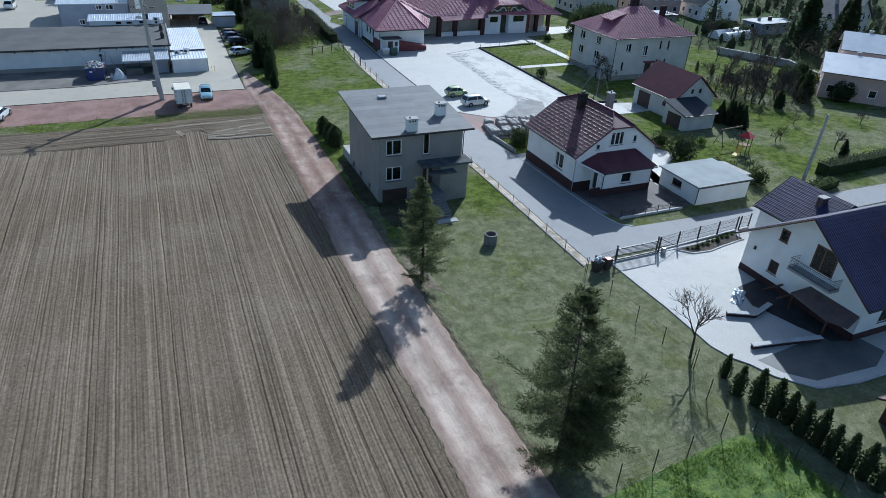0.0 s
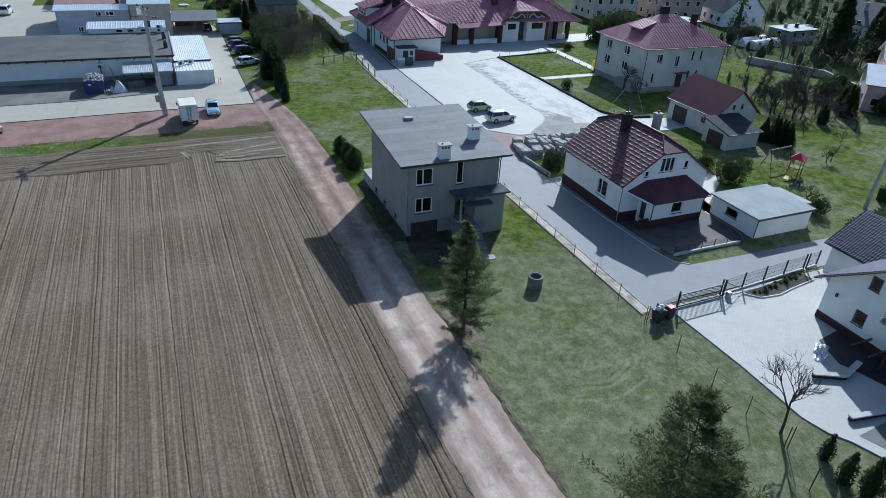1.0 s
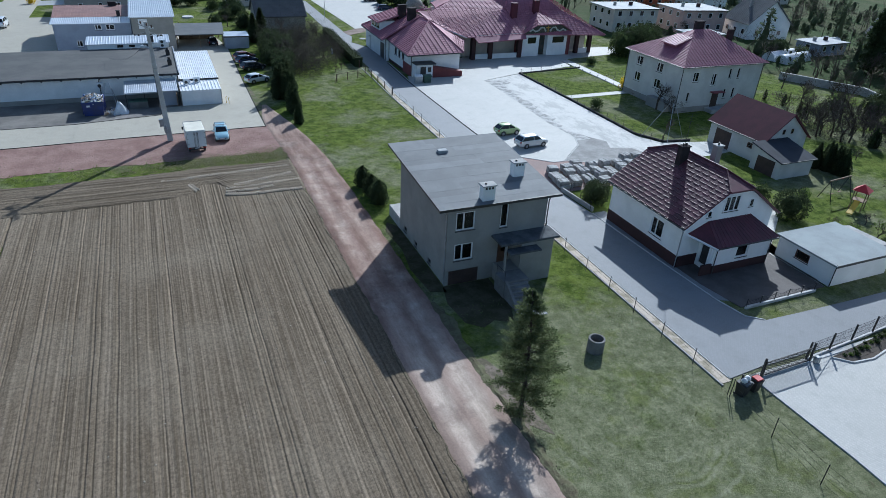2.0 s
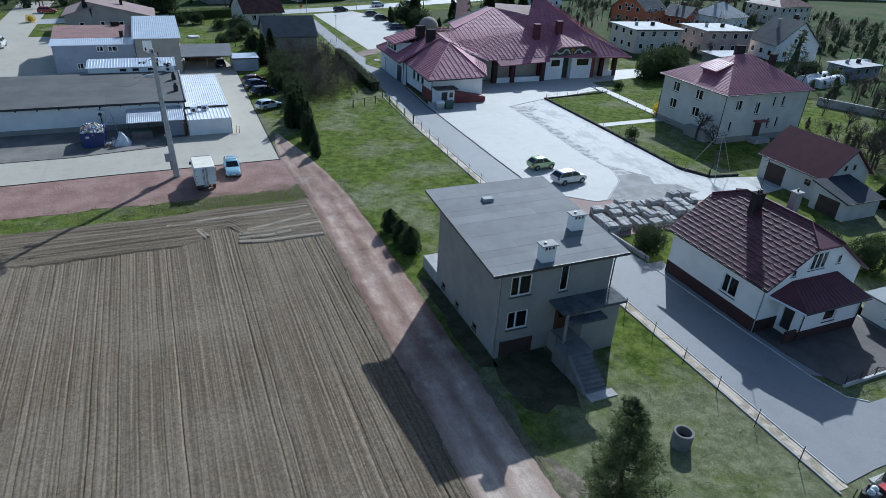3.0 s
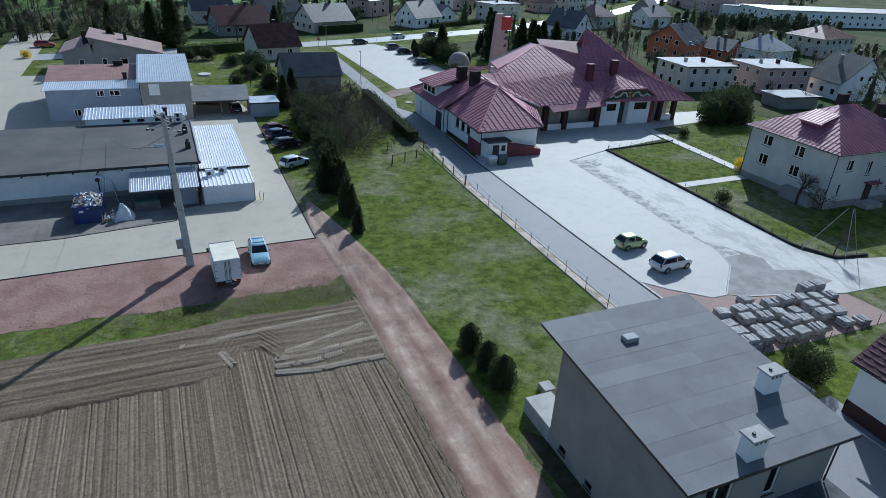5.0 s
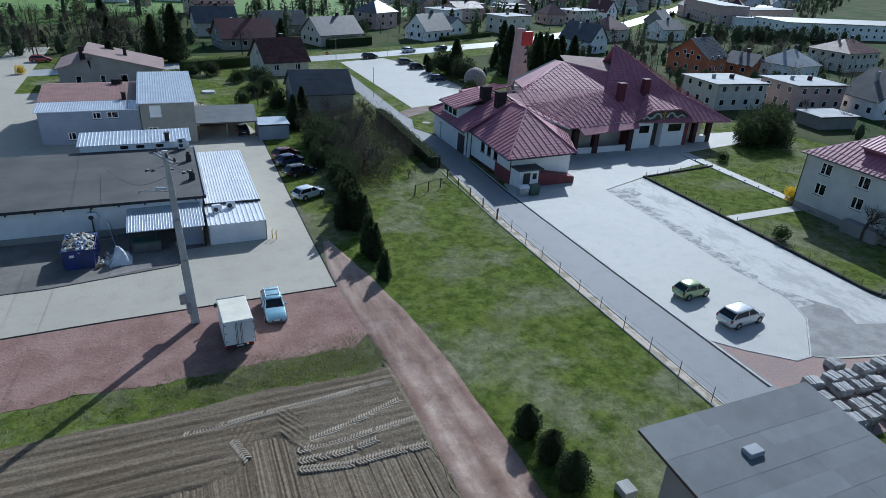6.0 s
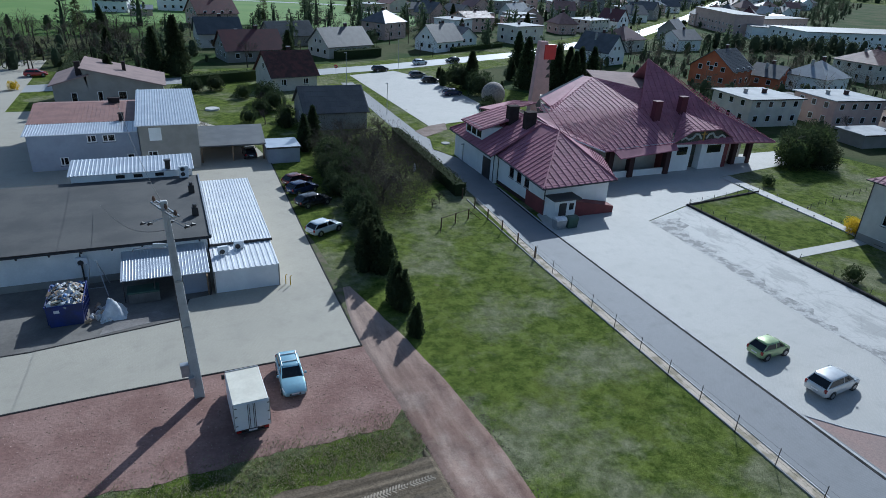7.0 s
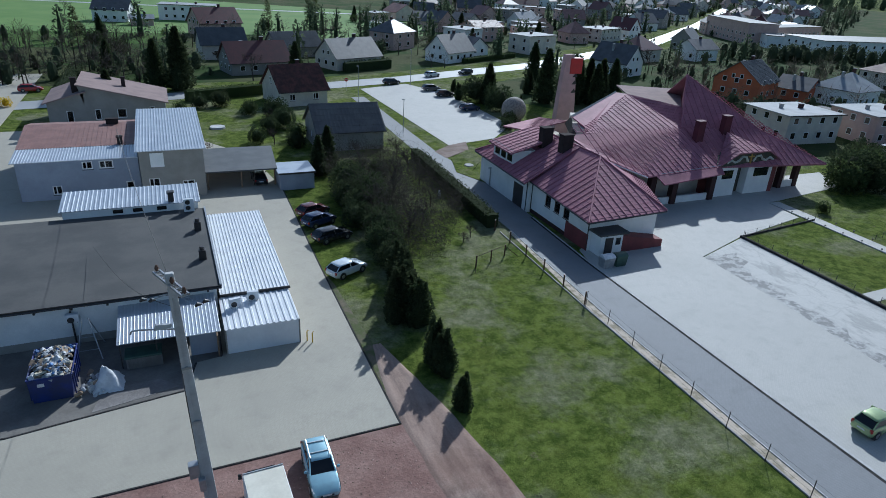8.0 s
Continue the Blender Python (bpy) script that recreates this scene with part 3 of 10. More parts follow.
bank = surface("turned verge earth", (0.078, 0.064, 0.046), (0.145, 0.125, 0.082), 1.6, 7, 0.95, 0.5, 0.6, 0.05, spec=0.1)
verge_lip(lambda y: 11.85 + 0.0 * y, 0.26, -20, 88, 3.0, bank, "dark ragged bank between track and field")
verge_lip(lambda y: 17.05 - 0.0022 * max(0, y - 20), 0.62, -20, 54, 41.0, surface("rough verge turf", (0.105, 0.092, 0.060), (0.15, 0.145, 0.085), 1.4, 6, 0.95, 0.55, 0.7, 0.06, spec=0.05), "dark ragged bank between track and lawn")


def verge_clods():
    """Clods, stones and grass wisps along both edges of the track."""
    rng = random.Random(6)
    sh = Shape()
    for _ in range(5200):
        y = rng.uniform(8, 92)
        side = rng.random() < 0.6
        x = rng.gauss(11.95, 0.2) if side else rng.gauss(16.75, 0.32)
        s = rng.uniform(0.01, 0.038)
        m = Matrix.Translation((x, y, 0.02)) @ Euler([rng.uniform(0, 3) for _ in range(3)]).to_matrix().to_4x4()
        sh.bevel_box(-s, s, -s * 0.7, s * 0.7, -s * 0.6, s * 0.8, s * 0.3, m)
    return solo("verge_clods", sh, surface("verge earth", (0.11, 0.088, 0.068), (0.07, 0.056, 0.044), 0.8, 6, 0.95, 0.4, 0.4), "dark clods along the edges of the track", "clods", "", "stuff")


verge_clods()
flat("gravel_strip", [(-160, 91.0), (-44, 90.9)] + [(-40 + 0.4 * i, 90.75 + 0.02 * min(0, -40 + 0.4 * i + 8) + 0.45 * hills(i * 0.4, 1.0, 2.6) + 0.25 * hills(i * 0.4, 5.0, 0.6)) for i in range(127)] + [(11.8, 92.2), (12.6, 96), (11.9, 100.3), (-160, 99.6)], 0.02, MAT["gravel"], "red shale gravel strip beside the yard", "gravel")
flat("yard_paving", [(-160, 99.7), (-17, 99.8), (-7, 100.2), (11.3, 100.5), (11.35, 112), (11.5, 124), (12.0, 150), (10, 165), (-3, 186), (-26, 186), (-26, 240), (-34, 240), (-34, 150), (-160, 150)], 0.06, MAT["yard"], "grey concrete block paving of the yard", "paving")
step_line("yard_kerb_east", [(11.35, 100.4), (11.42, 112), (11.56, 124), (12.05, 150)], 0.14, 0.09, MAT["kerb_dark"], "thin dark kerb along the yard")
def loose_shale():
    """Pale and dark shale lumps lying over the gravel strip."""
    rng = random.Random(77)
    for mat, n, label in ((surface("pale shale", (0.36, 0.25, 0.21), (0.27, 0.17, 0.14), 3, 12, 0.95, 0.2, 0.2), 700, "pale pinkish shale lumps on the gravel"), (surface("brown shale", (0.185, 0.13, 0.095), (0.15, 0.105, 0.08), 3, 12, 0.95, 0.2, 0.2), 700, "dark brown shale lumps on the gravel")):
        sh = Shape()
        for _ in range(n):
            x, y, r = rng.uniform(-24, 11.5), rng.uniform(91.8, 99.3), rng.uniform(0.03, 0.085)
            a = rng.uniform(0, 1.5)
            ring = [(x + r * rng.uniform(0.7, 1.3) * math.cos(a + k * 1.5708), y + r * rng.uniform(0.7, 1.3) * math.sin(a + k * 1.5708), 0.015) for k in range(4)]
            tip = (x + rng.uniform(-0.3, 0.3) * r, y + rng.uniform(-0.3, 0.3) * r, 0.02 + r * 0.45)
            for k in range(4):
                sh.face(ring[k], ring[(k + 1) % 4], tip)
        solo("shale_stones", sh, mat, label, "stones", "", "stuff")


loose_shale()
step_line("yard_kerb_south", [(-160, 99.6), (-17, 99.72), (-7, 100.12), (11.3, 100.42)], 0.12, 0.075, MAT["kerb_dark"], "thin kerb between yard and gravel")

flat("lane", [(33.2, 38.4), (36, 38.6), (90, 38.9), (90, 42.4), (58.8, 42.5), (47, 42.7), (41.5, 42.9), (40.3, 43.8), (39.8, 46.4), (39.5, 53), (39.2, 64), (38.6, 76), (38.3, 95), (38.6, 118), (39.4, 132), (39.8, 148), (38.6, 160), (39.5, 205), (36.6, 205), (35.4, 165), (34.6, 128), (33.6, 109), (33.2, 76)], 0.05, MAT["lane"], "blue-grey block-paved lane turning at the corner", "road")
flat("lane_edge_strip", [(33.16, 38.2), (33.16, 76), (33.55, 109), (34.55, 128), (34.2, 128), (32.7, 109), (32.3, 76), (32.3, 38.2)], 0.03, MAT["sand"], "sandy broken edge between fence and lane", "verge")
flat("parking_paving", [(38.34, 82.4), (40.2, 80.4), (43.1, 77.9), (44.7, 77.95), (49.6, 82.4), (51.0, 85.4), (50.6, 91.7), (51.6, 105), (51.9, 115.5), (60.6, 118.6), (74, 121.5), (74.6, 127), (92, 129.5), (96, 136), (60, 136), (39.4, 121), (38.66, 118), (38.36, 95)], 0.055, MAT["parking"], "pale block paving of the car park", "paving")
flat("old_concrete_yard", [(44.8, 77.95), (46.5, 77.0), (56.5, 74.5), (66, 74.0), (69, 74.5), (69, 78.5), (62, 80), (60.2, 83), (60.5, 100), (60.6, 118.4), (51.4, 115.2), (51.2, 105), (50.6, 91.7), (51.0, 85.4), (49.6, 82.4)], 0.04, MAT["old_concrete"], "patched and cracked old concrete", "paving")
flat("bare_patch", [(38.6, 69.6), (57, 69.6), (56.4, 74.3), (46.4, 76.9), (44.6, 77.9), (43.1, 77.85), (40.2, 80.35), (38.36, 82.3)], 0.025, surface("reddish trodden earth", (0.34, 0.225, 0.195), (0.29, 0.215, 0.19), 0.25, 5.0, 0.95, 0.35, 0.5, 0.04), "reddish trodden earth beside the car park", "earth")
step_line("parking_edge", [(38.4, 82.35), (40.15, 80.35), (43.1, 77.82), (44.75, 77.87), (49.7, 82.3), (51.05, 85.3)], 0.12, 0.075, MAT["kerb"], "pale edging round the end of the car park")
step_line("parking_kerb", [(38.30, 76), (38.3, 95), (38.6, 118), (39.3, 131)], 0.22, 0.075, MAT["kerb"], "pale kerb between lane and car park")
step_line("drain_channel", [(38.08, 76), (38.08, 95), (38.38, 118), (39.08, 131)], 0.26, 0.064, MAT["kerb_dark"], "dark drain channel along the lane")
flat("drive_paving", [(34.95, 38.2), (34.95, 36.5), (35.1, 30.2), (34.95, 25), (35.4, 23.4), (36.2, 22.4), (36.9, 20.7), (38.8, 18.8), (42, 18.2), (62, 18), (62, 38.3)], 0.05, MAT["drive"], "pale block paving of the gated drive", "paving")
step_line("drive_kerb", [(34.9, 38.2), (34.9, 36.5), (35.05, 30.2), (34.9, 25), (35.35, 23.4), (36.1, 22.4), (36.8, 20.7), (38.7, 18.7), (42, 18.1), (62, 17.9)], 0.12, 0.09, MAT["kerb"], "pale kerb round the drive")
step_line("lane_kerb_house", [(41.5, 42.95), (40.35, 43.9), (39.85, 46.5), (39.55, 53), (39.25, 64)], 0.12, 0.10, MAT["kerb"], "kerb round the white house's corner")
flat("church_path", [(74.2, 102.6), (75.8, 102.6), (76.2, 112), (76.6, 127), (74.7, 127), (74.4, 112)], 0.045, MAT["parking"], "pale garden path", "path")
flat("church_path_cross", [(61.2, 102.0), (74.2, 102.4), (74.2, 103.9), (61.2, 103.6)], 0.045, MAT["parking"], "pale cross path over the lawn", "path")
flat("upper_parking", [(41.2, 214), (42.2, 164), (52, 166.5), (60, 175), (60, 205), (54.2, 219)], 0.05, MAT["parking"], "pale paved upper car park", "paving")
ribbon("main_road", [(-40, 203), (21, 214.9), (57, 225.8), (108, 246), (193, 297), (312, 392), (480, 540), (900, 900)], [7, 7, 7.5, 8, 8, 9, 10, 12], 0.045, MAT["road_pale"], "main road shining in the sun", 12)
flat("crop_field", [(-120, 330), (40, 318), (70, 300), (110, 330), (140, 420), (-120, 560)], 0.06, MAT["meadow"], "bright green young crop field", "field")
flat("bright_lawn", [(21, 16.6), (28.8, 17.4), (31.0, 17.2), (32.2, 12), (32.8, -40), (17.2, -40), (17.2, 16.4)], 0.05, surface("lush grass", (0.135, 0.19, 0.03), (0.055, 0.105, 0.014), 1.1, 5, 0.9, 0.7, 0.9, 0.12), "lush green grass behind the fence", "lawn")
MAT["gardens"] = surface("gardens and rough grass", (0.036, 0.064, 0.017), (0.075, 0.082, 0.036), 0.05, 0.9, 0.95, 0.5, 0.6, 0.2, spread=(0.4, 0.6), spec=0.05)
flat("village_gardens", [(-150, 221), (20, 226), (56, 236), (104, 257), (188, 309), (305, 402), (470, 550), (760, 820), (600, 900), (-150, 900)], 0.015, MAT["gardens"], "rough grass and gardens of the village", "gardens")
flat("village_gardens_south", [(62, 210), (112, 236), (197, 286), (318, 384), (490, 532), (800, 800), (800, 60), (150, 60), (118, 92), (104, 135), (95, 160)], 0.015, MAT["gardens"], "rough grass and gardens beside the road", "gardens")
flat("hill_meadow", [(-150, 284), (-40, 282), (-4, 294), (6, 330), (30, 345), (20, 420), (-150, 460)], 0.055, surface("sloping meadow", (0.048, 0.098, 0.014), (0.075, 0.125, 0.028), 0.04, 1.5, 0.95, 0.3, 0.4, spec=0.1), "green meadow with bare trees beyond the houses", "meadow")
ribbon("field_track", [(-120, 470), (40, 430), (150, 402), (230, 410)], [5, 5, 5, 5], 0.09, MAT["road_pale"], "thin pale farm track across the fields", 14)
# Olive earth tone darkened further: the grey house's shade is in the colour.
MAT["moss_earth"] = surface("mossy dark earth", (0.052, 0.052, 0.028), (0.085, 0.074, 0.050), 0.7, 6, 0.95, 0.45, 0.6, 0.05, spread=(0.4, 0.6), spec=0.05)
flat("trunk_earth", [(16.3 + 2.2 * (1 + 0.5 * hills(5 * math.cos(a), 5 * math.sin(a), 1.6)) * math.cos(a) + 0.6, 42.2 + 3.8 * (1 + 0.5 * hills(5 * math.cos(a), 5 * math.sin(a), 1.6)) * math.sin(a)) for a in [2 * math.pi * i / 48 for i in range(48)]], 0.014, surface("stony trodden earth", (0.235, 0.19, 0.155), (0.13, 0.115, 0.08), 1.1, 7, 0.95, 0.5, 0.6, 0.05, spread=(0.4, 0.6), spec=0.05), "stony trodden earth round the conifer", "earth")
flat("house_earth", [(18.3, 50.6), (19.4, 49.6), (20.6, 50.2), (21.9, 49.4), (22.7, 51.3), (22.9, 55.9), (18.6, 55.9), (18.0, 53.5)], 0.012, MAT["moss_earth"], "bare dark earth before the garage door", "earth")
flat("verge_earth", [(11.5, 100.5), (13.4, 101), (12.7, 106), (12.3, 113), (12.0, 121), (11.6, 124)], 0.012, surface("worn brown verge", (0.17, 0.145, 0.105), (0.10, 0.12, 0.05), 0.8, 6, 0.95, 0.4, 0.5, 0.05, spec=0.1), "bare brown verge along the yard kerb", "verge")
flat("house_side_paving", [(39.9, 46.6), (41.0, 46.0), (40.9, 52.5), (40.9, 64), (39.3, 64), (39.6, 53)], 0.045, MAT["lane"], "paving strip along the white house wall", "paving")
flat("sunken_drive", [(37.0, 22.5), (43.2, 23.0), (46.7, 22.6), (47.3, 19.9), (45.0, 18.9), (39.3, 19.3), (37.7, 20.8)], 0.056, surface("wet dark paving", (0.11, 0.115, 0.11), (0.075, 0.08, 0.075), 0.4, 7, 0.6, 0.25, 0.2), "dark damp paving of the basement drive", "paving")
# Black sheet paints the shade of a sunken pit not modelled.
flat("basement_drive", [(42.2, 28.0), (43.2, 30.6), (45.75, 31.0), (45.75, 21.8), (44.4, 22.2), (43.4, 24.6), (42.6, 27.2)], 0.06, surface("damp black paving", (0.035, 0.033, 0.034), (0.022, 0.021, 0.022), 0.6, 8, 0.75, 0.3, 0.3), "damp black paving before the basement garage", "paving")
step_line("lane_kerb_west", [(33.2, 38.6), (33.2, 76), (33.58, 109), (34.58, 128)], 0.12, 0.085, MAT["kerb"], "pale kerb along the lane")


def field_stones():
    """Loose clods and pale stones lying on the field."""
    rng = random.Random(41)
    for name, mat, n, label in (("field_clods", MAT["brown_earth"], 420, "dark clods scattered over the field"), ("field_stones", MAT["track_clods"], 260, "pale stones scattered over the field")):
        sh = Shape()
        for _ in range(n):
            s = rng.uniform(0.02, 0.055)
            m = Matrix.Translation((rng.uniform(-40, 11), rng.uniform(0, 88), 0.145)) @ Euler([rng.uniform(0, 3) for _ in range(3)]).to_matrix().to_4x4()
            sh.bevel_box(-s, s, -s * 0.7, s * 0.7, -s * 0.5, s * 0.6, s * 0.3, m)
        solo(name, sh, mat, label, "clods", "", "stuff")


field_stones()


def weathered_strip():
    """Broken, grey surface along the old concrete's edge, with a ragged side."""
    rng = random.Random(58)
    west = [(50.35, 84), (50.3, 91.7), (51.2, 105), (51.45, 115.2)]
    east = []
    for i in range(42):
        y = 115.2 - 31.2 * i / 41
        edge = 51.4 - 0.9 * max(0, (105 - y) / 13) if y > 91 else 50.4
        east.append((max(50.6, edge + 1.9 + 1.5 * hills(y, 3.3, 5.0) + 0.7 * rng.uniform(-1, 1) + (3.5 * max(0, (y - 110) / 5))), y))
    m = surface("broken grey concrete", (0.27, 0.262, 0.25), (0.46, 0.448, 0.425), 0.9, 5, 0.9, 0.5, 0.6, 0.04, spread=(0.42, 0.58))
    flat("weathered_strip", west + east, 0.047, m, "weathered grey strip of broken concrete", "paving")
    flat("damp_patch", [(49.75, 82.5), (51.15, 85.4), (51.6, 85.8), (52.8, 85.2), (54.5, 82.6), (53.4, 80.2), (56.2, 79.4), (57.4, 76.6), (52, 75.9), (46.8, 77.1), (44.9, 77.95)], 0.046, surface("damp patched concrete", (0.22, 0.21, 0.20), (0.30, 0.29, 0.275), 0.6, 6, 0.9, 0.35, 0.4), "damp darker patch of old concrete", "paving")


weathered_strip()
# Earth strip whose dark tone also carries the wall's shade.
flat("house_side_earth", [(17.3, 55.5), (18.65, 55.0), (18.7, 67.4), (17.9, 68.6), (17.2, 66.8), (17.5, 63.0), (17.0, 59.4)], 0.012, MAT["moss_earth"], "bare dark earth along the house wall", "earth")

# ---- buildings ----
def wall_panel(sh, a, b, z0, z1, holes, deep=0.14):
    """The outer face from a to b (seen from outside, left to right) with openings (u0, u1, v0, v1) and their reveals."""
    a, b = Vector((*a, 0)), Vector((*b, 0))
    d = (b - a)
    length = d.length
    d /= length
    inward = Vector((-d.y, d.x, 0))
    us = sorted({0, length, *(h[0] for h in holes), *(h[1] for h in holes)})
    vs = sorted({z0, z1, *(h[2] for h in holes), *(h[3] for h in holes)})
    at = lambda u, v, k=0.0: a + d * u + inward * k + Vector((0, 0, v))
    for u0, u1 in zip(us, us[1:]):
        for v0, v1 in zip(vs, vs[1:]):
            if any(h[0] - 1e-4 <= u0 and u1 <= h[1] + 1e-4 and h[2] - 1e-4 <= v0 and v1 <= h[3] + 1e-4 for h in holes):
                continue
            sh.face(at(u0, v0), at(u1, v0), at(u1, v1), at(u0, v1))
    for u0, u1, v0, v1 in holes:
        for p, q in (((u0, v0), (u1, v0)), ((u1, v0), (u1, v1)), ((u1, v1), (u0, v1)), ((u0, v1), (u0, v0))):
            sh.face(at(*p), at(*q), at(*q, deep), at(*p, deep))


SIDES = {"S": 0, "E": 90, "N": 180, "W": 270}


def side_matrix(side, w, d):
    """Local frame of a wall: x along it seen from outside, y into the house, origin at its middle on the ground."""
    turn = Matrix.Rotation(radians(SIDES[side]), 4, "Z")
    return turn @ Matrix.Translation((0, -(d if side in "SN" else w) / 2, 0))


def window(parent, m, u, z, w, h, inset, frame_mat="frame_white", split=1, sill=True, plain=False):
    """Frame with mullions, a pane and a sill, in a wall's frame m, middle at (u, z)."""
    y0, y1 = (inset, inset + 0.06) if inset >= 0 else (inset, inset + 0.06)
    f = Shape()
    t = min(0.11, w * 0.13)
    x0, x1, z0, z1 = u - w / 2, u + w / 2, z - h / 2, z + h / 2
    ring = lambda k, y: [(x0 + k, y, z0 + k), (x1 - k, y, z0 + k), (x1 - k, y, z1 - k), (x0 + k, y, z1 - k)]
    f.loft([ring(0, y1), ring(0, y0), ring(t, y0), ring(t, y1), ring(0, y1)], m, caps=False)
    frame_ob = part("window", f, MAT[frame_mat], parent)
    for i in range(1, split):
        c = x0 + w * i / split if split != 2 else x0 + w * 0.42
        part("mullion", Shape().box(c - 0.06, c + 0.06, y0 - 0.004, y1, z0 + t, z1 - t, m), MAT[frame_mat], frame_ob)
    part("pane", Shape().box(x0 + t * 0.9, x1 - t * 0.9, y0 + 0.02, y0 + 0.045, z0 + t * 0.9, z1 - t * 0.9, m), MAT["car_glass" if plain else "glass"], frame_ob)
    if inset < 0 and not plain:
        # Thin backing between pane and wall; its blackness is painted room gloom.
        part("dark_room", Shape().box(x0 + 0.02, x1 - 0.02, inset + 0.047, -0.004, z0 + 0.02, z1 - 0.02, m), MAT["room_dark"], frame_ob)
    if sill:
        part("sill", Shape().box(x0 - 0.06, x1 + 0.06, -0.07, max(y0, 0.0) - 0.002 if inset >= 0 else 0.0, z0 - 0.07, z0 - 0.02, m), MAT["gutter"], frame_ob)
    return frame_ob


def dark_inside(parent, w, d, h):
    """Near-black box a little behind the outer walls, painting room gloom seen through panes."""
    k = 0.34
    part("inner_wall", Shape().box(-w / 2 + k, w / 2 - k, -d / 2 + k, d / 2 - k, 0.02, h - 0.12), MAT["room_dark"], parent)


def profile_slope(sh, e0, e1, r1, r0, pitch_w=0.24, row=0.38, lift=0.035, step=0.03, fine=4):
    """Pressed steel tiles: waves across and steps down a slope with eave e0-e1 and ridge r0-r1 (any quad)."""
    e0, e1, r0, r1 = map(Vector, (e0, e1, r0, r1))
    wide = max((e1 - e0).length, (r1 - r0).length)
    tall = ((r0 + r1) / 2 - (e0 + e1) / 2).length
    nx = max(4, int(wide / pitch_w * fine))
    rows = max(2, int(tall / row))
    up = (e1 - e0).cross(r0 - e0)
    if up.length < 1e-6:
        up = (e1 - e0).cross(r1 - e0)
    up.normalize()
    n = len(sh.v)
    levels = []
    for j in range(rows):
        levels += [(j / rows, step), ((j + 1) / rows - 0.002, 0.0)]
    axis = (e1 - e0).normalized()
    base = e0.dot(axis)
    for v, h in levels:
        a, b = e0.lerp(r0, v), e1.lerp(r1, v)
        for i in range(nx + 1):
            p = a.lerp(b, i / nx)
            s = (p.dot(axis) - base) / pitch_w
            sh.v.append(tuple(p + up * (h + lift * (0.5 + 0.5 * math.cos(2 * math.pi * s)) + 0.01)))
    for j in range(len(levels) - 1):
        for i in range(nx):
            a = n + j * (nx + 1) + i
            sh.f.append((a, a + 1, a + nx + 2, a + nx + 1))


def plate_slope(sh, e0, e1, r1, r0, wide=0.98, row=0.42, nose=0.05, t=0.02):
    """Pressed roof plates in staggered courses, each with a level nose above a short drop."""
    e0, e1, r0, r1 = map(Vector, (e0, e1, r0, r1))
    up = (e1 - e0).cross((r0 + r1) / 2 - e0).normalized()
    axis = (e1 - e0).normalized()
    tall = ((r0 + r1) / 2 - (e0 + e1) / 2).length
    lift = t + nose * math.tan(math.acos(min(1, abs(up.z)))) * 0.8
    n = max(2, int(tall / row))
    for j in range(n):
        v0, vn, v1 = j / n, (j + nose / (tall / n)) / n, min(1.0, (j + 1.08) / n)
        line = lambda v: (e0.lerp(r0, v), e1.lerp(r1, v))
        (a0, b0), (an, bn), (a1, b1) = line(v0), line(vn), line(v1)
        s0, s1 = (a0 - e0).dot(axis), (b0 - e0).dot(axis)
        s = math.floor(s0 / wide) * wide + (j * 0.36 % 1) * wide - wide
        while s < s1:
            lo, hi = max(s + 0.015, s0), min(s + wide - 0.015, s1)
            if hi - lo > 0.08:
                at = lambda p, q, k: p.lerp(q, min(1, max(0, (k - s0) / (s1 - s0))))
                cut = 0.2 * (hi - lo)
                p, q = at(a0, b0, lo), at(a0, b0, hi)
                pn, qn = at(an, bn, lo), at(an, bn, hi)
                body = [pn + up * t, qn + up * t, at(a1, b1, hi) + up * t * 0.4, at(a1, b1, lo) + up * t * 0.4]
                tip = [at(a0, b0, lo + cut) + up * lift, at(a0, b0, hi - cut) + up * lift]
                sh.face(*body)
                sh.face(tip[0], tip[1], body[1], body[0])
                sh.face(p, q, tip[1], tip[0])
                sh.face(p, tip[0], body[0])
                sh.face(q, body[1], tip[1])
            s += wide


def seam_slope(sh, e0, e1, r1, r0, every=0.5, high=0.05, wide=0.05):
    """Standing seams down a slope."""
    e0, e1, r0, r1 = map(Vector, (e0, e1, r0, r1))
    axis = (e1 - e0)
    n = max(1, int(axis.length / every))
    up = axis.cross((r0 + r1) / 2 - e0).normalized()
    side = axis.normalized() * wide / 2
    for i in range(n + 1):
        a, b = e0.lerp(e1, i / n), r0.lerp(r1, i / n)
        if (b - a).length < 0.05:
            continue
        sh.loft([[a - side, a + side, a + side + up * high, a - side + up * high], [b - side, b + side, b + side + up * high, b - side + up * high]])


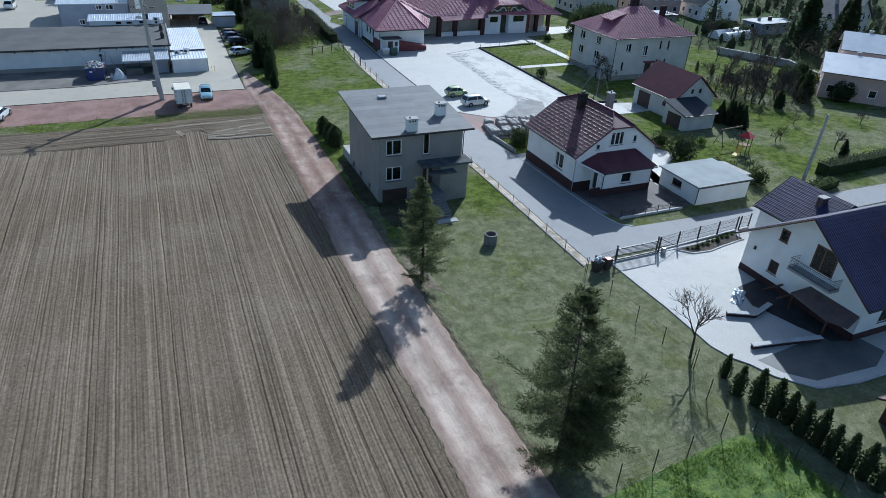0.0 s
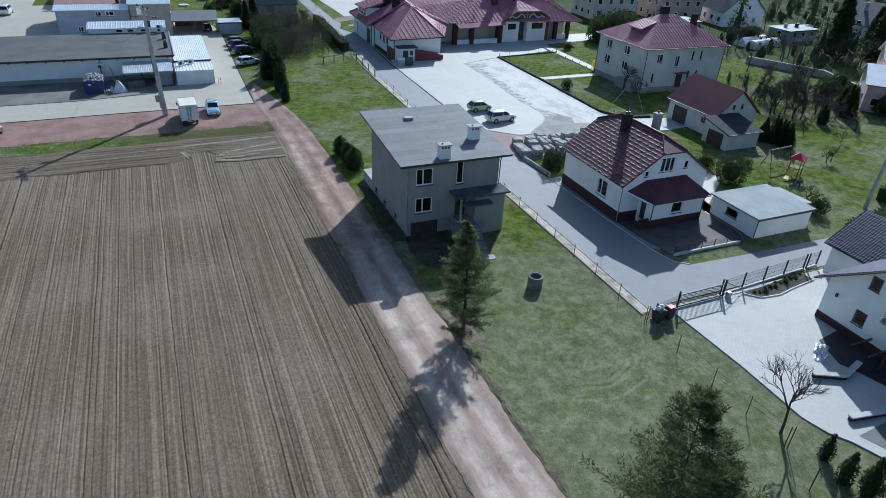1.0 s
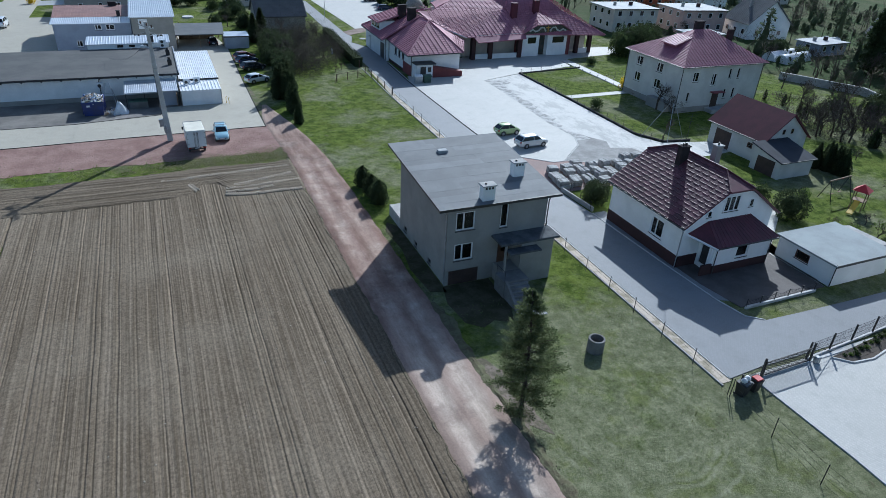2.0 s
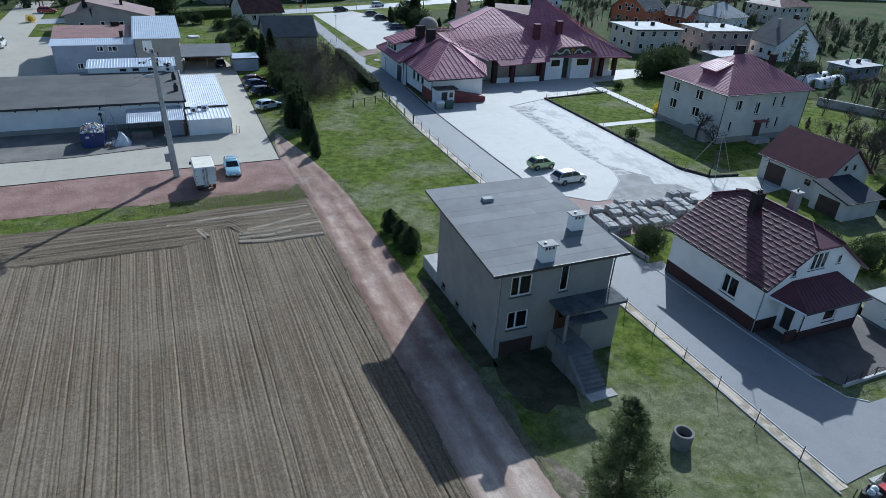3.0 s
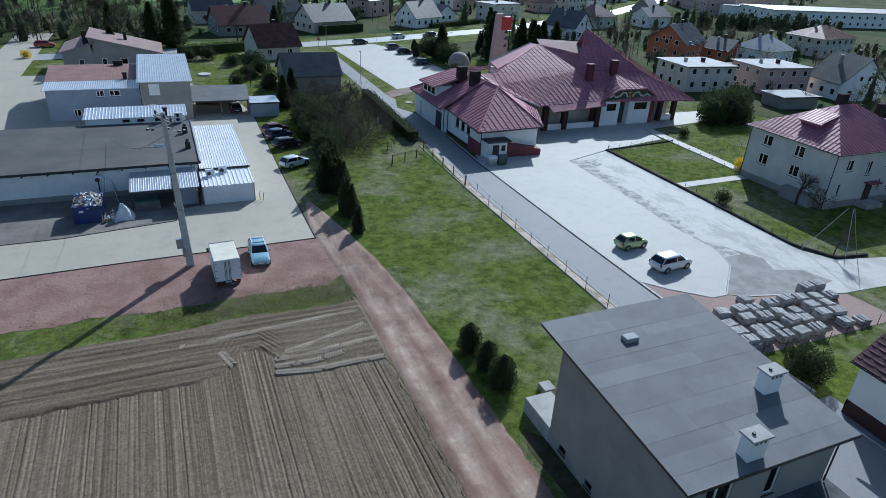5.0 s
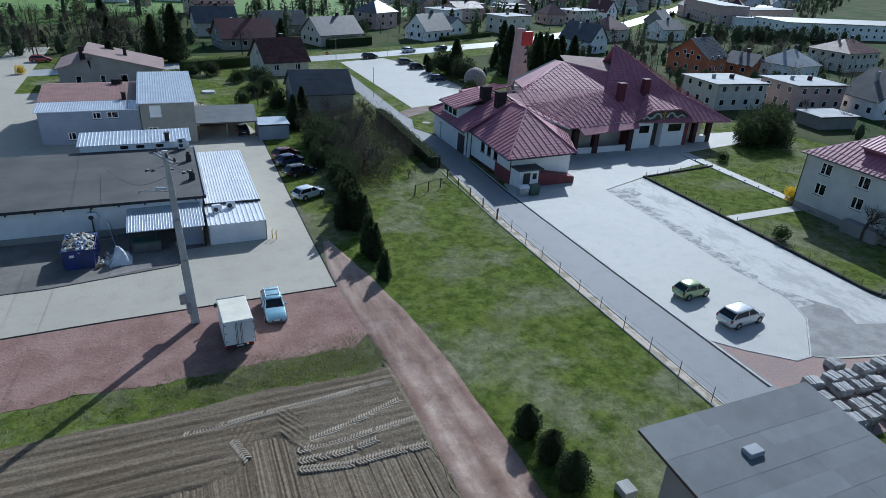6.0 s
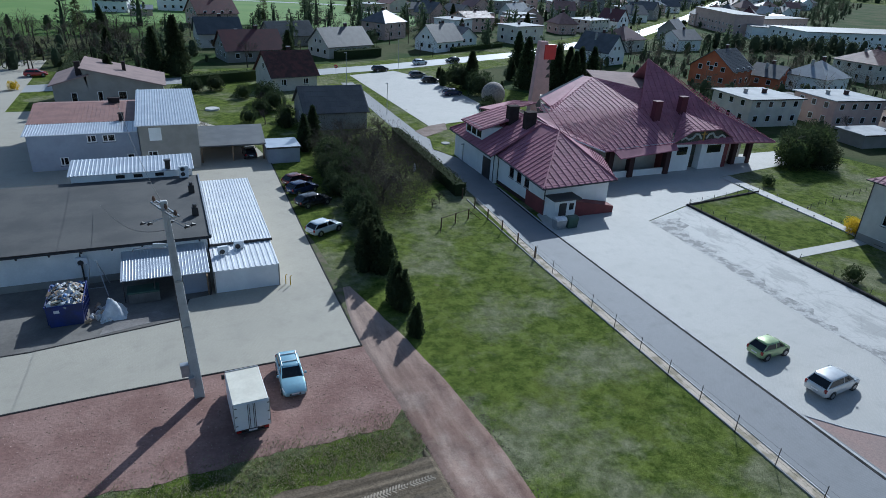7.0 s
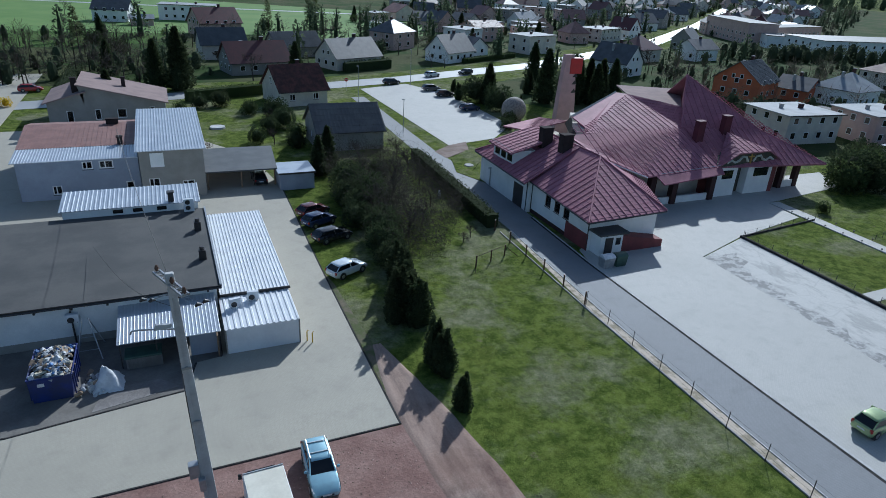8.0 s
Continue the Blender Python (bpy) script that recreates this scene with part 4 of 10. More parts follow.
def clad(sh, poly, every=0.6, row=1.1, high=0.05, wide=0.045, lap=0.025):
    """Sheet roofing on a flat convex face: standing seams up the slope and lap edges across it."""
    pts = [Vector(p) for p in poly]
    n = (pts[1] - pts[0]).cross(pts[2] - pts[0]).normalized()
    n = n if n.z > 0 else -n
    u = Vector((0, 0, 1)).cross(n).normalized()
    v = n.cross(u)
    flat_pts = [(p.dot(u), p.dot(v)) for p in pts]
    base = n * pts[0].dot(n)

    def span(axis, value):
        hits = []
        for a, b in zip(flat_pts, flat_pts[1:] + flat_pts[:1]):
            if (a[axis] - value) * (b[axis] - value) < 0:
                t = (value - a[axis]) / (b[axis] - a[axis])
                hits.append(a[1 - axis] + t * (b[1 - axis] - a[1 - axis]))
        return (min(hits), max(hits)) if len(hits) > 1 else None

    def bar(a, b, side, h, w):
        a, b, s = base + u * a[0] + v * a[1], base + u * b[0] + v * b[1], side * (w / 2)
        sh.loft([[a - s, a + s, a + s + n * h, a - s + n * h], [b - s, b + s, b + s + n * h, b - s + n * h]])

    for axis, gap, side, h, w in ((0, every, u, high, wide), (1, row, v, lap, wide * 1.3)):
        if not gap:
            continue
        lo, hi = min(p[axis] for p in flat_pts), max(p[axis] for p in flat_pts)
        k = math.ceil(lo / gap)
        while k * gap < hi:
            s = span(axis, k * gap)
            if s and s[1] - s[0] > 0.1:
                q = [(k * gap, s[0]), (k * gap, s[1])] if axis == 0 else [(s[0], k * gap), (s[1], k * gap)]
                bar(q[0], q[1], side, h, w)
            k += 1
    return sh


def gable_roof(w, d, h, rise, axis, over, half=0.0):
    """Slopes (eave, eave, ridge, ridge) of a gable roof; half: share of the rise that the gable ends are hipped."""
    slopes = []
    if axis == "x":
        k = rise / (d / 2)
        x, y, z = w / 2 + over, d / 2 + over, h - over * k
        slopes = [((-x, -y, z), (x, -y, z), (x, 0, h + rise), (-x, 0, h + rise)), ((x, y, z), (-x, y, z), (-x, 0, h + rise), (x, 0, h + rise))]
    else:
        k = rise / (w / 2)
        x, y, z = w / 2 + over, d / 2 + over, h - over * k
        slopes = [((x, -y, z), (x, y, z), (0, y, h + rise), (0, -y, h + rise)), ((-x, y, z), (-x, -y, z), (0, -y, h + rise), (0, y, h + rise))]
    return slopes


def hip_roof(w, d, h, rise, over, ridge=None):
    x, y = w / 2 + over, d / 2 + over
    k = rise / (min(w, d) / 2)
    z = h - over * k * 0.5
    if ridge is None:
        ridge = abs(w - d) / 2
    a, b = ((-ridge, 0), (ridge, 0)) if w >= d else ((0, -ridge), (0, ridge))
    p, q = (*a, h + rise), (*b, h + rise)
    if w >= d:
        return [((-x, -y, z), (x, -y, z), q, p), ((x, -y, z), (x, y, z), q, q), ((x, y, z), (-x, y, z), p, q), ((-x, y, z), (-x, -y, z), p, p)]
    return [((-x, -y, z), (x, -y, z), p, p), ((x, -y, z), (x, y, z), q, p), ((x, y, z), (-x, y, z), q, q), ((-x, y, z), (-x, -y, z), p, q)]


def chimney(parent, x, y, z0, z1, w=0.7, d=0.5, material="plinth_red", cap="concrete", pots=0):
    c = part("chimney", Shape().bevel_box(x - w / 2, x + w / 2, y - d / 2, y + d / 2, z0, z1, 0.03), MAT[material], parent)
    part("chimney_cap", Shape().bevel_box(x - w / 2 - 0.08, x + w / 2 + 0.08, y - d / 2 - 0.08, y + d / 2 + 0.08, z1, z1 + 0.1, 0.03), MAT[cap], c)
    for i in range(pots):
        px = x + (i - (pots - 1) / 2) * 0.35
        part("flue_pot", Shape().tube([(px, y, z1 + 0.1), (px, y, z1 + 0.35)], [0.09, 0.08], 8), MAT["gutter"], c)
    return c


def house(name, x, y, w, d, h, roof, rise, wall, cover, rz=0, axis="x", over=0.45, windows=(), chimneys=(), label="", category="house", group="", profile=None, plinth=None, plinth_h=0.5, gutters=True, thick=0.16, inside=True, split=2, holes=True, frame_mat="frame_white"):
    """A house of one block: walls with openings, roof, windows (side, u, z, w, h), chimneys (x, y, top)."""
    top = thing(name, x, y, 0, rz, label, category, group)
    gable_sides = {"x": "EW", "y": "SN"}[axis] if roof == "gable" else ""
    for side in "SENW":
        m = side_matrix(side, w, d)
        run = w if side in "SN" else d
        mine = [q for q in windows if q[0] == side]
        cut = [(q[1] - q[3] / 2 + run / 2, q[1] + q[3] / 2 + run / 2, q[2] - q[4] / 2, q[2] + q[4] / 2) for q in mine if holes and q[2] + q[4] / 2 < h and abs(q[1]) + q[3] / 2 < run / 2]
        sh = Shape()
        a, b = m @ Vector((-run / 2, 0, 0)), m @ Vector((run / 2, 0, 0))
        z_top = h + rise if roof == "mono" and side == "N" else h
        wall_panel(sh, (a.x, a.y), (b.x, b.y), 0, z_top, cut)
        if side in gable_sides:
            sh.face(m @ Vector((-run / 2, 0, h)), m @ Vector((run / 2, 0, h)), m @ Vector((0, 0, h + rise)))
        if roof == "mono" and side in "EW":
            s = 1 if side == "E" else -1
            sh.face(m @ Vector((-run / 2, 0, h)), m @ Vector((run / 2, 0, h)), m @ Vector((s * run / 2, 0, h + rise)))
        part("wall", sh, MAT[wall], top)
        for q in mine:
            through_wall = holes and q[2] + q[4] / 2 < h and abs(q[1]) + q[3] / 2 < run / 2
            window(top, m, q[1], q[2], q[3], q[4], 0.07 if through_wall else -0.05, q[5] if len(q) > 5 else frame_mat, q[6] if len(q) > 6 else (split if q[3] > 0.9 else 1), holes and len(q) < 8, not holes)
        if plinth:
            part("plinth", Shape().box(-run / 2 - 0.03, run / 2 + 0.03, -0.03, 0.05, 0, plinth_h, m), MAT[plinth], top)
    if inside:
        dark_inside(top, w, d, h)
    if roof == "flat":
        slopes = [((-w / 2 - over, -d / 2 - over, h + 0.18), (w / 2 + over, -d / 2 - over, h + 0.18), (w / 2 + over, d / 2 + over, h + 0.18), (-w / 2 - over, d / 2 + over, h + 0.18))]
    elif roof == "mono":
        k = rise / d
        ow, oe, os, on = over if isinstance(over, tuple) else (over,) * 4
        slopes = [((-w / 2 - ow, -d / 2 - os, h + 0.18 - k * os), (w / 2 + oe, -d / 2 - os, h + 0.18 - k * os), (w / 2 + oe, d / 2 + on, h + rise + 0.18 + k * on), (-w / 2 - ow, d / 2 + on, h + rise + 0.18 + k * on))]
    elif roof == "none":
        slopes = []
    elif roof == "gable":
        slopes = [tuple((p[0], p[1], p[2] + thick) for p in s) for s in gable_roof(w, d, h, rise, axis, over)]
    else:
        slopes = [tuple((p[0], p[1], p[2] + thick) for p in s) for s in hip_roof(w, d, h, rise, over)]
    for s in slopes:
        pts = [p for i, p in enumerate(s) if p != s[i - 1]]
        base = part("roof", Shape().slab(pts, thick), MAT[cover], top)
        if profile == "tile":
            sh = Shape()
            profile_slope(sh, s[0], s[1], s[2], s[3])
            part("tile_sheet", sh, MAT[cover], base)
        elif profile == "seam":
            sh = Shape()
            clad(sh, pts, 0.6, 1.2)
            part("seam_grid", sh, MAT[cover], base)
        if gutters and roof != "flat":
            e0, e1 = Vector(s[0]), Vector(s[1])
            out = Vector((e1 - e0).cross(Vector((0, 0, 1)))).normalized() * 0.06
            part("gutter", Shape().tube([e0 + out - Vector((0, 0, 0.08)), e1 + out - Vector((0, 0, 0.08))], 0.07, 6), MAT["gutter"], top)
    if roof == "flat":
        part("roof_edge", Shape().box(-w / 2 - over - 0.03, w / 2 + over + 0.03, -d / 2 - over - 0.03, -d / 2 - over - 0.005, h, h + 0.24), MAT["gutter"], top)
    for c in chimneys:
        chimney(top, c[0], c[1], h, c[2], *(c[3:] if len(c) > 3 else ()))
    return top


def rows(side, us, zs, w=1.1, h=1.3):
    return [(side, u, z, w, h) for u in us for z in zs]

# ---- the grey cube house ----
MAT["felt_sheet"] = surface("mineral felt sheets", (0.16, 0.165, 0.17), (0.13, 0.135, 0.14), 0.5, 14, 0.8, 0.18, 0.2, each=0.13)
MAT["porch_felt"] = surface("mottled old porch felt", (0.07, 0.074, 0.08), (0.12, 0.125, 0.13), 1.1, 8, 0.95, 0.35, 0.3, spec=0.12)
MAT["brown_door"] = surface("brown garage boards", (0.06, 0.036, 0.029), (0.042, 0.027, 0.022), 1.5, 12, 0.7, 0.3, 0.3)


def grey_house():
    top = house("grey_house", 23.35, 61.5, 9.2, 11.0, 7.12, "mono", 0.9, "render_grey", "gutter", over=(0.85, 1.15, 0.3, 1.35), windows=[("S", -3.0, 5.9, 1.7, 1.65), ("S", -3.0, 3.05, 1.7, 1.55), ("S", 0.55, 5.95, 0.72, 2.3, "frame_white", 1), ("W", 2.1, 0.55, 0.7, 0.5, "gutter", 1), ("W", -1.2, 0.5, 0.7, 0.5, "gutter", 1), ("W", -4.0, 0.65, 0.7, 0.5, "gutter", 1), ("E", -2.5, 5.9, 1.6, 1.5), ("E", 2.5, 5.9, 1.6, 1.5), ("N", 0, 5.9, 1.6, 1.5), ("N", 0, 3.0, 1.6, 1.5)], label="grey plastered two-storey cube house with a felt roof", profile=None, gutters=False)
    # felt sheets laid in overlapping strips across the gentle slope
    k, y0, y1 = 0.9 / 11.0, -5.5 - 0.3, 5.5 + 1.35
    zat = lambda y: 7.12 + 0.18 + k * (y + 5.5)
    rng = random.Random(4)
    n = 13
    for i in range(n):
        a, b = y0 + (y1 - y0) * i / n, y0 + (y1 - y0) * (i + 1) / n + 0.06
        cut = rng.uniform(-3, 3)
        for x0, x1 in ((-5.45, cut), (cut - 0.02, 5.75)):
            lift = 0.012 + 0.006 * (i % 2) + (0.003 if x0 > -5 else 0)
            part("felt_sheet", Shape().slab([(x0, a, zat(a) + lift), (x1, a, zat(a) + lift), (x1, b, zat(b) + lift), (x0, b, zat(b) + lift)], 0.01), MAT["felt_sheet"], top)
    for x, y in ((-0.95, -4.95), (3.55, -1.75)):
        z = zat(y)
        c = part("chimney", Shape().bevel_box(x - 0.55, x + 0.55, y - 0.35, y + 0.35, z - 0.2, z + 1.25, 0.02), MAT["render_white"], top, "white plastered chimney")
        part("chimney_cap", Shape().bevel_box(x - 0.66, x + 0.66, y - 0.46, y + 0.46, z + 1.25, z + 1.34, 0.02), MAT["concrete"], c)
        for j in range(3):
            part("flue_opening", Shape().box(x - 0.38 + 0.28 * j, x - 0.2 + 0.28 * j, y - 0.358, y - 0.34, z + 0.98, z + 1.17), MAT["gutter"], c)
        part("flue_pot", Shape().tube([(x - 0.2, y, z + 1.33), (x - 0.2, y, z + 1.45)], 0.09, 8), MAT["gutter"], c)
    part("roof_hatch", Shape().bevel_box(-1.6, -0.7, 3.7, 4.3, zat(4) - 0.05, zat(4) + 0.25, 0.04), MAT["felt_light"], top, "small grey roof hatch")
    # garage door under the windows
    door = part("garage_door", Shape().box(-4.25, -1.55, -5.55, -5.5, 0.02, 1.35), MAT["brown_door"], top, "low brown boarded garage door")
    for i in range(1, 9):
        part("door_batten", Shape().box(-4.25 + 0.3 * i - 0.02, -4.25 + 0.3 * i + 0.02, -5.57, -5.55, 0.03, 1.34), MAT["brown_door"], door)
    part("plinth_band", Shape().box(-4.63, 4.63, -5.54, -5.505, 1.42, 1.52), MAT["render_grey"], top)
    # entrance block, its roof, canopy and stairs
    sh = Shape()
    wall_panel(sh, (1.55, -7.1), (4.65, -7.1), 0, 4.05, [])
    wall_panel(sh, (4.65, -7.1), (4.65, -5.5), 0, 4.05, [])
    wall_panel(sh, (1.55, -5.5), (1.55, -7.1), 0, 4.05, [])
    part("porch_wall", sh, MAT["render_grey"], top)
    part("porch_wall_low", Shape().box(-0.1, 1.54, -7.1, -5.51, 0, 1.5), MAT["render_grey"], top)
    part("porch_roof", Shape().bevel_box(-0.5, 5.05, -7.4, -5.3, 4.05, 4.24, 0.03), MAT["porch_felt"], top, "flat felt porch roof")
    part("porch_canopy", Shape().bevel_box(0.1, 3.0, -8.0, -7.05, 3.45, 3.6, 0.03), MAT["porch_felt"], top, "flat slab canopy over the entrance")
    part("porch_post", Shape().box(-0.05, 0.12, -7.3, -7.13, 1.5, 4.05), MAT["render_grey"], top)
    d = part("front_door", Shape().box(0.2, 1.25, -5.56, -5.5, 1.5, 3.6), MAT["frame_brown"], top, "brown wooden front door")
    part("door_light", Shape().box(0.5, 0.95, -5.575, -5.56, 2.5, 3.4), MAT["glass"], d)
    part("landing", Shape().bevel_box(-0.7, 1.6, -8.75, -7.12, 0, 1.5, 0.02), MAT["concrete_dark"], top)
    for i in range(8):
        part("step", Shape().bevel_box(-0.35, 1.4, -8.76 - 0.3 * (i + 1), -8.76 - 0.3 * i, 0, 1.5 - 0.185 * (i + 1) + 0.02, 0.015), MAT["concrete_dark"], top)
    part("stair_foot", Shape().bevel_box(-0.5, 1.7, -11.95, -11.18, 0, 0.07, 0.02), MAT["concrete"], top, "pale concrete slab at the stair foot")
    rail = Shape()
    rail.tube([(-0.65, -7.2, 2.4), (-0.65, -8.7, 2.4)], 0.025, 5)
    for y in (-7.3, -8.7):
        rail.tube([(-0.65, y, 1.5), (-0.65, y, 2.4)], 0.02, 5)
    part("handrail", rail, MAT["iron"], top)
    part("stair_cheek", Shape().loft([[(-0.62, -8.76, 0), (-0.62, -11.2, 0), (-0.62, -11.2, 0.1), (-0.62, -8.76, 1.62)], [(-0.36, -8.76, 0), (-0.36, -11.2, 0), (-0.36, -11.2, 0.1), (-0.36, -8.76, 1.62)]]), MAT["concrete_dark"], top)
    part("terrace", Shape().bevel_box(-4.65, -2.6, 5.52, 8.6, 0, 1.15, 0.03), MAT["concrete"], top, "raised terrace with a pale top")
    part("back_step", Shape().bevel_box(-2.5, -1.6, 9.4, 10.4, 0, 0.5, 0.03), MAT["concrete"], top)
    part("downpipe", Shape().tube([(-5.0, -5.4, 7.0), (-4.68, -5.45, 6.6), (-4.68, -5.45, 0.2)], 0.05, 6), MAT["zinc_post"], top)
    part("downpipe", Shape().tube([(4.75, -5.6, 7.0), (4.68, -5.58, 6.7), (4.68, -5.58, 4.3)], 0.05, 6), MAT["gutter"], top)
    part("roof_fascia", Shape().box(-5.48, 5.78, -5.84, -5.81, 7.08, 7.3), MAT["gutter"], top)
    return top


grey_house()

# ---- the white house with the half-hipped steel roof ----
MAT["tile_sheet"] = surface("glossy brown-red steel tiles", (0.112, 0.030, 0.043), (0.080, 0.024, 0.033), 0.8, 5, 0.6, 0.3, 0.05, spec=0.45, island=0.3)


def white_house():
    cx, cy, w, d, h, rise, k = 45.3, 57.25, 10.5, 10.4, 4.45, 3.64, 3.64 / 5.25
    top = house("white_house", cx, cy, w, d, h, "none", 0, "render_white", "tile_brown", windows=[("W", 1.9, 2.55, 1.65, 1.75), ("E", 2.0, 2.6, 1.4, 1.3), ("E", -2.0, 2.6, 1.4, 1.3), ("N", 0, 2.6, 1.5, 1.3)], label="white one-storey house with a brown-red steel tile roof", plinth="plinth_red", plinth_h=1.2)
    y, z1 = d / 2, h + rise * 0.72
    hx = (h + rise - z1) / k
    for s in (-1, 1):
        part("gable", Shape().loft([[(-w / 2, s * y, h), (w / 2, s * y, h), (hx, s * y, z1), (-hx, s * y, z1)], [(-w / 2, s * (y - 0.2), h), (w / 2, s * (y - 0.2), h), (hx, s * (y - 0.2), z1), (-hx, s * (y - 0.2), z1)]]), MAT["render_white"], top)
    o, oy = 0.45, 0.45
    t = 0.16
    ze, xe = h - o * k + t, w / 2 + o
    zr, yr = h + rise + t, y + oy - 2.3
    for s in (-1, 1):
        a, b = (s * xe, s * (-y - oy), ze), (s * xe, s * (y + oy), ze)
        c, e = (s * hx, s * (y + oy), z1 + t), (s * hx, s * (-y - oy), z1 + t)
        f, g = (0, s * yr, zr), (0, -s * yr, zr)
        slope = part("roof_slope", Shape().slab([a, b, c, f, g, e], t), MAT["tile_sheet"], top)
        sh = Shape()
        plate_slope(sh, a, b, c, e)
        part("tile_sheet", sh, MAT["tile_sheet"], slope)
        sh = Shape()
        plate_slope(sh, e, c, f, g)
        part("tile_sheet", sh, MAT["tile_sheet"], slope)
        part("gutter", Shape().tube([Vector(a) + Vector((s * 0.07, 0, -0.1)), Vector(b) + Vector((s * 0.07, 0, -0.1))], 0.07, 6), MAT["gutter"], top)
        hip = part("roof_hip", Shape().slab([(-s * hx, -s * 0 + s * (y + oy), z1 + t), (s * hx, s * (y + oy), z1 + t), (0, s * yr, zr)], t), MAT["tile_sheet"], top)
        part("ridge_cap", Shape().tube([(-s * hx, s * (y + oy), z1 + t + 0.05), (0, s * yr, zr + 0.06), (s * hx, s * (y + oy), z1 + t + 0.05)], 0.09, 6), MAT["tile_sheet"], hip)
    part("ridge_cap", Shape().tube([(0, -yr, zr + 0.06), (0, yr, zr + 0.06)], 0.1, 6), MAT["tile_sheet"], top)
    m = side_matrix("S", w, d)
    window(top, m, -0.35, 5.85, 1.8, 1.55, -0.05, split=3)
    window(top, m, -2.75, 5.1, 0.5, 0.6, -0.05)
    window(top, m, 2.1, 5.6, 0.5, 0.8, -0.05)
    chimney(top, -1.1, 1.2, 6.4, 9.0, 0.95, 0.6, "soot", "soot", 2)
    chimney(top, 1.95, 0.05, 6.3, 9.2, 0.72, 0.66, "render_grey", "concrete", 1)
    # annex with a low hipped roof and an open porch at its west end
    ax0, ax1, ay0, sy, eh = -3.0, 3.7, -7.2, -5.2, 3.0
    sh = Shape()
    wall_panel(sh, (ax0, ay0), (ax1, ay0), 0, eh, [(2.6, 4.0, 1.3, 2.5)])
    wall_panel(sh, (ax1, ay0), (ax1, sy), 0, eh, [])
    wall_panel(sh, (ax0, sy), (ax0, ay0), 0, eh, [(0.4, 1.4, 0.5, 2.6)])
    part("annex_wall", sh, MAT["render_white"], top)
    window(top, Matrix.Translation((0, ay0, 0)), ax0 + 3.3, 1.9, 1.4, 1.2, 0.07)
    # Added box, painted near-black for the annex's unlit interior.
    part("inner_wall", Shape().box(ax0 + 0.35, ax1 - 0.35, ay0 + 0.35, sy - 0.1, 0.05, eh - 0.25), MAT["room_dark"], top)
    # Near-black panel paints the shaded depth of an open doorway.
    part("annex_door", Shape().box(ax0 + 0.1, ax0 + 0.14, sy - 1.4, sy - 0.4, 0.5, 2.6), MAT["gutter"], top)
    part("annex_plinth", Shape().box(ax0 - 0.03, ax1 + 0.03, ay0 - 0.03, ay0 + 0.05, 0, 0.9), MAT["plinth_red"], top)
    part("porch_wall", Shape().box(ax0 - 1.2, ax0 - 0.02, ay0, ay0 + 0.18, 0, 1.1), MAT["plinth_red"], top)
    part("porch_post", Shape().box(ax0 - 0.34, ax0 - 0.02, ay0 + 0.19, ay0 + 0.45, 0, eh - 0.1), MAT["render_white"], top)
    e0, e1, r1, r0 = (ax0 - 0.3, ay0 - 0.45, eh), (ax1 + 0.3, ay0 - 0.45, eh), (ax1 - 1.3, sy + 0.02, 4.4), (ax0 + 0.4, sy + 0.02, 4.4)
    wl = (ax0 - 1.7, sy + 0.02, 3.5)
    low = part("annex_roof", Shape().slab([e0, e1, r1, r0], 0.14), MAT["tile_sheet"], top)
    sh = Shape()
    seam_slope(sh, e0, e1, r1, r0, 0.45, 0.028, 0.05)
    part("seam_grid", sh, MAT["tile_sheet"], low)
    part("annex_roof", Shape().slab([wl, e0, r0], 0.14), MAT["tile_sheet"], top)
    part("annex_roof", Shape().slab([e1, (ax1 + 0.3, sy + 0.1, eh), r1], 0.14), MAT["tile_sheet"], top)
    part("annex_fascia", Shape().tube([(wl[0], wl[1], wl[2] - 0.18), (e0[0], e0[1], e0[2] - 0.18)], 0.11, 4), MAT["frame_white"], top)
    part("gutter", Shape().tube([Vector(e0) + Vector((0, -0.07, -0.08)), Vector(e1) + Vector((0, -0.07, -0.08))], 0.07, 6), MAT["gutter"], top)
    for x in (ax0 + 0.1, ax1 - 0.1):
        part("downpipe", Shape().tube([(x, ay0 - 0.5, eh - 0.1), (x, ay0 - 0.1, eh - 0.45), (x, ay0 - 0.1, 0.1)], 0.05, 6), MAT["gutter"], top)
    part("downpipe", Shape().tube([(-w / 2 - 0.4, -5.3, 4.1), (-w / 2 - 0.06, -5.15, 3.7), (-w / 2 - 0.06, -5.15, 0.1)], 0.05, 6), MAT["zinc_post"], top)
    part("antenna", Shape().tube([(-1.0, 1.3, 9.0), (-1.0, 1.3, 12.2)], 0.025, 5).tube([(-1.6, 1.3, 11.9), (-0.4, 1.3, 11.9)], 0.014, 4).tube([(-1.4, 1.3, 11.4), (-0.6, 1.3, 11.4)], 0.014, 4), MAT["iron"], top)
    return top


white_house()
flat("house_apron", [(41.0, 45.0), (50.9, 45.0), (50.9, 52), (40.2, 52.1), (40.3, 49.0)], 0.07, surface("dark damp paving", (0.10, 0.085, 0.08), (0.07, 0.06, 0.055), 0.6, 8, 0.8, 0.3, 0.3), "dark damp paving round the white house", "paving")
flat("shed_apron", [(51.0, 45.0), (51.2, 58), (56, 66), (60, 58), (50.95, 51.2)], 0.05, MAT["drive"], "pale concrete yard behind the house", "paving")


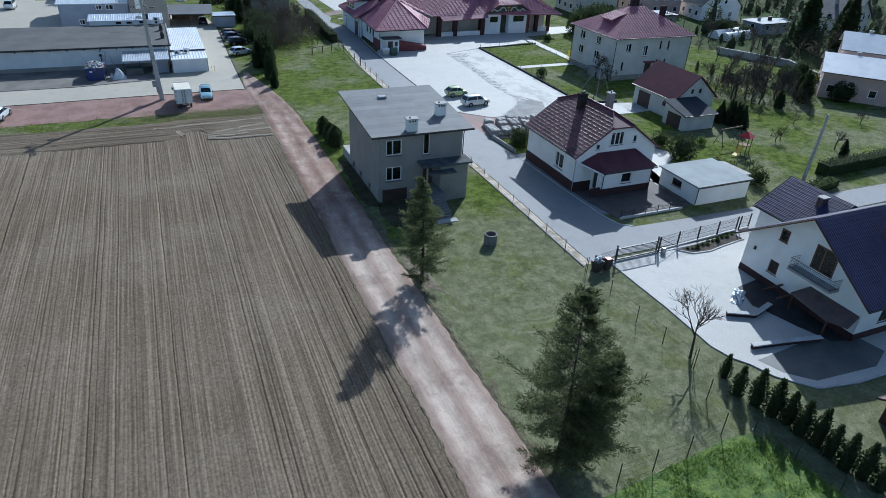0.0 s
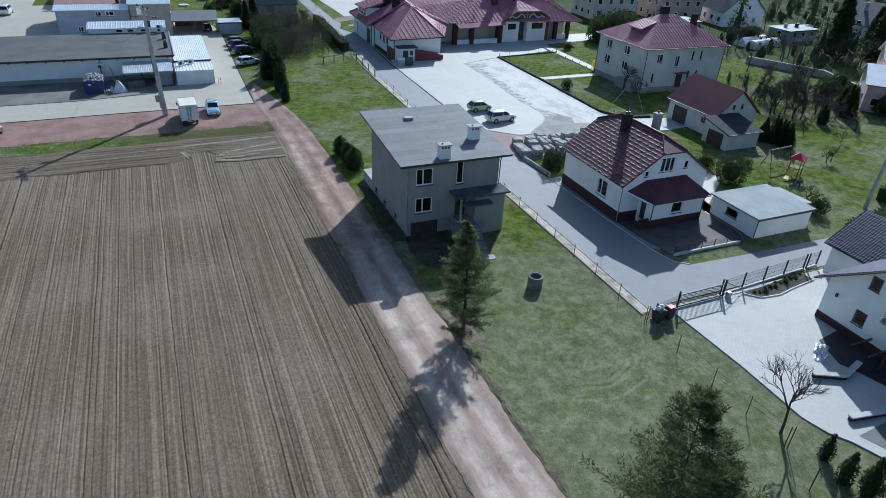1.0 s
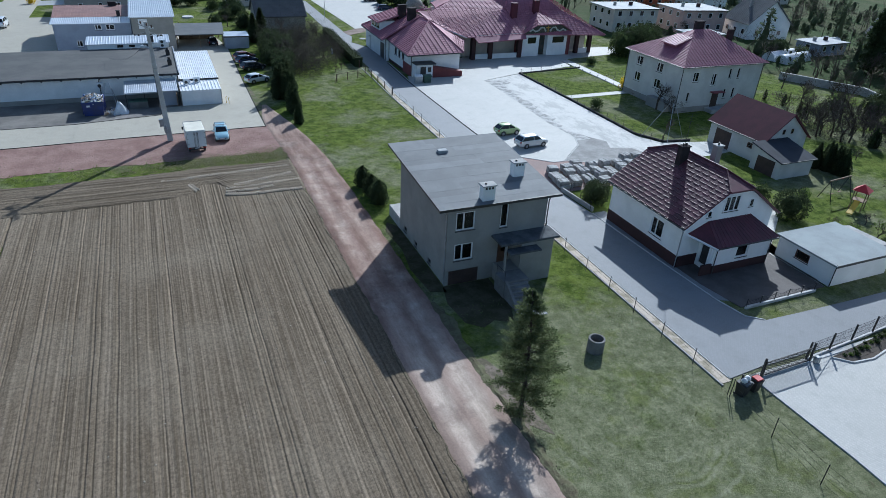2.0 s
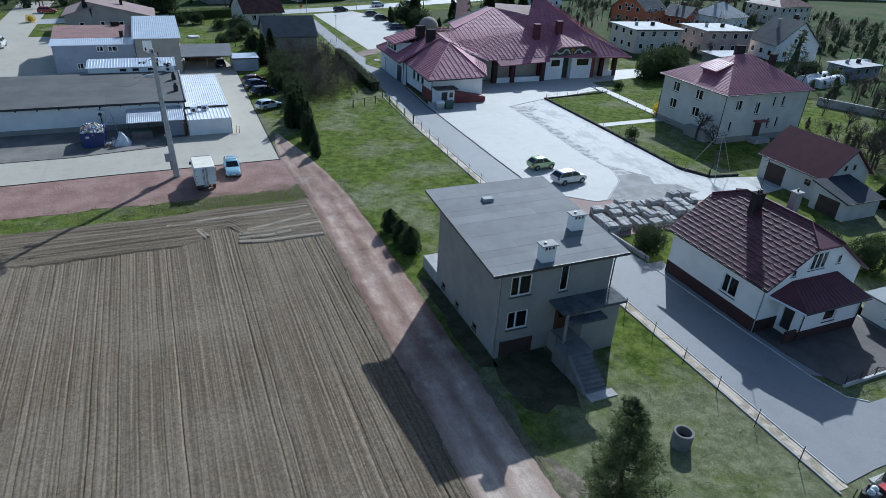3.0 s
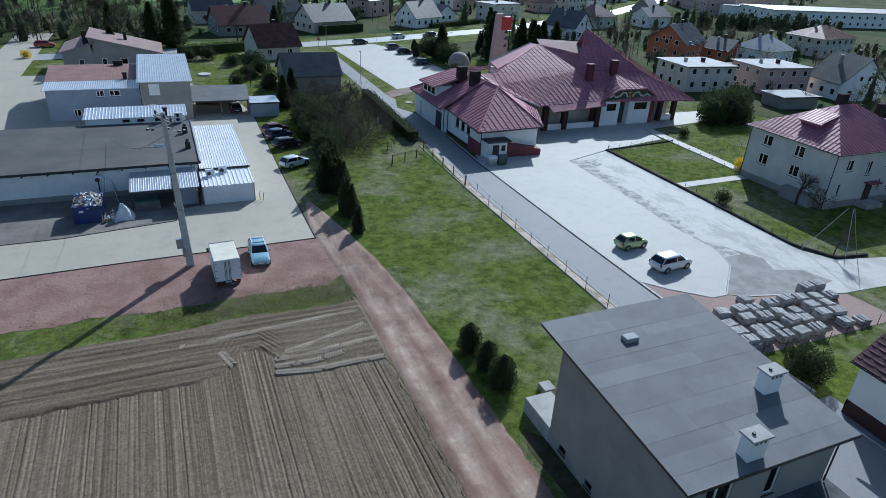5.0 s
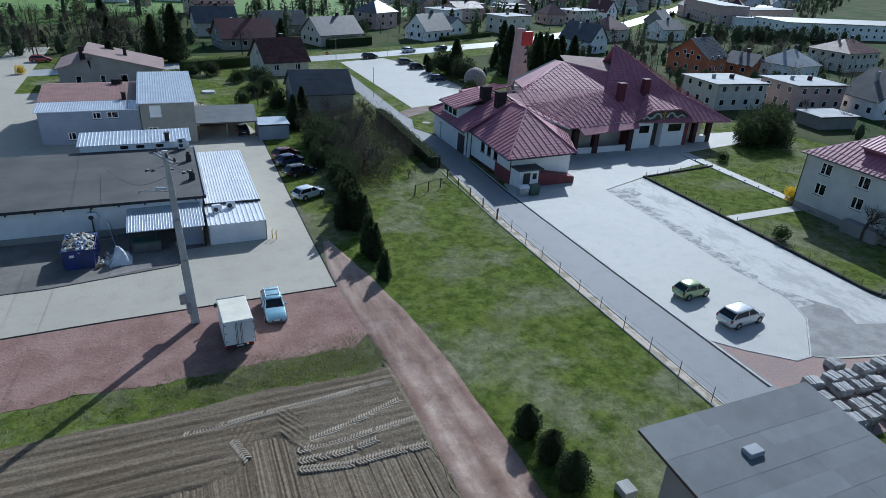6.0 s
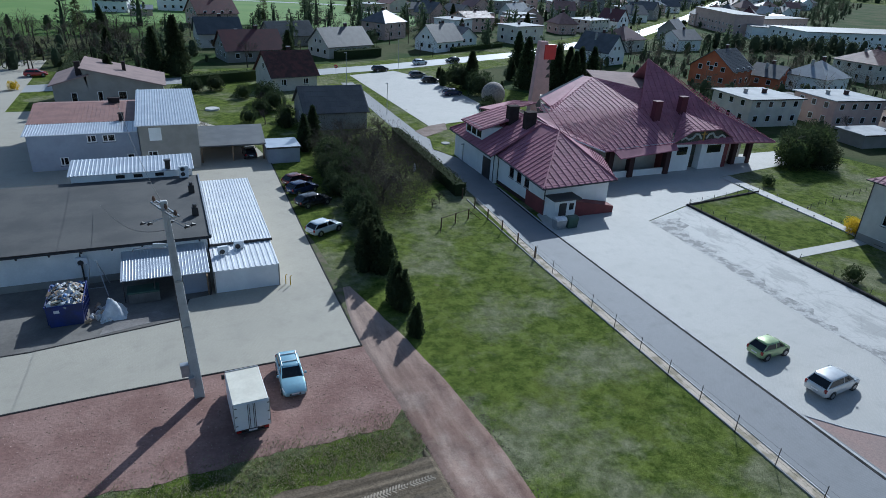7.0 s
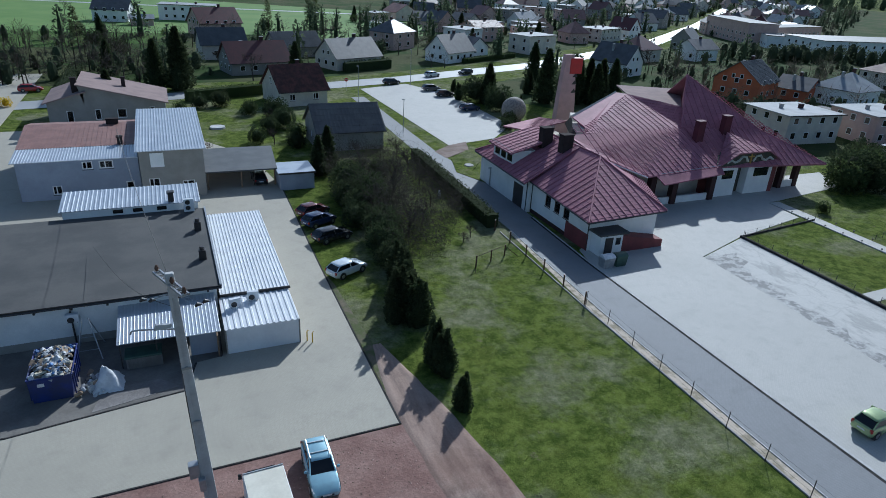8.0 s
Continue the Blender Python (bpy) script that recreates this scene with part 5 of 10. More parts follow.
def wavy_fence():
    """Low iron fence with a swung top rail on a kerb."""
    top = thing("garden_fence", 41.2, 44.75, 0, 0, "low wavy iron garden fence on a pale kerb", "fence")
    part("fence_kerb", Shape().bevel_box(0, 8.2, -0.1, 0.1, 0, 0.25, 0.02), MAT["kerb"], top)
    for i in range(6):
        part("post", Shape().box(1.6 * i, 1.6 * i + 0.06, -0.03, 0.03, 0.25, 1.0), MAT["iron"], top)
    for i in range(5):
        a = 1.6 * i + 0.06
        sh = Shape().tube([(a + 1.54 * j / 8, 0, 0.95 - 0.22 * math.sin(math.pi * j / 8)) for j in range(9)], 0.022, 4).tube([(a, 0, 0.4), (a + 1.54, 0, 0.4)], 0.018, 4)
        for j in range(1, 9):
            sh.tube([(a + 1.54 * j / 9, 0, 0.4), (a + 1.54 * j / 9, 0, 0.95 - 0.22 * math.sin(math.pi * j / 9))], 0.01, 4)
        part("fence_panel", sh, MAT["iron"], top)


wavy_fence()

# ---- flat white outbuilding ----
MAT["shed_felt"] = surface("pale grey-green roofing felt", (0.32, 0.345, 0.345), (0.27, 0.29, 0.29), 0.4, 10, 0.85, 0.15, 0.15, spec=0.2)
shed = house("flat_outbuilding", 55.0, 47.9, 7.4, 6.0, 2.1, "flat", 0, "render_white", "shed_felt", over=0.28, windows=[("W", -0.3, 1.3, 1.5, 0.85, "frame_brown", 1)], label="low white outbuilding with a flat pale roof", category="outbuilding")
part("lean_to_roof", Shape().slab([(3.9, -1.6, 2.05), (5.6, -1.4, 1.95), (5.4, 2.6, 1.95), (3.9, 2.9, 2.05)], 0.1), MAT["concrete"], shed)
part("lean_to_wall", Shape().box(3.72, 5.4, -1.3, 2.4, 0, 1.84), MAT["render_white"], shed)
part("downpipe", Shape().tube([(-3.8, -3.1, 2.3), (-3.78, -3.06, 0.1)], 0.05, 6), MAT["gutter"], shed)

# ---- hip-roofed house ----
MAT["hip_red"] = surface("wine red sheet roofing", (0.32, 0.105, 0.150), (0.25, 0.082, 0.120), 0.5, 5, 0.54, 0.3, 0.08, metal=0.1, spec=0.45)
hip = house("hip_roof_house", 81.6, 97.4, 16.6, 13.3, 7.35, "hip", 3.9, "render_pale", "hip_red", over=0.55, profile="seam",
            windows=[("W", u, z, 1.5, 1.5) for u in (-3.6, 1.4) for z in (6.0, 3.4)] + [("W", -3.7, 0.7, 1.0, 0.6), ("S", -5.4, 5.6, 1.2, 1.5), ("S", -1.6, 5.0, 1.0, 1.9), ("S", 1.6, 5.8, 0.5, 1.6), ("S", 3.4, 5.8, 0.5, 1.6), ("S", -6.2, 2.5, 0.5, 1.5), ("S", 1.4, 2.6, 0.5, 1.5), ("S", 3.2, 2.6, 0.5, 1.6), ("S", -6.3, 0.55, 1.2, 0.6)] + rows("E", (-3, 3), (6.0, 3.2)) + rows("N", (-5, 0, 5), (6.0, 3.2)),
            chimneys=[(0.4, 1.2, 12.4, 1.6, 0.7, "soot", "soot"), (5.4, -1.0, 11.4, 1.1, 0.6, "soot", "soot")], label="cream two-storey house under a wine red hipped roof", plinth="render_grey", plinth_h=0.9)
part("front_door", Shape().box(-1.2, 0.1, -6.72, -6.65, 0.6, 2.9), MAT["brown_door"], hip)
part("door_hood", Shape().bevel_box(-1.8, 0.6, -7.6, -6.65, 3.0, 3.15, 0.03), MAT["tile_red"], hip)
part("door_step", Shape().bevel_box(-2.2, 0.9, -8.4, -6.68, 0, 0.6, 0.03), MAT["concrete"], hip)
part("dormer", Shape().loft([[(-5.9, -1.5, 8.6), (-5.9, 1.5, 8.6), (-5.9, 1.5, 9.5), (-5.9, -1.5, 9.5)], [(-3.6, -1.5, 9.3), (-3.6, 1.5, 9.3), (-3.6, 1.5, 10.2), (-3.6, -1.5, 10.2)]]), MAT["hip_red"], hip, "low wine red dormer")
drm = part("dormer_roof", Shape().slab([(-6.4, -1.75, 9.45), (-3.3, -1.75, 10.55), (-3.3, 1.75, 10.55), (-6.4, 1.75, 9.45)], 0.12), MAT["hip_red"], hip)
part("seam_grid", clad(Shape(), [(-6.4, -1.75, 9.45), (-3.3, -1.75, 10.55), (-3.3, 1.75, 10.55), (-6.4, 1.75, 9.45)], 0.5, 0, 0.06, 0.06), MAT["hip_red"], drm)
part("balcony", Shape().bevel_box(-9.6, -8.3, -5.6, -1.2, 0, 1.5, 0.04), MAT["render_grey"], hip)
for x, y in ((-8.34, -6.7), (8.34, -6.7), (-8.34, 6.6)):
    part("downpipe", Shape().tube([(x, y, 7.2), (x, y, 0.1)], 0.06, 6), MAT["gutter"], hip)

# ---- garage with the faded red roof, and its lean-to ----
MAT["tile_wine"] = surface("dark wine roofing", (0.115, 0.031, 0.043), (0.09, 0.027, 0.037), 0.5, 7, 0.75, 0.25, 0.2, spec=0.25)
gar = house("red_roof_garage", 72.9, 74.35, 7.6, 9.1, 3.2, "gable", 3.1, "render_pale", "tile_wine", axis="y", over=0.4, label="pale garage with a dark wine red gable roof", category="garage")
part("garage_door", Shape().box(-3.86, -3.8, 0.7, 3.4, 0.02, 2.4), MAT["brown_door"], gar, "dark brown garage door")
for u in (-0.75, 0.75):
    window(gar, side_matrix("S", 7.6, 9.1), u, 4.1, 0.4, 0.65, -0.05, "frame_brown", 1, False)
window(gar, side_matrix("W", 7.6, 9.1), 2.6, 1.9, 0.8, 0.7, -0.05, "frame_brown", 1, False)
part("door_apron", Shape().bevel_box(-5.0, -3.86, 0.5, 3.8, 0, 0.06, 0.02), MAT["concrete"], gar)
MAT["dark_sheet"] = surface("dark blue-grey sheet", (0.05, 0.054, 0.066), (0.04, 0.043, 0.052), 0.5, 7, 0.85, 0.2, 0.1, spec=0.15)
lean = house("small_garage", 70.0, 67.25, 5.6, 4.4, 2.15, "mono", 0.95, "render_pale", "dark_sheet", over=0.28, label="small pale garage with a dark grey lean-to roof", category="garage")
part("garage_door", Shape().box(-2.86, -2.8, -1.4, 1.3, 0.02, 2.0), MAT["brown_door"], lean)

# ---- corner house with the dark blue roof ----


def corner_house():
    top = house("blue_roof_house", 51.9, 27.4, 12.2, 11.4, 3.9, "gable", 4.0, "render_white", "tile_blue", axis="x", over=0.75, windows=[("W", -2.4, 5.15, 0.8, 1.1, "frame_brown", 1), ("W", -2.5, 2.0, 0.95, 1.2, "frame_brown", 1), ("S", -3, 1.9, 1.4, 1.3), ("S", 2, 1.9, 1.4, 1.3)], label="white house with a steep dark blue tile roof", profile="tile", plinth="plinth_red", plinth_h=0.7, frame_mat="frame_brown")
    m = side_matrix("W", 12.2, 11.4)
    window(top, m, 1.5, 4.9, 2.0, 2.1, -0.05, "frame_brown", 2, False)
    bal = part("balcony", Shape().bevel_box(-0.6, 3.4, -1.1, 0, 3.2, 3.38, 0.02, m), MAT["concrete"], top, "balcony with an iron railing")
    rail = Shape()
    for a, b in (((-0.55, -0.02), (-0.55, -1.05)), ((-0.55, -1.05), (3.35, -1.05)), ((3.35, -1.05), (3.35, -0.02))):
        p, q = Vector((*a, 0)), Vector((*b, 0))
        for z in (3.5, 4.3):
            rail.tube([m @ (p + Vector((0, 0, z))), m @ (q + Vector((0, 0, z)))], 0.022, 4)
        n = max(2, int((q - p).length / 0.14))
        for i in range(n + 1):
            c = p.lerp(q, i / n)
            rail.tube([m @ (c + Vector((0, 0, 3.38))), m @ (c + Vector((0, 0, 4.3)))], 0.01, 4)
    part("railing", rail, MAT["iron"], bal)
    part("chimney", Shape().bevel_box(-1.2, -0.3, -2.6, -2.0, 5.5, 8.6, 0.03), MAT["plinth_dark"], top)
    canopy = part("entrance_roof", Shape().slab([(-6.12, -5.6, 2.35), (-6.12, -1.2, 2.35), (-7.5, -0.7, 1.75), (-7.9, -4.4, 1.65), (-7.3, -5.8, 1.75)], 0.16), MAT["plinth_dark"], top, "dark brown pent roof over the basement drive")
    for x, y in ((-7.4, -0.9), (-7.7, -4.4)):
        part("roof_post", Shape().box(x, x + 0.12, y, y + 0.12, 0, 1.65), MAT["frame_brown"], canopy)
    for y in (-0.4, 1.0):
        part("drive_beam", Shape().box(-8.4, -6.15, y, y + 0.14, 1.0, 1.15), MAT["frame_brown"], canopy)
    for x, y in ((-6.6, 5.2), (-6.6, -5.4)):
        part("barge_board", Shape().tube([(x - 0.3, 0, 8.0), (x - 0.3, y * 1.2, 8.0 - 4.0 / 5.7 * abs(y * 1.2))], 0.07, 4), MAT["frame_brown"], top)
    part("wall_lamp", Shape().bevel_box(-6.25, -6.1, 4.6, 4.8, 2.6, 2.9, 0.03), MAT["iron"], top)
    return top


corner_house()
house("blue_roof_garage", 56.3, 35.0, 7.2, 6.0, 3.15, "gable", 2.25, "render_white", "tile_blue", axis="y", over=0.5, label="white garage wing with a dark blue tile roof", category="garage", profile="tile", chimneys=[(-1.2, -1.2, 5.5, 0.8, 0.6, "plinth_dark")])
for i, (pts, t) in enumerate(((((39.0, 27.7), (41.0, 26.7), (43.4, 27.4)), 0.3), (((37.6, 23.7), (40.6, 23.2), (43.6, 22.6)), 0.3))):
    wall = thing("retaining_wall", *pts[0], 0, 0, "low red retaining wall with a pale coping", "wall", "walls beside the basement drive")
    for p, q in zip(pts, pts[1:]):
        dx, dy = q[0] - p[0], q[1] - p[1]
        m = Matrix.Translation((p[0] - pts[0][0], p[1] - pts[0][1], 0)) @ Matrix.Rotation(math.atan2(dy, dx), 4, "Z")
        ln = math.hypot(dx, dy)
        part("wall_body", Shape().box(0, ln, -0.12, 0.12, 0, 0.36, m), MAT["plinth_red"], wall)
        part("coping", Shape().bevel_box(-0.03, ln + 0.03, -0.22, 0.22, 0.36, 0.44, 0.02, m), MAT["kerb"], wall)

# ---- the church with its large wine red roof ----
MAT["church_red"] = surface("wine red church roofing", (0.375, 0.150, 0.192), (0.295, 0.118, 0.152), 0.45, 4, 0.72, 0.35, 0.12, 0.03, spec=0.3)
MAT["brick_red"] = surface("brick red wall paint", (0.20, 0.05, 0.05), (0.155, 0.042, 0.042), 0.7, 9, 0.8, 0.2, 0.2)
MAT["mural"] = surface("dark painted fascia", (0.035, 0.045, 0.035), (0.09, 0.07, 0.05), 1.2, 5, 0.7, 0.5, 0.1)
MAT["mural_pale"] = surface("pale painted ribbon", (0.55, 0.55, 0.5), (0.4, 0.4, 0.36), 1.5, 6, 0.7, 0.3, 0.1)
MAT["mural_gold"] = surface("gold painted mark", (0.5, 0.3, 0.06), (0.35, 0.2, 0.05), 1.5, 6, 0.6, 0.3, 0.1)
MAT["sign_red"] = surface("red painted panel", (0.50, 0.03, 0.03), (0.42, 0.03, 0.03), 1.5, 6, 0.5, 0.1, 0.05)
MAT["beige_roof"] = surface("beige flat roofing", (0.30, 0.225, 0.21), (0.25, 0.19, 0.18), 0.4, 6, 0.95, 0.15, 0.1, spec=0.15)
MAT["granite"] = surface("speckled granite", (0.30, 0.27, 0.24), (0.18, 0.165, 0.15), 2.5, 9, 0.85, 0.5, 0.6, 0.08)


def church():
    top = thing("church", 0, 0, 0, 0, "low spreading church with a wine red sheet roof and spire", "church")

    def roof(name, poly, t=0.18, cover="church_red", sheets=True, label=""):
        r = part(name, Shape().slab(poly, t), MAT[cover], top, label)
        if sheets:
            part("seam_grid", clad(Shape(), poly, 0.95, 0.62, 0.075, 0.07, 0.03), MAT[cover], r)
        return r

    P = (72.0, 144.4, 14.55)
    # west wing: a hipped front part and a broader rear part with a dormer
    A, B = (46.3, 128.8, 8.0), (46.0, 142.0, 8.0)
    SW, SE = (38.6, 119.1, 4.1), (49.6, 119.8, 4.1)
    roof("wing_roof", [SW, SE, A])
    roof("wing_roof", [(39.6, 133.4, 4.1), SW, A, (46.2, 133.6, 8.0)])
    roof("wing_roof", [SE, (54.2, 129.6, 4.1), (50.6, 131.6, 6.0), A])
    roof("wing_roof", [(54.2, 129.6, 4.1), (51.8, 148.5, 4.1), B, (48.6, 132.5, 7.2)])
    roof("wing_roof", [(38.8, 147.2, 4.05), (38.4, 132.4, 4.05), (46.1, 132.8, 8.05), B])
    roof("wing_roof", [(51.6, 148.5, 4.0), (38.8, 147.2, 4.0), B])
    for pts in ((SW, A), (SE, A), (A, B), ((38.8, 147.2, 4.1), B)):
        part("ridge_cap", Shape().tube([Vector(p) + Vector((0, 0, 0.06)) for p in pts], 0.1, 6), MAT["church_red"], top)
    for pts in ((SW, SE), ((39.6, 133.4, 4.1), SW), ((38.8, 147.2, 4.05), (38.4, 132.4, 4.05))):
        part("gutter", Shape().tube([Vector(p) - Vector((0, 0, 0.12)) for p in pts], 0.09, 6), MAT["gutter"], top)
    sh = Shape()
    wall_panel(sh, (40.0, 133.0), (40.0, 120.6), 0, 4.0, [(3.2, 4.4, 2.0, 3.4), (5.2, 6.4, 2.0, 3.4), (7.2, 8.4, 2.0, 3.4)])
    wall_panel(sh, (40.0, 120.6), (49.3, 120.9), 0, 4.0, [])
    wall_panel(sh, (49.3, 120.9), (50.5, 133), 0, 4.0, [])
    part("wing_wall", sh, MAT["render_white"], top)
    sh = Shape()
    wall_panel(sh, (39.5, 146.4), (39.5, 132.9), 0, 4.0, [])
    wall_panel(sh, (50.9, 146.6), (39.5, 146.4), 0, 4.0, [])
    wall_panel(sh, (39.5, 132.9), (40.1, 132.9), 0, 4.0, [])
    part("wing_wall", sh, MAT["render_white"], top)
    # Filling of the wing, its missing room light painted as black.
    part("wing_inner_wall", Shape().box(40.4, 49.0, 121.3, 146.0, 0.02, 3.8), MAT["room_dark"], top)
    m = Matrix.Translation((40.0, 0, 0)) @ Matrix.Rotation(radians(-90), 4, "Z")
    for y in (129.2, 127.2, 125.2):
        window(top, m, -y, 2.7, 1.2, 1.4, 0.07, "frame_brown")
    part("wing_plinth", Shape().box(39.92, 39.99, 120.6, 125.0, 0, 1.9), MAT["brick_red"], top, "brick red painted base of the wall")
    part("wing_plinth", Shape().box(39.95, 39.99, 125.0, 133, 0, 0.5), MAT["plinth_red"], top)
    part("side_door", Shape().box(39.43, 39.49, 134.3, 136.6, 0.02, 2.9), MAT["gutter"], top)
    for x, y in ((39.94, 132.85), (39.44, 133.3), (39.94, 120.7)):
        part("downpipe", Shape().tube([(x, y, 4.0), (x, y, 0.1)], 0.06, 6), MAT["gutter"], top)
    # dormer of the rear part: pale sloping lid over three windows
    part("dormer", Shape().box(39.75, 44.6, 138.0, 143.4, 4.4, 6.35), MAT["render_white"], top)
    roof("dormer_roof", [(39.1, 137.5, 6.3), (39.1, 143.9, 6.3), (45.6, 143.9, 8.05), (45.6, 137.5, 8.05)][::-1])
    for y in (138.3, 140.0, 141.7):
        part("dormer_window", Shape().box(39.69, 39.75, y, y + 1.2, 4.95, 6.15), MAT["car_glass"], top)
    part("snow_rail", Shape().tube([(39.4, 137.5, 6.62), (39.4, 143.9, 6.62)], 0.03, 4), MAT["zinc_post"], top)
    for x, y in ((44.3, 138.0), (44.9, 134.2)):
        chimney(top, x, y, 6.0, 9.3, 1.5, 1.1, "soot", "soot")
    # small entrance box and red ramp wall at the wing's end
    part("porch", Shape().box(40.4, 43.3, 118.9, 120.8, 0, 2.5), MAT["render_white"], top)
    part("porch_roof", Shape().bevel_box(40.0, 43.8, 118.5, 120.82, 2.5, 2.7, 0.03), MAT["felt_dark"], top)
    part("porch_door", Shape().box(41.0, 42.0, 118.84, 118.9, 0.03, 2.1), MAT["gutter"], top)
    part("porch_window", Shape().box(42.4, 43.0, 118.84, 118.9, 1.2, 2.0), MAT["car_glass"], top)
    part("ramp_wall", Shape().loft([[(43.35, 119.2, 0), (49.2, 119.2, 0), (49.2, 119.2, 0.9), (43.35, 119.2, 2.0)], [(43.35, 120.8, 0), (49.2, 120.8, 0), (49.2, 120.8, 0.9), (43.35, 120.8, 2.0)]]), MAT["brick_red"], top, "brick red ramp wall")
    # hall: a gentle front slope up to its ridge, with a steeper skirt along the eave
    K0, K1 = (47.6, 138.0, 8.15), (67.4, 138.0, 8.2)
    roof("hall_roof", [(54.6, 129.4, 4.6), (68.4, 130.8, 4.5), K1, K0])
    roof("hall_roof", [(48.2, 132.2, 7.1), (50.4, 131.0, 6.1), (54.6, 129.4, 4.62), K0])
    part("valley_fascia", Shape().tube([(48.2, 132.2, 7.05), (50.4, 131.0, 6.0), (54.6, 129.35, 4.5)], 0.1, 5), MAT["render_white"], top, "pale fascia along the swept roof edge")
    part("roof_skirt", Shape().slab([(56.6, 128.2, 3.75), (68.0, 129.6, 3.95), (68.4, 130.7, 4.5), (56.2, 129.55, 4.55)], 0.14), MAT["church_red"], top)
    part("snow_rail", Shape().tube([(56.6, 129.3, 4.85), (68.3, 130.5, 4.85)], 0.035, 4), MAT["zinc_post"], top)
    # spire: a tall three-sided sheet roof with a sheer west cheek
    E, X, K = (86.4, 128.6, 4.35), (79.6, 135.9, 8.05), (66.8, 138.0, 8.2)
    roof("hall_roof", [(68.3, 130.8, 4.5), E, X, K])
    roof("spire_roof", [K, X, P])
    roof("spire_roof", [E, (88.0, 150.0, 4.3), P, X])
    roof("spire_roof", [(88.0, 150.0, 4.3), (78.0, 157.5, 7.0), P])
    part("spire_cheek", Shape().loft([[K, P, (72.0, 144.4, 6.0), (66.8, 138.0, 6.0)], [(67.1, 137.8, 8.0), (72.3, 144.2, 14.2), (72.3, 144.2, 6.0), (67.1, 137.8, 6.0)]]), MAT["church_red"], top)
    for a, b in ((K, P), (E, X), (X, P)):
        part("ridge_cap", Shape().tube([a, b], 0.11, 6), MAT["church_red"], top)
    part("cross", Shape().tube([P, (72.0, 144.4, 16.3)], 0.05, 5).tube([(71.5, 144.4, 15.7), (72.5, 144.4, 15.7)], 0.05, 5), MAT["gutter"], top, "thin dark cross on the spire")
    # upper hall roof behind the ridge, its white west gable and the flat part beyond
    Q = (65.4, 149.2, 10.9)
    roof("upper_roof", [(50.6, 138.2, 8.1), (67.4, 138.1, 8.15), Q])
    roof("upper_roof", [(67.4, 138.1, 8.15), (69.6, 141.6, 10.4), Q])
    roof("upper_roof", [(53.2, 142.2, 8.0), (50.8, 138.4, 8.05), Q, (64.4, 150.6, 10.9), (53.6, 146.0, 8.5)])
    part("white_fascia", Shape().tube([(64.4, 150.8, 10.85), (53.5, 146.1, 8.5)], 0.24, 4), MAT["render_cream"], top)
    part("upper_wall", Shape().prism([(52.5, 139.5), (67.0, 138.6), (68.5, 142), (64, 149.0), (57.2, 152), (53.4, 145.4)], 0, 7.7), MAT["render_cream"], top)
    part("west_gable", Shape().loft([[(52.0, 143.0, 6.0), (56.5, 152.0, 6.0), (54.6, 147.6, 8.3)], [(52.5, 142.7, 6.0), (57.0, 151.7, 6.0), (55.1, 147.3, 8.3)]]), MAT["mural"], top, "timbered brown and white west gable")
    roof("flat_roof", [Q, (69.6, 141.8, 10.4), (81.0, 154.6, 10.3), (70.0, 158.0, 10.6)], 0.2, "beige_roof", False)
    part("north_wall", Shape().prism([(60, 150), (87, 148), (86, 155), (70, 157.5), (60, 155)], 0, 6.5), MAT["render_cream"], top)
    roof("entry_roof", [(50, 152, 5.2), (57, 152, 6.4), (58, 162, 4.6), (50, 160, 4.0)])
    part("entry_wall", Shape().prism([(51.4, 152.6), (57, 153), (57, 160), (51.4, 158.6)], 0, 4.0), MAT["render_cream"], top)
    for x, y, z in ((67.9, 135.6, 9.7), (73.3, 136.2, 10.1)):
        chimney(top, x, y, z - 4.0, z, 1.25, 0.9, "tile_wine", "tile_wine")
    # front: recessed arcade, white gate blocks under the painted gable, east portico
    part("hall_wall", Shape().box(50.6, 84.8, 133.4, 133.7, 0, 4.6), MAT["render_cream"], top)
    part("hall_wall", Shape().box(84.5, 84.8, 133.7, 150, 0, 4.6), MAT["render_cream"], top)
    for x in (56.2, 60.0, 66.6):
        part("pier", Shape().bevel_box(x, x + 0.9, 130.2, 131.1, 0, 4.2, 0.04), MAT["plinth_red"], top, "brick red arcade pier")
    for x0, x1 in ((57.1, 60.0), (60.9, 66.6)):
        part("arcade_wall", Shape().bevel_box(x0, x1, 130.5, 130.8, 0, 1.0, 0.03), MAT["render_white"], top)
    for x in (81.4, 84.6):
        part("pier", Shape().bevel_box(x, x + 0.8, 131.6, 132.4, 0, 4.6, 0.04), MAT["plinth_red"], top)
    part("portico_wall", Shape().bevel_box(82.2, 84.6, 131.8, 132.1, 0, 1.1, 0.03), MAT["render_white"], top)
    for x0, x1 in ((68.0, 71.9), (73.9, 78.6)):
        part("gate_block", Shape().box(x0, x1, 131.0, 133.4, 0.0, 4.5), MAT["render_white"], top)
        part("block_window", Shape().box(x0 + 1.2, x1 - 0.8, 130.94, 131.0, 2.6, 3.8), MAT["car_glass"], top)
    part("gate_recess", Shape().box(71.9, 73.9, 132.2, 133.3, 0, 4.5), MAT["mural"], top)
    part("red_edge", Shape().box(67.5, 67.98, 130.95, 133.4, 0, 4.5), MAT["brick_red"], top)
    part("red_edge", Shape().box(78.62, 79.4, 130.95, 133.4, 0, 4.5), MAT["brick_red"], top)
    arch = [(67.6, 4.5), (69.2, 5.5), (71.0, 6.2), (73.6, 6.4), (76.4, 6.25), (78.2, 5.6), (79.6, 4.6)]
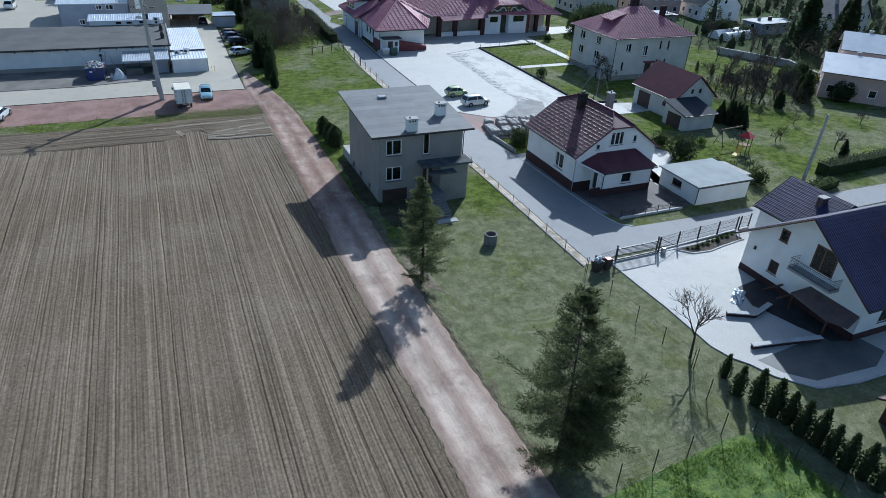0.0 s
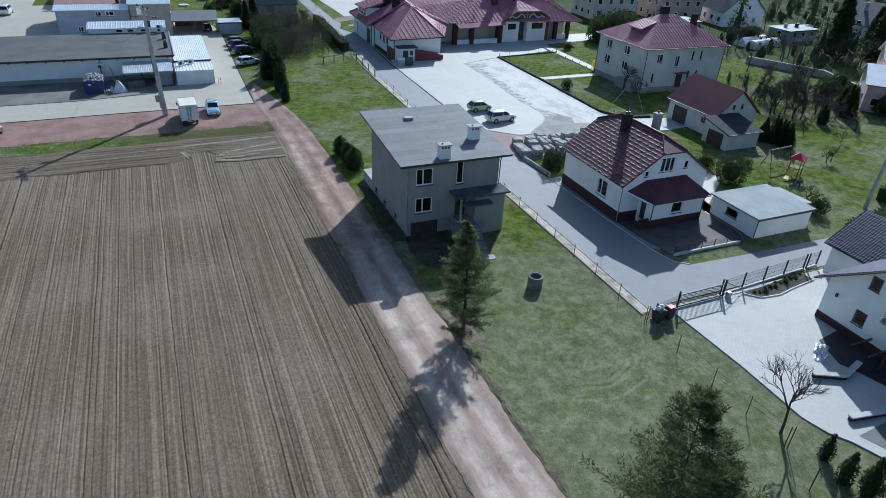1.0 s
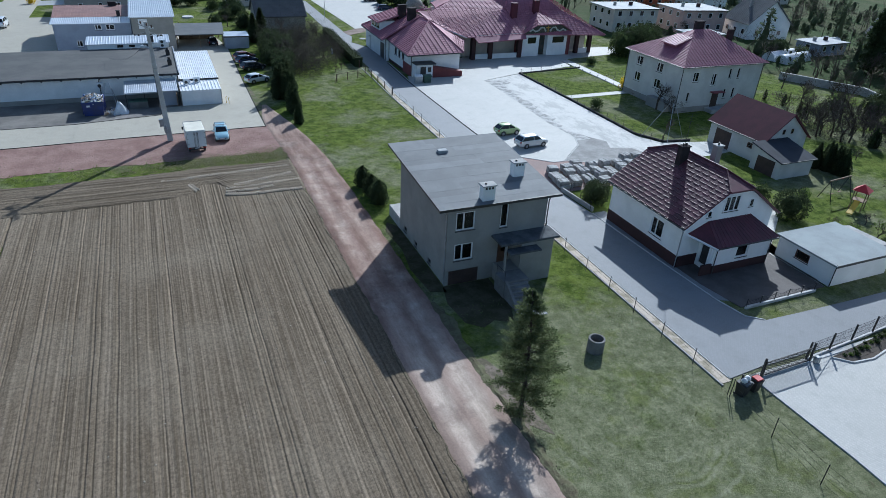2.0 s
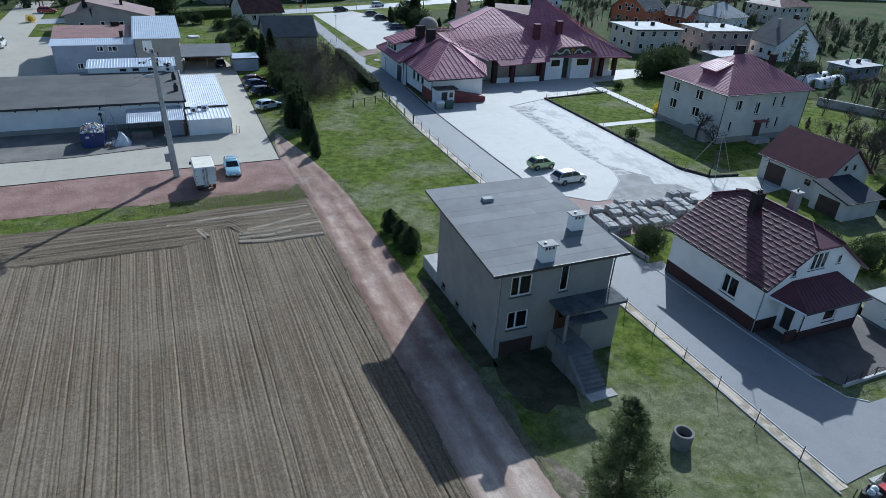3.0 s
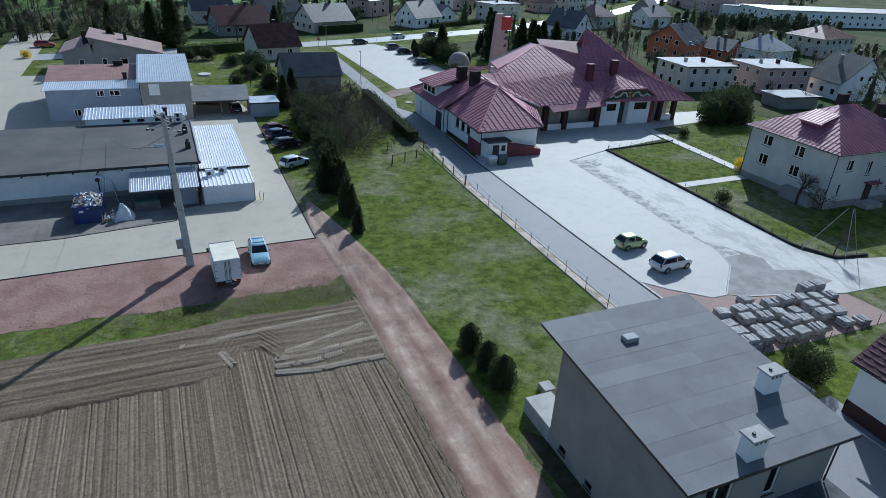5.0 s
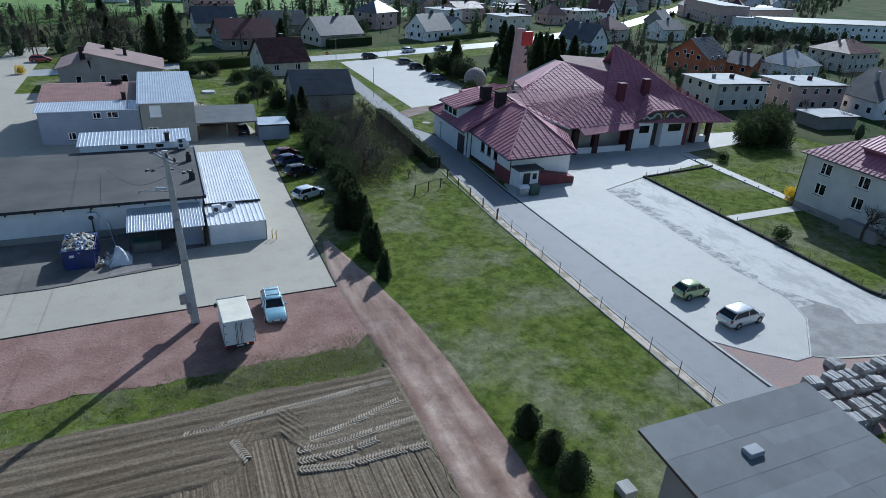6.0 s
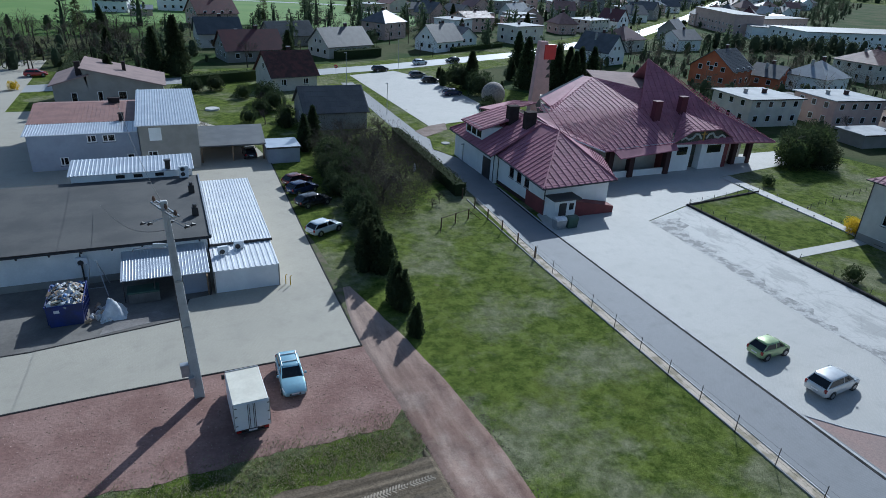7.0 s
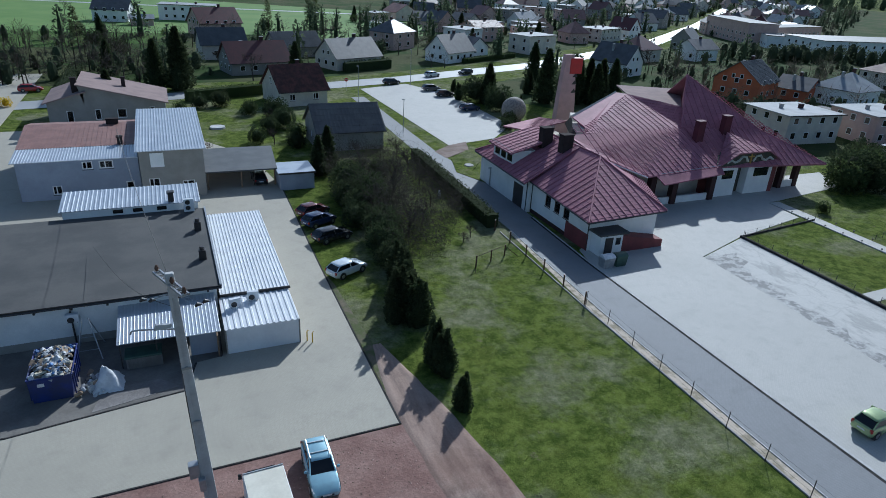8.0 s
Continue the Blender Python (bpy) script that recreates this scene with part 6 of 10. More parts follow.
    gab = part("painted_gable", Shape().loft([[(x, y, z) for x, z in arch] for y in (130.7, 133.5)]), MAT["mural"], top, "dark painted arched gable with pale ribbons")
    for s in (-1, 1):
        part("ribbon", Shape().tube([(73.5 + s * x, 130.66, z) for x, z in ((0.5, 5.0), (1.0, 5.7), (1.7, 5.75), (2.2, 5.2), (2.9, 5.0), (3.6, 5.4), (4.3, 5.0))], 0.17, 5), MAT["mural_pale"], gab)
    part("emblem", Shape().tube([(73.5, 130.66, 4.7), (73.5, 130.66, 6.1)], 0.12, 5).tube([(73.0, 130.66, 5.7), (74.0, 130.66, 5.7)], 0.1, 5), MAT["mural_gold"], gab)
    G = (73.2, 135.6, 7.95)
    roof("gable_roof", [(67.2, 130.4, 4.5), (70.8, 130.3, 6.4), G])
    roof("gable_roof", [(70.8, 130.3, 6.4), (76.6, 130.3, 6.45), G])
    roof("gable_roof", [(76.6, 130.3, 6.45), (80.0, 130.4, 4.6), G])
    return top


church()


def tower():
    top = thing("church_tower", 66.5, 168, 0, 0, "slim pink slab tower with a red panel", "tower")
    body = Shape().loft([[(-1.7, -0.7, 0), (2.6, -0.7, 0), (2.6, 0.7, 0), (-1.7, 0.7, 0)], [(-1.2, -0.6, 9), (1.8, -0.6, 9), (1.8, 0.6, 9), (-1.2, 0.6, 9)], [(-0.8, -0.55, 14.2), (0.8, -0.55, 14.2), (0.8, 0.55, 14.2), (-0.8, 0.55, 14.2)]])
    part("shaft", body, surface("faded pink plaster", (0.52, 0.33, 0.33), (0.44, 0.29, 0.29), 0.6, 6, 0.9, 0.15, 0.1), top)
    part("panel", Shape().bevel_box(0.2, 2.7, -0.72, 0.5, 10.9, 13.6, 0.05), MAT["sign_red"], top, "red square panel")
    for z in (7.5, 9.0, 10.3):
        part("notch", Shape().loft([[(0.9, -0.66, z), (1.9, -0.66, z), (1.6, -0.66, z + 0.8)], [(0.9, 0.66, z), (1.9, 0.66, z), (1.6, 0.66, z + 0.8)]]), MAT["gutter"], top)


tower()


def stone_ball():
    sh = Shape()
    rings = []
    for i in range(1, 10):
        a = math.pi * i / 11 - 0.05
        rings.append([(2.5 * math.sin(a) * math.cos(b) * (1 + 0.03 * hills(i * 3, j, 1.3)), 2.5 * math.sin(a) * math.sin(b), 2.2 + 2.5 * math.cos(a)) for j, b in enumerate([2 * math.pi * k / 20 for k in range(20)])])
    sh.loft(rings[::-1])
    sh.smooth = True
    ob = solo("stone_dome", sh, MAT["granite"], "large round granite boulder dome by the church", "sculpture")
    ob.location = (62.6, 179, -0.15)


stone_ball()

# ---- store yard ----
MAT["blue_skip"] = surface("chipped blue paint", (0.015, 0.03, 0.17), (0.02, 0.03, 0.10), 1.2, 7, 0.5, 0.3, 0.15)
MAT["green_box"] = surface("dull green paint", (0.05, 0.10, 0.075), (0.035, 0.065, 0.05), 1.2, 7, 0.6, 0.3, 0.15)
MAT["plastic_white"] = surface("crumpled white plastic", (0.72, 0.72, 0.73), (0.55, 0.56, 0.58), 1.5, 5, 0.4, 0.2, 0.4, 0.05)
MAT["wood"] = surface("weathered wood", (0.26, 0.18, 0.11), (0.18, 0.12, 0.075), 1.2, 10, 0.85, 0.35, 0.3, each=0.15)
MAT["yellow_paint"] = surface("yellow paint", (0.65, 0.42, 0.03), (0.55, 0.35, 0.03), 2, 8, 0.5, 0.1, 0.05)
MAT["wall_store"] = surface("off-white store plaster", (0.80, 0.805, 0.80), (0.70, 0.71, 0.71), 0.35, 8, 0.85, 0.1, 0.1)
MAT["blue_grey"] = surface("blue-grey plaster", (0.31, 0.34, 0.41), (0.26, 0.285, 0.345), 0.4, 8, 0.85, 0.12, 0.1)
TRASH = [surface("trash " + n, c, tuple(v * 0.7 for v in c), 2, 8, 0.6, 0.25, 0.2) for n, c in (("white", (0.72, 0.72, 0.72)), ("pale", (0.62, 0.63, 0.65)), ("silver", (0.55, 0.55, 0.55)), ("brown", (0.34, 0.24, 0.15)), ("blue", (0.08, 0.18, 0.40)), ("grey", (0.35, 0.35, 0.36)), ("cardboard", (0.42, 0.30, 0.20)), ("black", (0.05, 0.05, 0.055)), ("cream", (0.6, 0.55, 0.42)))]


def corrugated(parent, x0, x1, y0, y1, z0, z1, along="y", pitch=0.26, high=0.05, material="sheet_white", name="roof_sheet"):
    """A ribbed steel sheet from (y0, z0) to (y1, z1), its ribs running along y."""
    n = max(2, int((x1 - x0) / pitch))
    step = (x1 - x0) / n
    edge = []
    for i in range(n):
        a = x0 + step * i
        edge += [(a, 0), (a + step * 0.52, 0), (a + step * 0.64, high), (a + step * 0.88, high)]
    edge.append((x1, 0))
    ring = lambda y, z: [(x, y, z + h) for x, h in edge] + [(x1, y, z - 0.06), (x0, y, z - 0.06)]
    return part(name, Shape().loft([ring(y0, z0), ring(y1, z1)]), MAT[material], parent)


def air_unit(x, y, z, rz=0, w=0.9, h=0.7, label="white air-conditioning unit with a fan grille"):
    top = thing("air_conditioner", x, y, z, rz, label, "air conditioner", "air conditioners of the store")
    part("casing", Shape().bevel_box(-w / 2, w / 2, -0.18, 0.18, 0.08, h, 0.03), MAT["sheet_white"], top)
    for s in range(2 if h > 1 else 1):
        part("fan_grille", Shape().tube([(-0.1, -0.2, h * (0.32 + 0.42 * s) + 0.04), (-0.1, -0.181, h * (0.32 + 0.42 * s) + 0.04)], 0.24, 14), MAT["gutter"], top)
    for s in (-1, 1):
        part("bracket", Shape().box(s * w * 0.35 - 0.03, s * w * 0.35 + 0.03, -0.2, 0.2, 0, 0.08), MAT["zinc_post"], top)
    return top


def store():
    top = house("store", -29.3, 126.0, 61.5, 17.4, 3.35, "flat", 0, "wall_store", "felt_dark", over=0.35, windows=[("E", -4, 2.4, 1.0, 0.6)], label="long low white store with a dark felt roof", category="store")
    part("plinth", Shape().box(-30.78, 30.78, -8.76, -8.7, 0, 0.7), MAT["render_grey"], top)
    part("gutter", Shape().tube([(-31, -9.12, 3.4), (31.1, -9.12, 3.4)], 0.08, 6), MAT["gutter"], top)
    for i in range(26):
        part("gutter_hook", Shape().box(-30 + 2.4 * i, -29.85 + 2.4 * i, -9.16, -8.72, 3.15, 3.4), MAT["gutter"], top)
    part("downpipe", Shape().tube([(20.4, -9.1, 3.3), (20.3, -8.8, 2.9), (20.3, -8.8, 0.1)], 0.07, 6), MAT["gutter"], top)
    part("roof_edge", Shape().box(31.0, 31.16, -9.0, 9.0, 3.4, 3.68), MAT["zinc_post"], top)
    # long raised skylight house on the roof's far side
    part("skylight_wall", Shape().box(18.2, 30.5, 9.07, 13.8, 0, 4.28), MAT["wall_store"], top)
    corrugated(top, 17.9, 30.75, 8.95, 14.1, 4.32, 4.62, "y", 0.4, 0.05, "sheet_zinc")
    for x in (22.6, 24.4, 26.6):
        part("skylight_window", Shape().box(x, x + 0.9, 9.02, 9.066, 3.72, 4.1), MAT["car_glass"], top)
    chimney(top, 28.0, 9.6, 4.3, 5.3, 0.55, 0.55, "gutter", "gutter")
    for x, y in ((30.1, 3.2), (30.1, -3.5)):
        part("roof_vent", Shape().bevel_box(x - 0.3, x + 0.3, y - 0.3, y + 0.3, 3.5, 4.4, 0.03).tube([(x, y, 4.4), (x, y, 4.7)], 0.2, 8), MAT["gutter"], top)
    return top


store()
air_unit(0.3, 134.2, 3.55, 0, 1.0, 1.4)
air_unit(-8.9, 116.95, 2.1, 0)
hut = house("white_hut", 4.45, 126.0, 5.3, 17.6, 2.45, "none", 0, "sheet_white", "sheet_white", label="long white metal hut with a ribbed sheet roof", category="hut", inside=False)
corrugated(hut, -2.8, 2.8, -8.85, 8.9, 2.5, 2.75, "y", 0.28, 0.06)
part("roof_trim", Shape().box(-2.82, 2.82, -8.95, -8.86, 2.4, 2.62), MAT["gutter"], hut)
cont = house("white_container", 4.3, 114.65, 5.5, 4.9, 2.15, "none", 0, "sheet_white", "sheet_white", label="white container with a ribbed sheet roof", category="container", inside=False)
corrugated(cont, -2.8, 2.8, -2.5, 2.35, 2.2, 2.35, "y", 0.45, 0.06)
for x in (-2.8, 2.7):
    part("corner_post", Shape().box(x, x + 0.1, -2.5, -2.4, 0, 2.2), MAT["render_grey"], cont)
air_unit(2.6, 115.3, 2.36, 10, 0.9, 0.75)
air_unit(4.1, 116.1, 2.36, -5, 0.9, 0.75)


def canopy():
    top = thing("lean_to_canopy", -2.4, 115, 0, 0, "zinc sheet canopy on thin posts by the store", "canopy")
    corrugated(top, -3.4, 1.4, -2.6, 2.3, 2.25, 2.75, "y", 0.24, 0.022, "sheet_zinc")
    corrugated(top, 1.0, 3.6, -3.2, 2.3, 2.45, 2.85, "y", 0.24, 0.022, "sheet_zinc")
    for x, y in ((-3.3, -2.4), (-0.9, -2.5), (1.2, -2.9), (3.4, -3.0)):
        part("post", Shape().box(x, x + 0.08, y, y + 0.08, 0, 2.3), MAT["iron"], top)
    part("back_panel", Shape().box(1.4, 3.5, -2.2, -2.1, 0, 2.2), MAT["blue_grey"], top)
    part("board", Shape().box(3.3, 3.4, -2.9, -1.0, 0, 1.9), MAT["wood"], top)


canopy()


def skip():
    top = thing("waste_skip", -9.75, 112.1, 0, 0, "blue steel skip heaped with mixed rubbish", "skip")
    for y0, y1 in ((-1.95, -1.88), (1.88, 1.95)):
        part("end_plate", Shape().loft([[(-1.15, y0, 0.12), (1.15, y0, 0.12), (1.15, y1, 0.12), (-1.15, y1, 0.12)], [(-1.3, y0, 1.9), (1.3, y0, 1.9), (1.3, y1, 1.9), (-1.3, y1, 1.9)]]), MAT["blue_skip"], top)
    for s in (-1, 1):
        part("side_plate", Shape().loft([[(s * 1.15, -1.9, 0.12), (s * 1.15, 1.9, 0.12), (s * 1.10, 1.9, 0.12), (s * 1.10, -1.9, 0.12)], [(s * 1.3, -1.9, 1.9), (s * 1.3, 1.9, 1.9), (s * 1.25, 1.9, 1.9), (s * 1.25, -1.9, 1.9)]]), MAT["blue_skip"], top)
        for i in range(6):
            part("side_rib", Shape().box(s * 1.26, s * 1.34, -1.7 + 0.65 * i, -1.6 + 0.65 * i, 0.2, 1.85), MAT["blue_skip"], top)
    part("rim", Shape().tube([(-1.3, -1.95, 1.9), (1.3, -1.95, 1.9), (1.3, 1.95, 1.9), (-1.3, 1.95, 1.9), (-1.3, -1.95, 1.9)], 0.06, 5), MAT["blue_skip"], top)
    part("floor_plate", Shape().box(-1.12, 1.12, -1.9, 1.9, 0.05, 0.15), MAT["blue_skip"], top)
    part("label_bar", Shape().box(-0.75, -0.35, -1.965, -1.955, 1.3, 1.55), MAT["plastic_white"], top)
    rng = random.Random(11)
    for k, mtl in enumerate(TRASH):
        sh = Shape()
        for _ in range(26):
            x, y = rng.uniform(-1.1, 1.1), rng.uniform(-1.75, 1.75)
            z = 1.75 + 0.5 * (1 - (x / 1.2) ** 2) * (1 - (y / 1.9) ** 2) + rng.uniform(-0.1, 0.1)
            m = Matrix.Translation((x, y, z)) @ Euler([rng.uniform(-1, 1) for _ in range(3)]).to_matrix().to_4x4()
            a, b, c = rng.uniform(0.08, 0.36), rng.uniform(0.07, 0.26), rng.uniform(0.02, 0.11)
            sh.bevel_box(-a, a, -b, b, -c, c, min(a, b, c) * 0.4, m)
        tagged(part("rubbish", sh, mtl, top), kind="stuff")


skip()


def litter_heap():
    top = thing("litter_heap", -7.4, 110.9, 0, 0, "boxes and bags dumped beside the skip", "rubbish")
    rng = random.Random(5)
    for i in range(34):
        m = Matrix.Translation((rng.gauss(0, 0.5), rng.gauss(0.1, 0.6), rng.uniform(0.1, 0.5))) @ Euler([rng.uniform(-1, 1) for _ in range(3)]).to_matrix().to_4x4()
        a, b, c = rng.uniform(0.08, 0.3), rng.uniform(0.08, 0.25), rng.uniform(0.05, 0.15)
        part("scrap", Shape().bevel_box(-a, a, -b, b, -c, c, c * 0.4, m), rng.choice(TRASH), top)
    bag = Shape()
    bag.smooth = True
    bag.grid(12, 12, lambda i, j: (0.9 + (i / 12 - 0.5) * 2.0 + 0.12 * hills(i, j, 2.1), -0.1 + (j / 12 - 0.5) * 1.9 + 0.12 * hills(j, i, 1.7), max(0.03, 1.75 * (1 - max(abs(i / 6 - 1), abs(j / 6 - 1))) + 0.25 * hills(i + 7, j, 2.0) + 0.05)))
    ob = new("sheet_bag", bag.mesh("sheet_bag", MAT["plastic_white"]))
    ob.location = (-7.4, 110.9, 0)
    tagged(ob, "crumpled white plastic sheet on the ground", "plastic sheet")


litter_heap()


def frame_stand():
    top = thing("metal_trestle", -7.9, 115.6, 0, 0, "tall thin metal trestle against the store wall", "trestle")
    for x in (-0.7, 0.7):
        part("leg", Shape().tube([(x * 1.2, -1.2, 0.05), (x * 0.3, 0, 3.0)], 0.045, 5), MAT["zinc_post"], top)
        part("leg", Shape().tube([(x * 1.2, 1.2, 0.05), (x * 0.3, 0, 3.0)], 0.045, 5), MAT["zinc_post"], top)
    for z in (0.8, 1.7):
        part("cross_bar", Shape().tube([(-0.84 + 0.21 * z, -1.2 + 0.4 * z, z), (0.84 - 0.21 * z, -1.2 + 0.4 * z, z)], 0.025, 5), MAT["zinc_post"], top)


frame_stand()


def cage():
    top = thing("crate_bin", -4.2, 113.0, 0, 0, "dull green slatted crate under the canopy", "crate")
    for i in range(9):
        part("slat", Shape().box(-1.15 + 0.28 * i, -1.0 + 0.28 * i, -0.75, -0.7, 0.1, 1.0), MAT["concrete_dark"], top)
    part("lid", Shape().bevel_box(-1.25, 1.25, -0.8, 0.6, 1.0, 1.15, 0.03), MAT["green_box"], top)
    part("box_body", Shape().box(-1.15, 1.15, -0.66, 0.55, 0.0, 1.0), MAT["concrete_dark"], top)


cage()
# Dirty ground, darkened further by the store's shade put into the colour.
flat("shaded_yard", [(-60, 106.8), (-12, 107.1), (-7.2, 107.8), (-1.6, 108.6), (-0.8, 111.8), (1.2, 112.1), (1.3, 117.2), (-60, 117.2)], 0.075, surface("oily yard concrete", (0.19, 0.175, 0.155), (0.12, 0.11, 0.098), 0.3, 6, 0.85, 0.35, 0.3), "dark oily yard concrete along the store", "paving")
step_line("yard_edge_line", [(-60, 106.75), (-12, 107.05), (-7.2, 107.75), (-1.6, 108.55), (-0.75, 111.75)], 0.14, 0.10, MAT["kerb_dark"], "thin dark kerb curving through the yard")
flat("yard_earth", [(-7.4, 108.0), (-4, 108.7), (-2, 109.2), (-3.2, 110.5), (-6.8, 110.4)], 0.09, MAT["damp_earth"], "trodden earth in the yard", "earth")
for dx in (0, 0.35):
    g = thing("bollard_guard", 7.6 + dx, 112.2 - dx, 0, 0, "bent yellow guard post at the container's corner", "bollard", "yellow guard posts")
    part("pipe", Shape().tube([(0, 0, 0), (0, 0, 0.9), (0.12, 0.05, 1.0)], 0.05, 6), MAT["yellow_paint"], g)


MAT["pole_concrete"] = surface("pale pole concrete", (0.56, 0.55, 0.53), (0.44, 0.43, 0.415), 0.8, 10, 0.9, 0.2, 0.3)


def utility_pole():
    top = thing("utility_pole", -0.75, 97.9, 0, 0, "tall tapered concrete power pole with crossarms", "power pole")
    top.matrix_basis = pose(-0.75, 97.9, 0, 0, -2.2, 0)
    for s in (-1, 1):
        part("leg", Shape().loft([[(s * 0.24 - 0.09, -0.15, 0), (s * 0.24 + 0.09, -0.15, 0), (s * 0.24 + 0.09, 0.15, 0), (s * 0.24 - 0.09, 0.15, 0)], [(s * 0.11 - 0.07, -0.11, 14.3), (s * 0.11 + 0.07, -0.11, 14.3), (s * 0.11 + 0.07, 0.11, 14.3), (s * 0.11 - 0.07, 0.11, 14.3)]]), MAT["pole_concrete"], top)
    part("web", Shape().loft([[(-0.2, -0.09, 0), (0.2, -0.09, 0), (0.2, 0.09, 0), (-0.2, 0.09, 0)], [(-0.04, -0.07, 13.3), (0.04, -0.07, 13.3), (0.04, 0.07, 13.3), (-0.04, 0.07, 13.3)]]), MAT["pole_concrete"], top)
    part("pole_head", Shape().bevel_box(-0.2, 0.2, -0.13, 0.13, 13.2, 14.35, 0.03), MAT["pole_concrete"], top)
    arm = Shape()
    for s in (-0.16, 0.16):
        arm.box(-1.6, 1.6, s - 0.04, s + 0.04, 13.75, 13.87, Matrix.Rotation(radians(-68), 4, "Z"))
    for i in range(9):
        x = -1.5 + 0.375 * i
        arm.box(x - 0.025, x + 0.025, -0.16, 0.16, 13.77, 13.84, Matrix.Rotation(radians(-68), 4, "Z"))
    part("crossarm", arm, MAT["zinc_post"], top)
    turn = Matrix.Rotation(radians(-68), 4, "Z")
    for x in (-1.5, 0.2, 1.5):
        p = turn @ Vector((x, 0, 13.87))
        part("insulator", Shape().tube([p, p + Vector((0, 0, 0.14)), p + Vector((0, 0, 0.34))], [0.05, 0.11, 0.05], 8), MAT["frame_brown"], top)
    part("lower_arm", Shape().tube([(-2.2, 0.35, 11.25), (-2.1, 0.3, 11.45), (-1.7, 0.2, 11.5), (0, 0, 11.3)], 0.045, 6), MAT["zinc_post"], top, "curved lamp arm")
    for x, y in ((-1.5, 0.7), (-1.1, 0.5), (0.9, -0.7), (1.25, -0.5), (0.1, 0.4)):
        part("insulator", Shape().tube([(x, y, 12.75), (x + 0.12, y, 12.85), (x + 0.3, y, 12.8)], [0.06, 0.11, 0.05], 8), MAT["gutter"], top)
        part("stay", Shape().tube([(x, y, 12.8), (0, 0, 13.3)], 0.02, 4), MAT["zinc_post"], top)
    for z in (5.6, 9.0):
        part("band", Shape().box(-0.24, 0.24, -0.2, 0.2, z, z + 0.12), MAT["zinc_post"], top)
    part("switch_box", Shape().bevel_box(-0.85, -0.3, -0.25, 0.2, 2.0, 2.9, 0.03), MAT["zinc_post"], top, "grey switch boxes")
    part("switch_box", Shape().bevel_box(-0.45, -0.1, -0.5, -0.2, 1.2, 2.0, 0.03), MAT["zinc_post"], top)
    part("conduit", Shape().tube([(-0.3, -0.12, 0), (-0.28, -0.1, 7), (-0.16, -0.08, 12)], 0.035, 5), MAT["gutter"], top)
    part("lamp_head", Shape().loft([[(-1.1, -0.15, 11.5), (-0.3, -0.1, 11.5), (-0.3, 0.1, 11.5), (-1.1, 0.15, 11.5)], [(-1.0, -0.08, 11.75), (-0.3, -0.06, 11.65), (-0.3, 0.06, 11.65), (-1.0, 0.08, 11.75)]]), MAT["zinc_post"], top)
    for a, b in (((-0.75, 97.9, 13.9), (-6, 150, 9.0)), ((-0.75, 97.9, 12.5), (-7.6, 126, 4.4))):
        a, b = Vector(a) - Vector((-0.75, 97.9, 0)), Vector(b) - Vector((-0.75, 97.9, 0))
        part("cable", Shape().tube([a.lerp(b, i / 14) - Vector((0, 0, 1.2 * math.sin(math.pi * i / 14))) for i in range(15)], 0.018, 4), MAT["gutter"], top)


utility_pole()

# ---- buildings north of the store ----
nb = house("red_roof_annex", -11.0, 160.6, 12.8, 18.6, 4.7, "none", 0, "blue_grey", "tile_clay", windows=[("S", 0.9, 4.0, 1.1, 0.95), ("S", 2.9, 4.0, 1.5, 0.95), ("S", -2.6, 1.2, 1.0, 1.1), ("S", 5.2, 1.3, 0.9, 0.9)], label="blue-grey building with a low red and zinc roof")
corrugated(nb, -6.9, 6.4, -9.4, -4.6, 4.72, 5.02, "y", 0.3, 0.05, "sheet_zinc")
nbr = part("roof", Shape().slab([(-6.9, -4.6, 5.06), (6.4, -4.6, 5.06), (6.2, 5.4, 5.62), (-7.2, 5.4, 5.62)], 0.2), MAT["tile_clay"], nb)
part("seam_grid", clad(Shape(), [(-6.9, -4.6, 5.06), (6.4, -4.6, 5.06), (6.2, 5.4, 5.62), (-7.2, 5.4, 5.62)], 0.55, 0, 0.04, 0.05), MAT["tile_clay"], nbr)
part("roof", Shape().slab([(-7.2, 5.4, 5.62), (6.2, 5.4, 5.62), (6.2, 9.6, 4.9), (-7.2, 9.6, 4.9)], 0.2), MAT["tile_clay"], nb)
part("wall", Shape().box(-6.35, 6.35, -4.4, 5.2, 4.6, 4.85), MAT["blue_grey"], nb)
chimney(nb, 3.2, 4.8, 5.3, 6.2, 1.5, 0.6, "soot", "soot")
chimney(nb, 4.4, -4.2, 4.9, 6.0, 0.6, 0.6, "soot", "soot")
sb = house("zinc_roof_building", -0.8, 158.2, 7.2, 18.4, 6.0, "none", 0, "render_grey", "sheet_zinc", windows=[("S", -2.2, 1.9, 1.2, 1.4), ("S", 1.6, 1.6, 1.4, 1.0), ("E", -5, 3.5, 1.2, 1.2), ("E", 2, 3.5, 1.2, 1.2)], label="grey two-storey building with a ribbed zinc roof")
corrugated(sb, -3.95, 3.95, -9.7, 9.6, 6.1, 6.9, "y", 0.34, 0.07, "sheet_zinc")
part("wall_board", Shape().bevel_box(-2.4, -0.9, -9.28, -9.22, 4.0, 5.7, 0.02), MAT["wall_store"], sb)


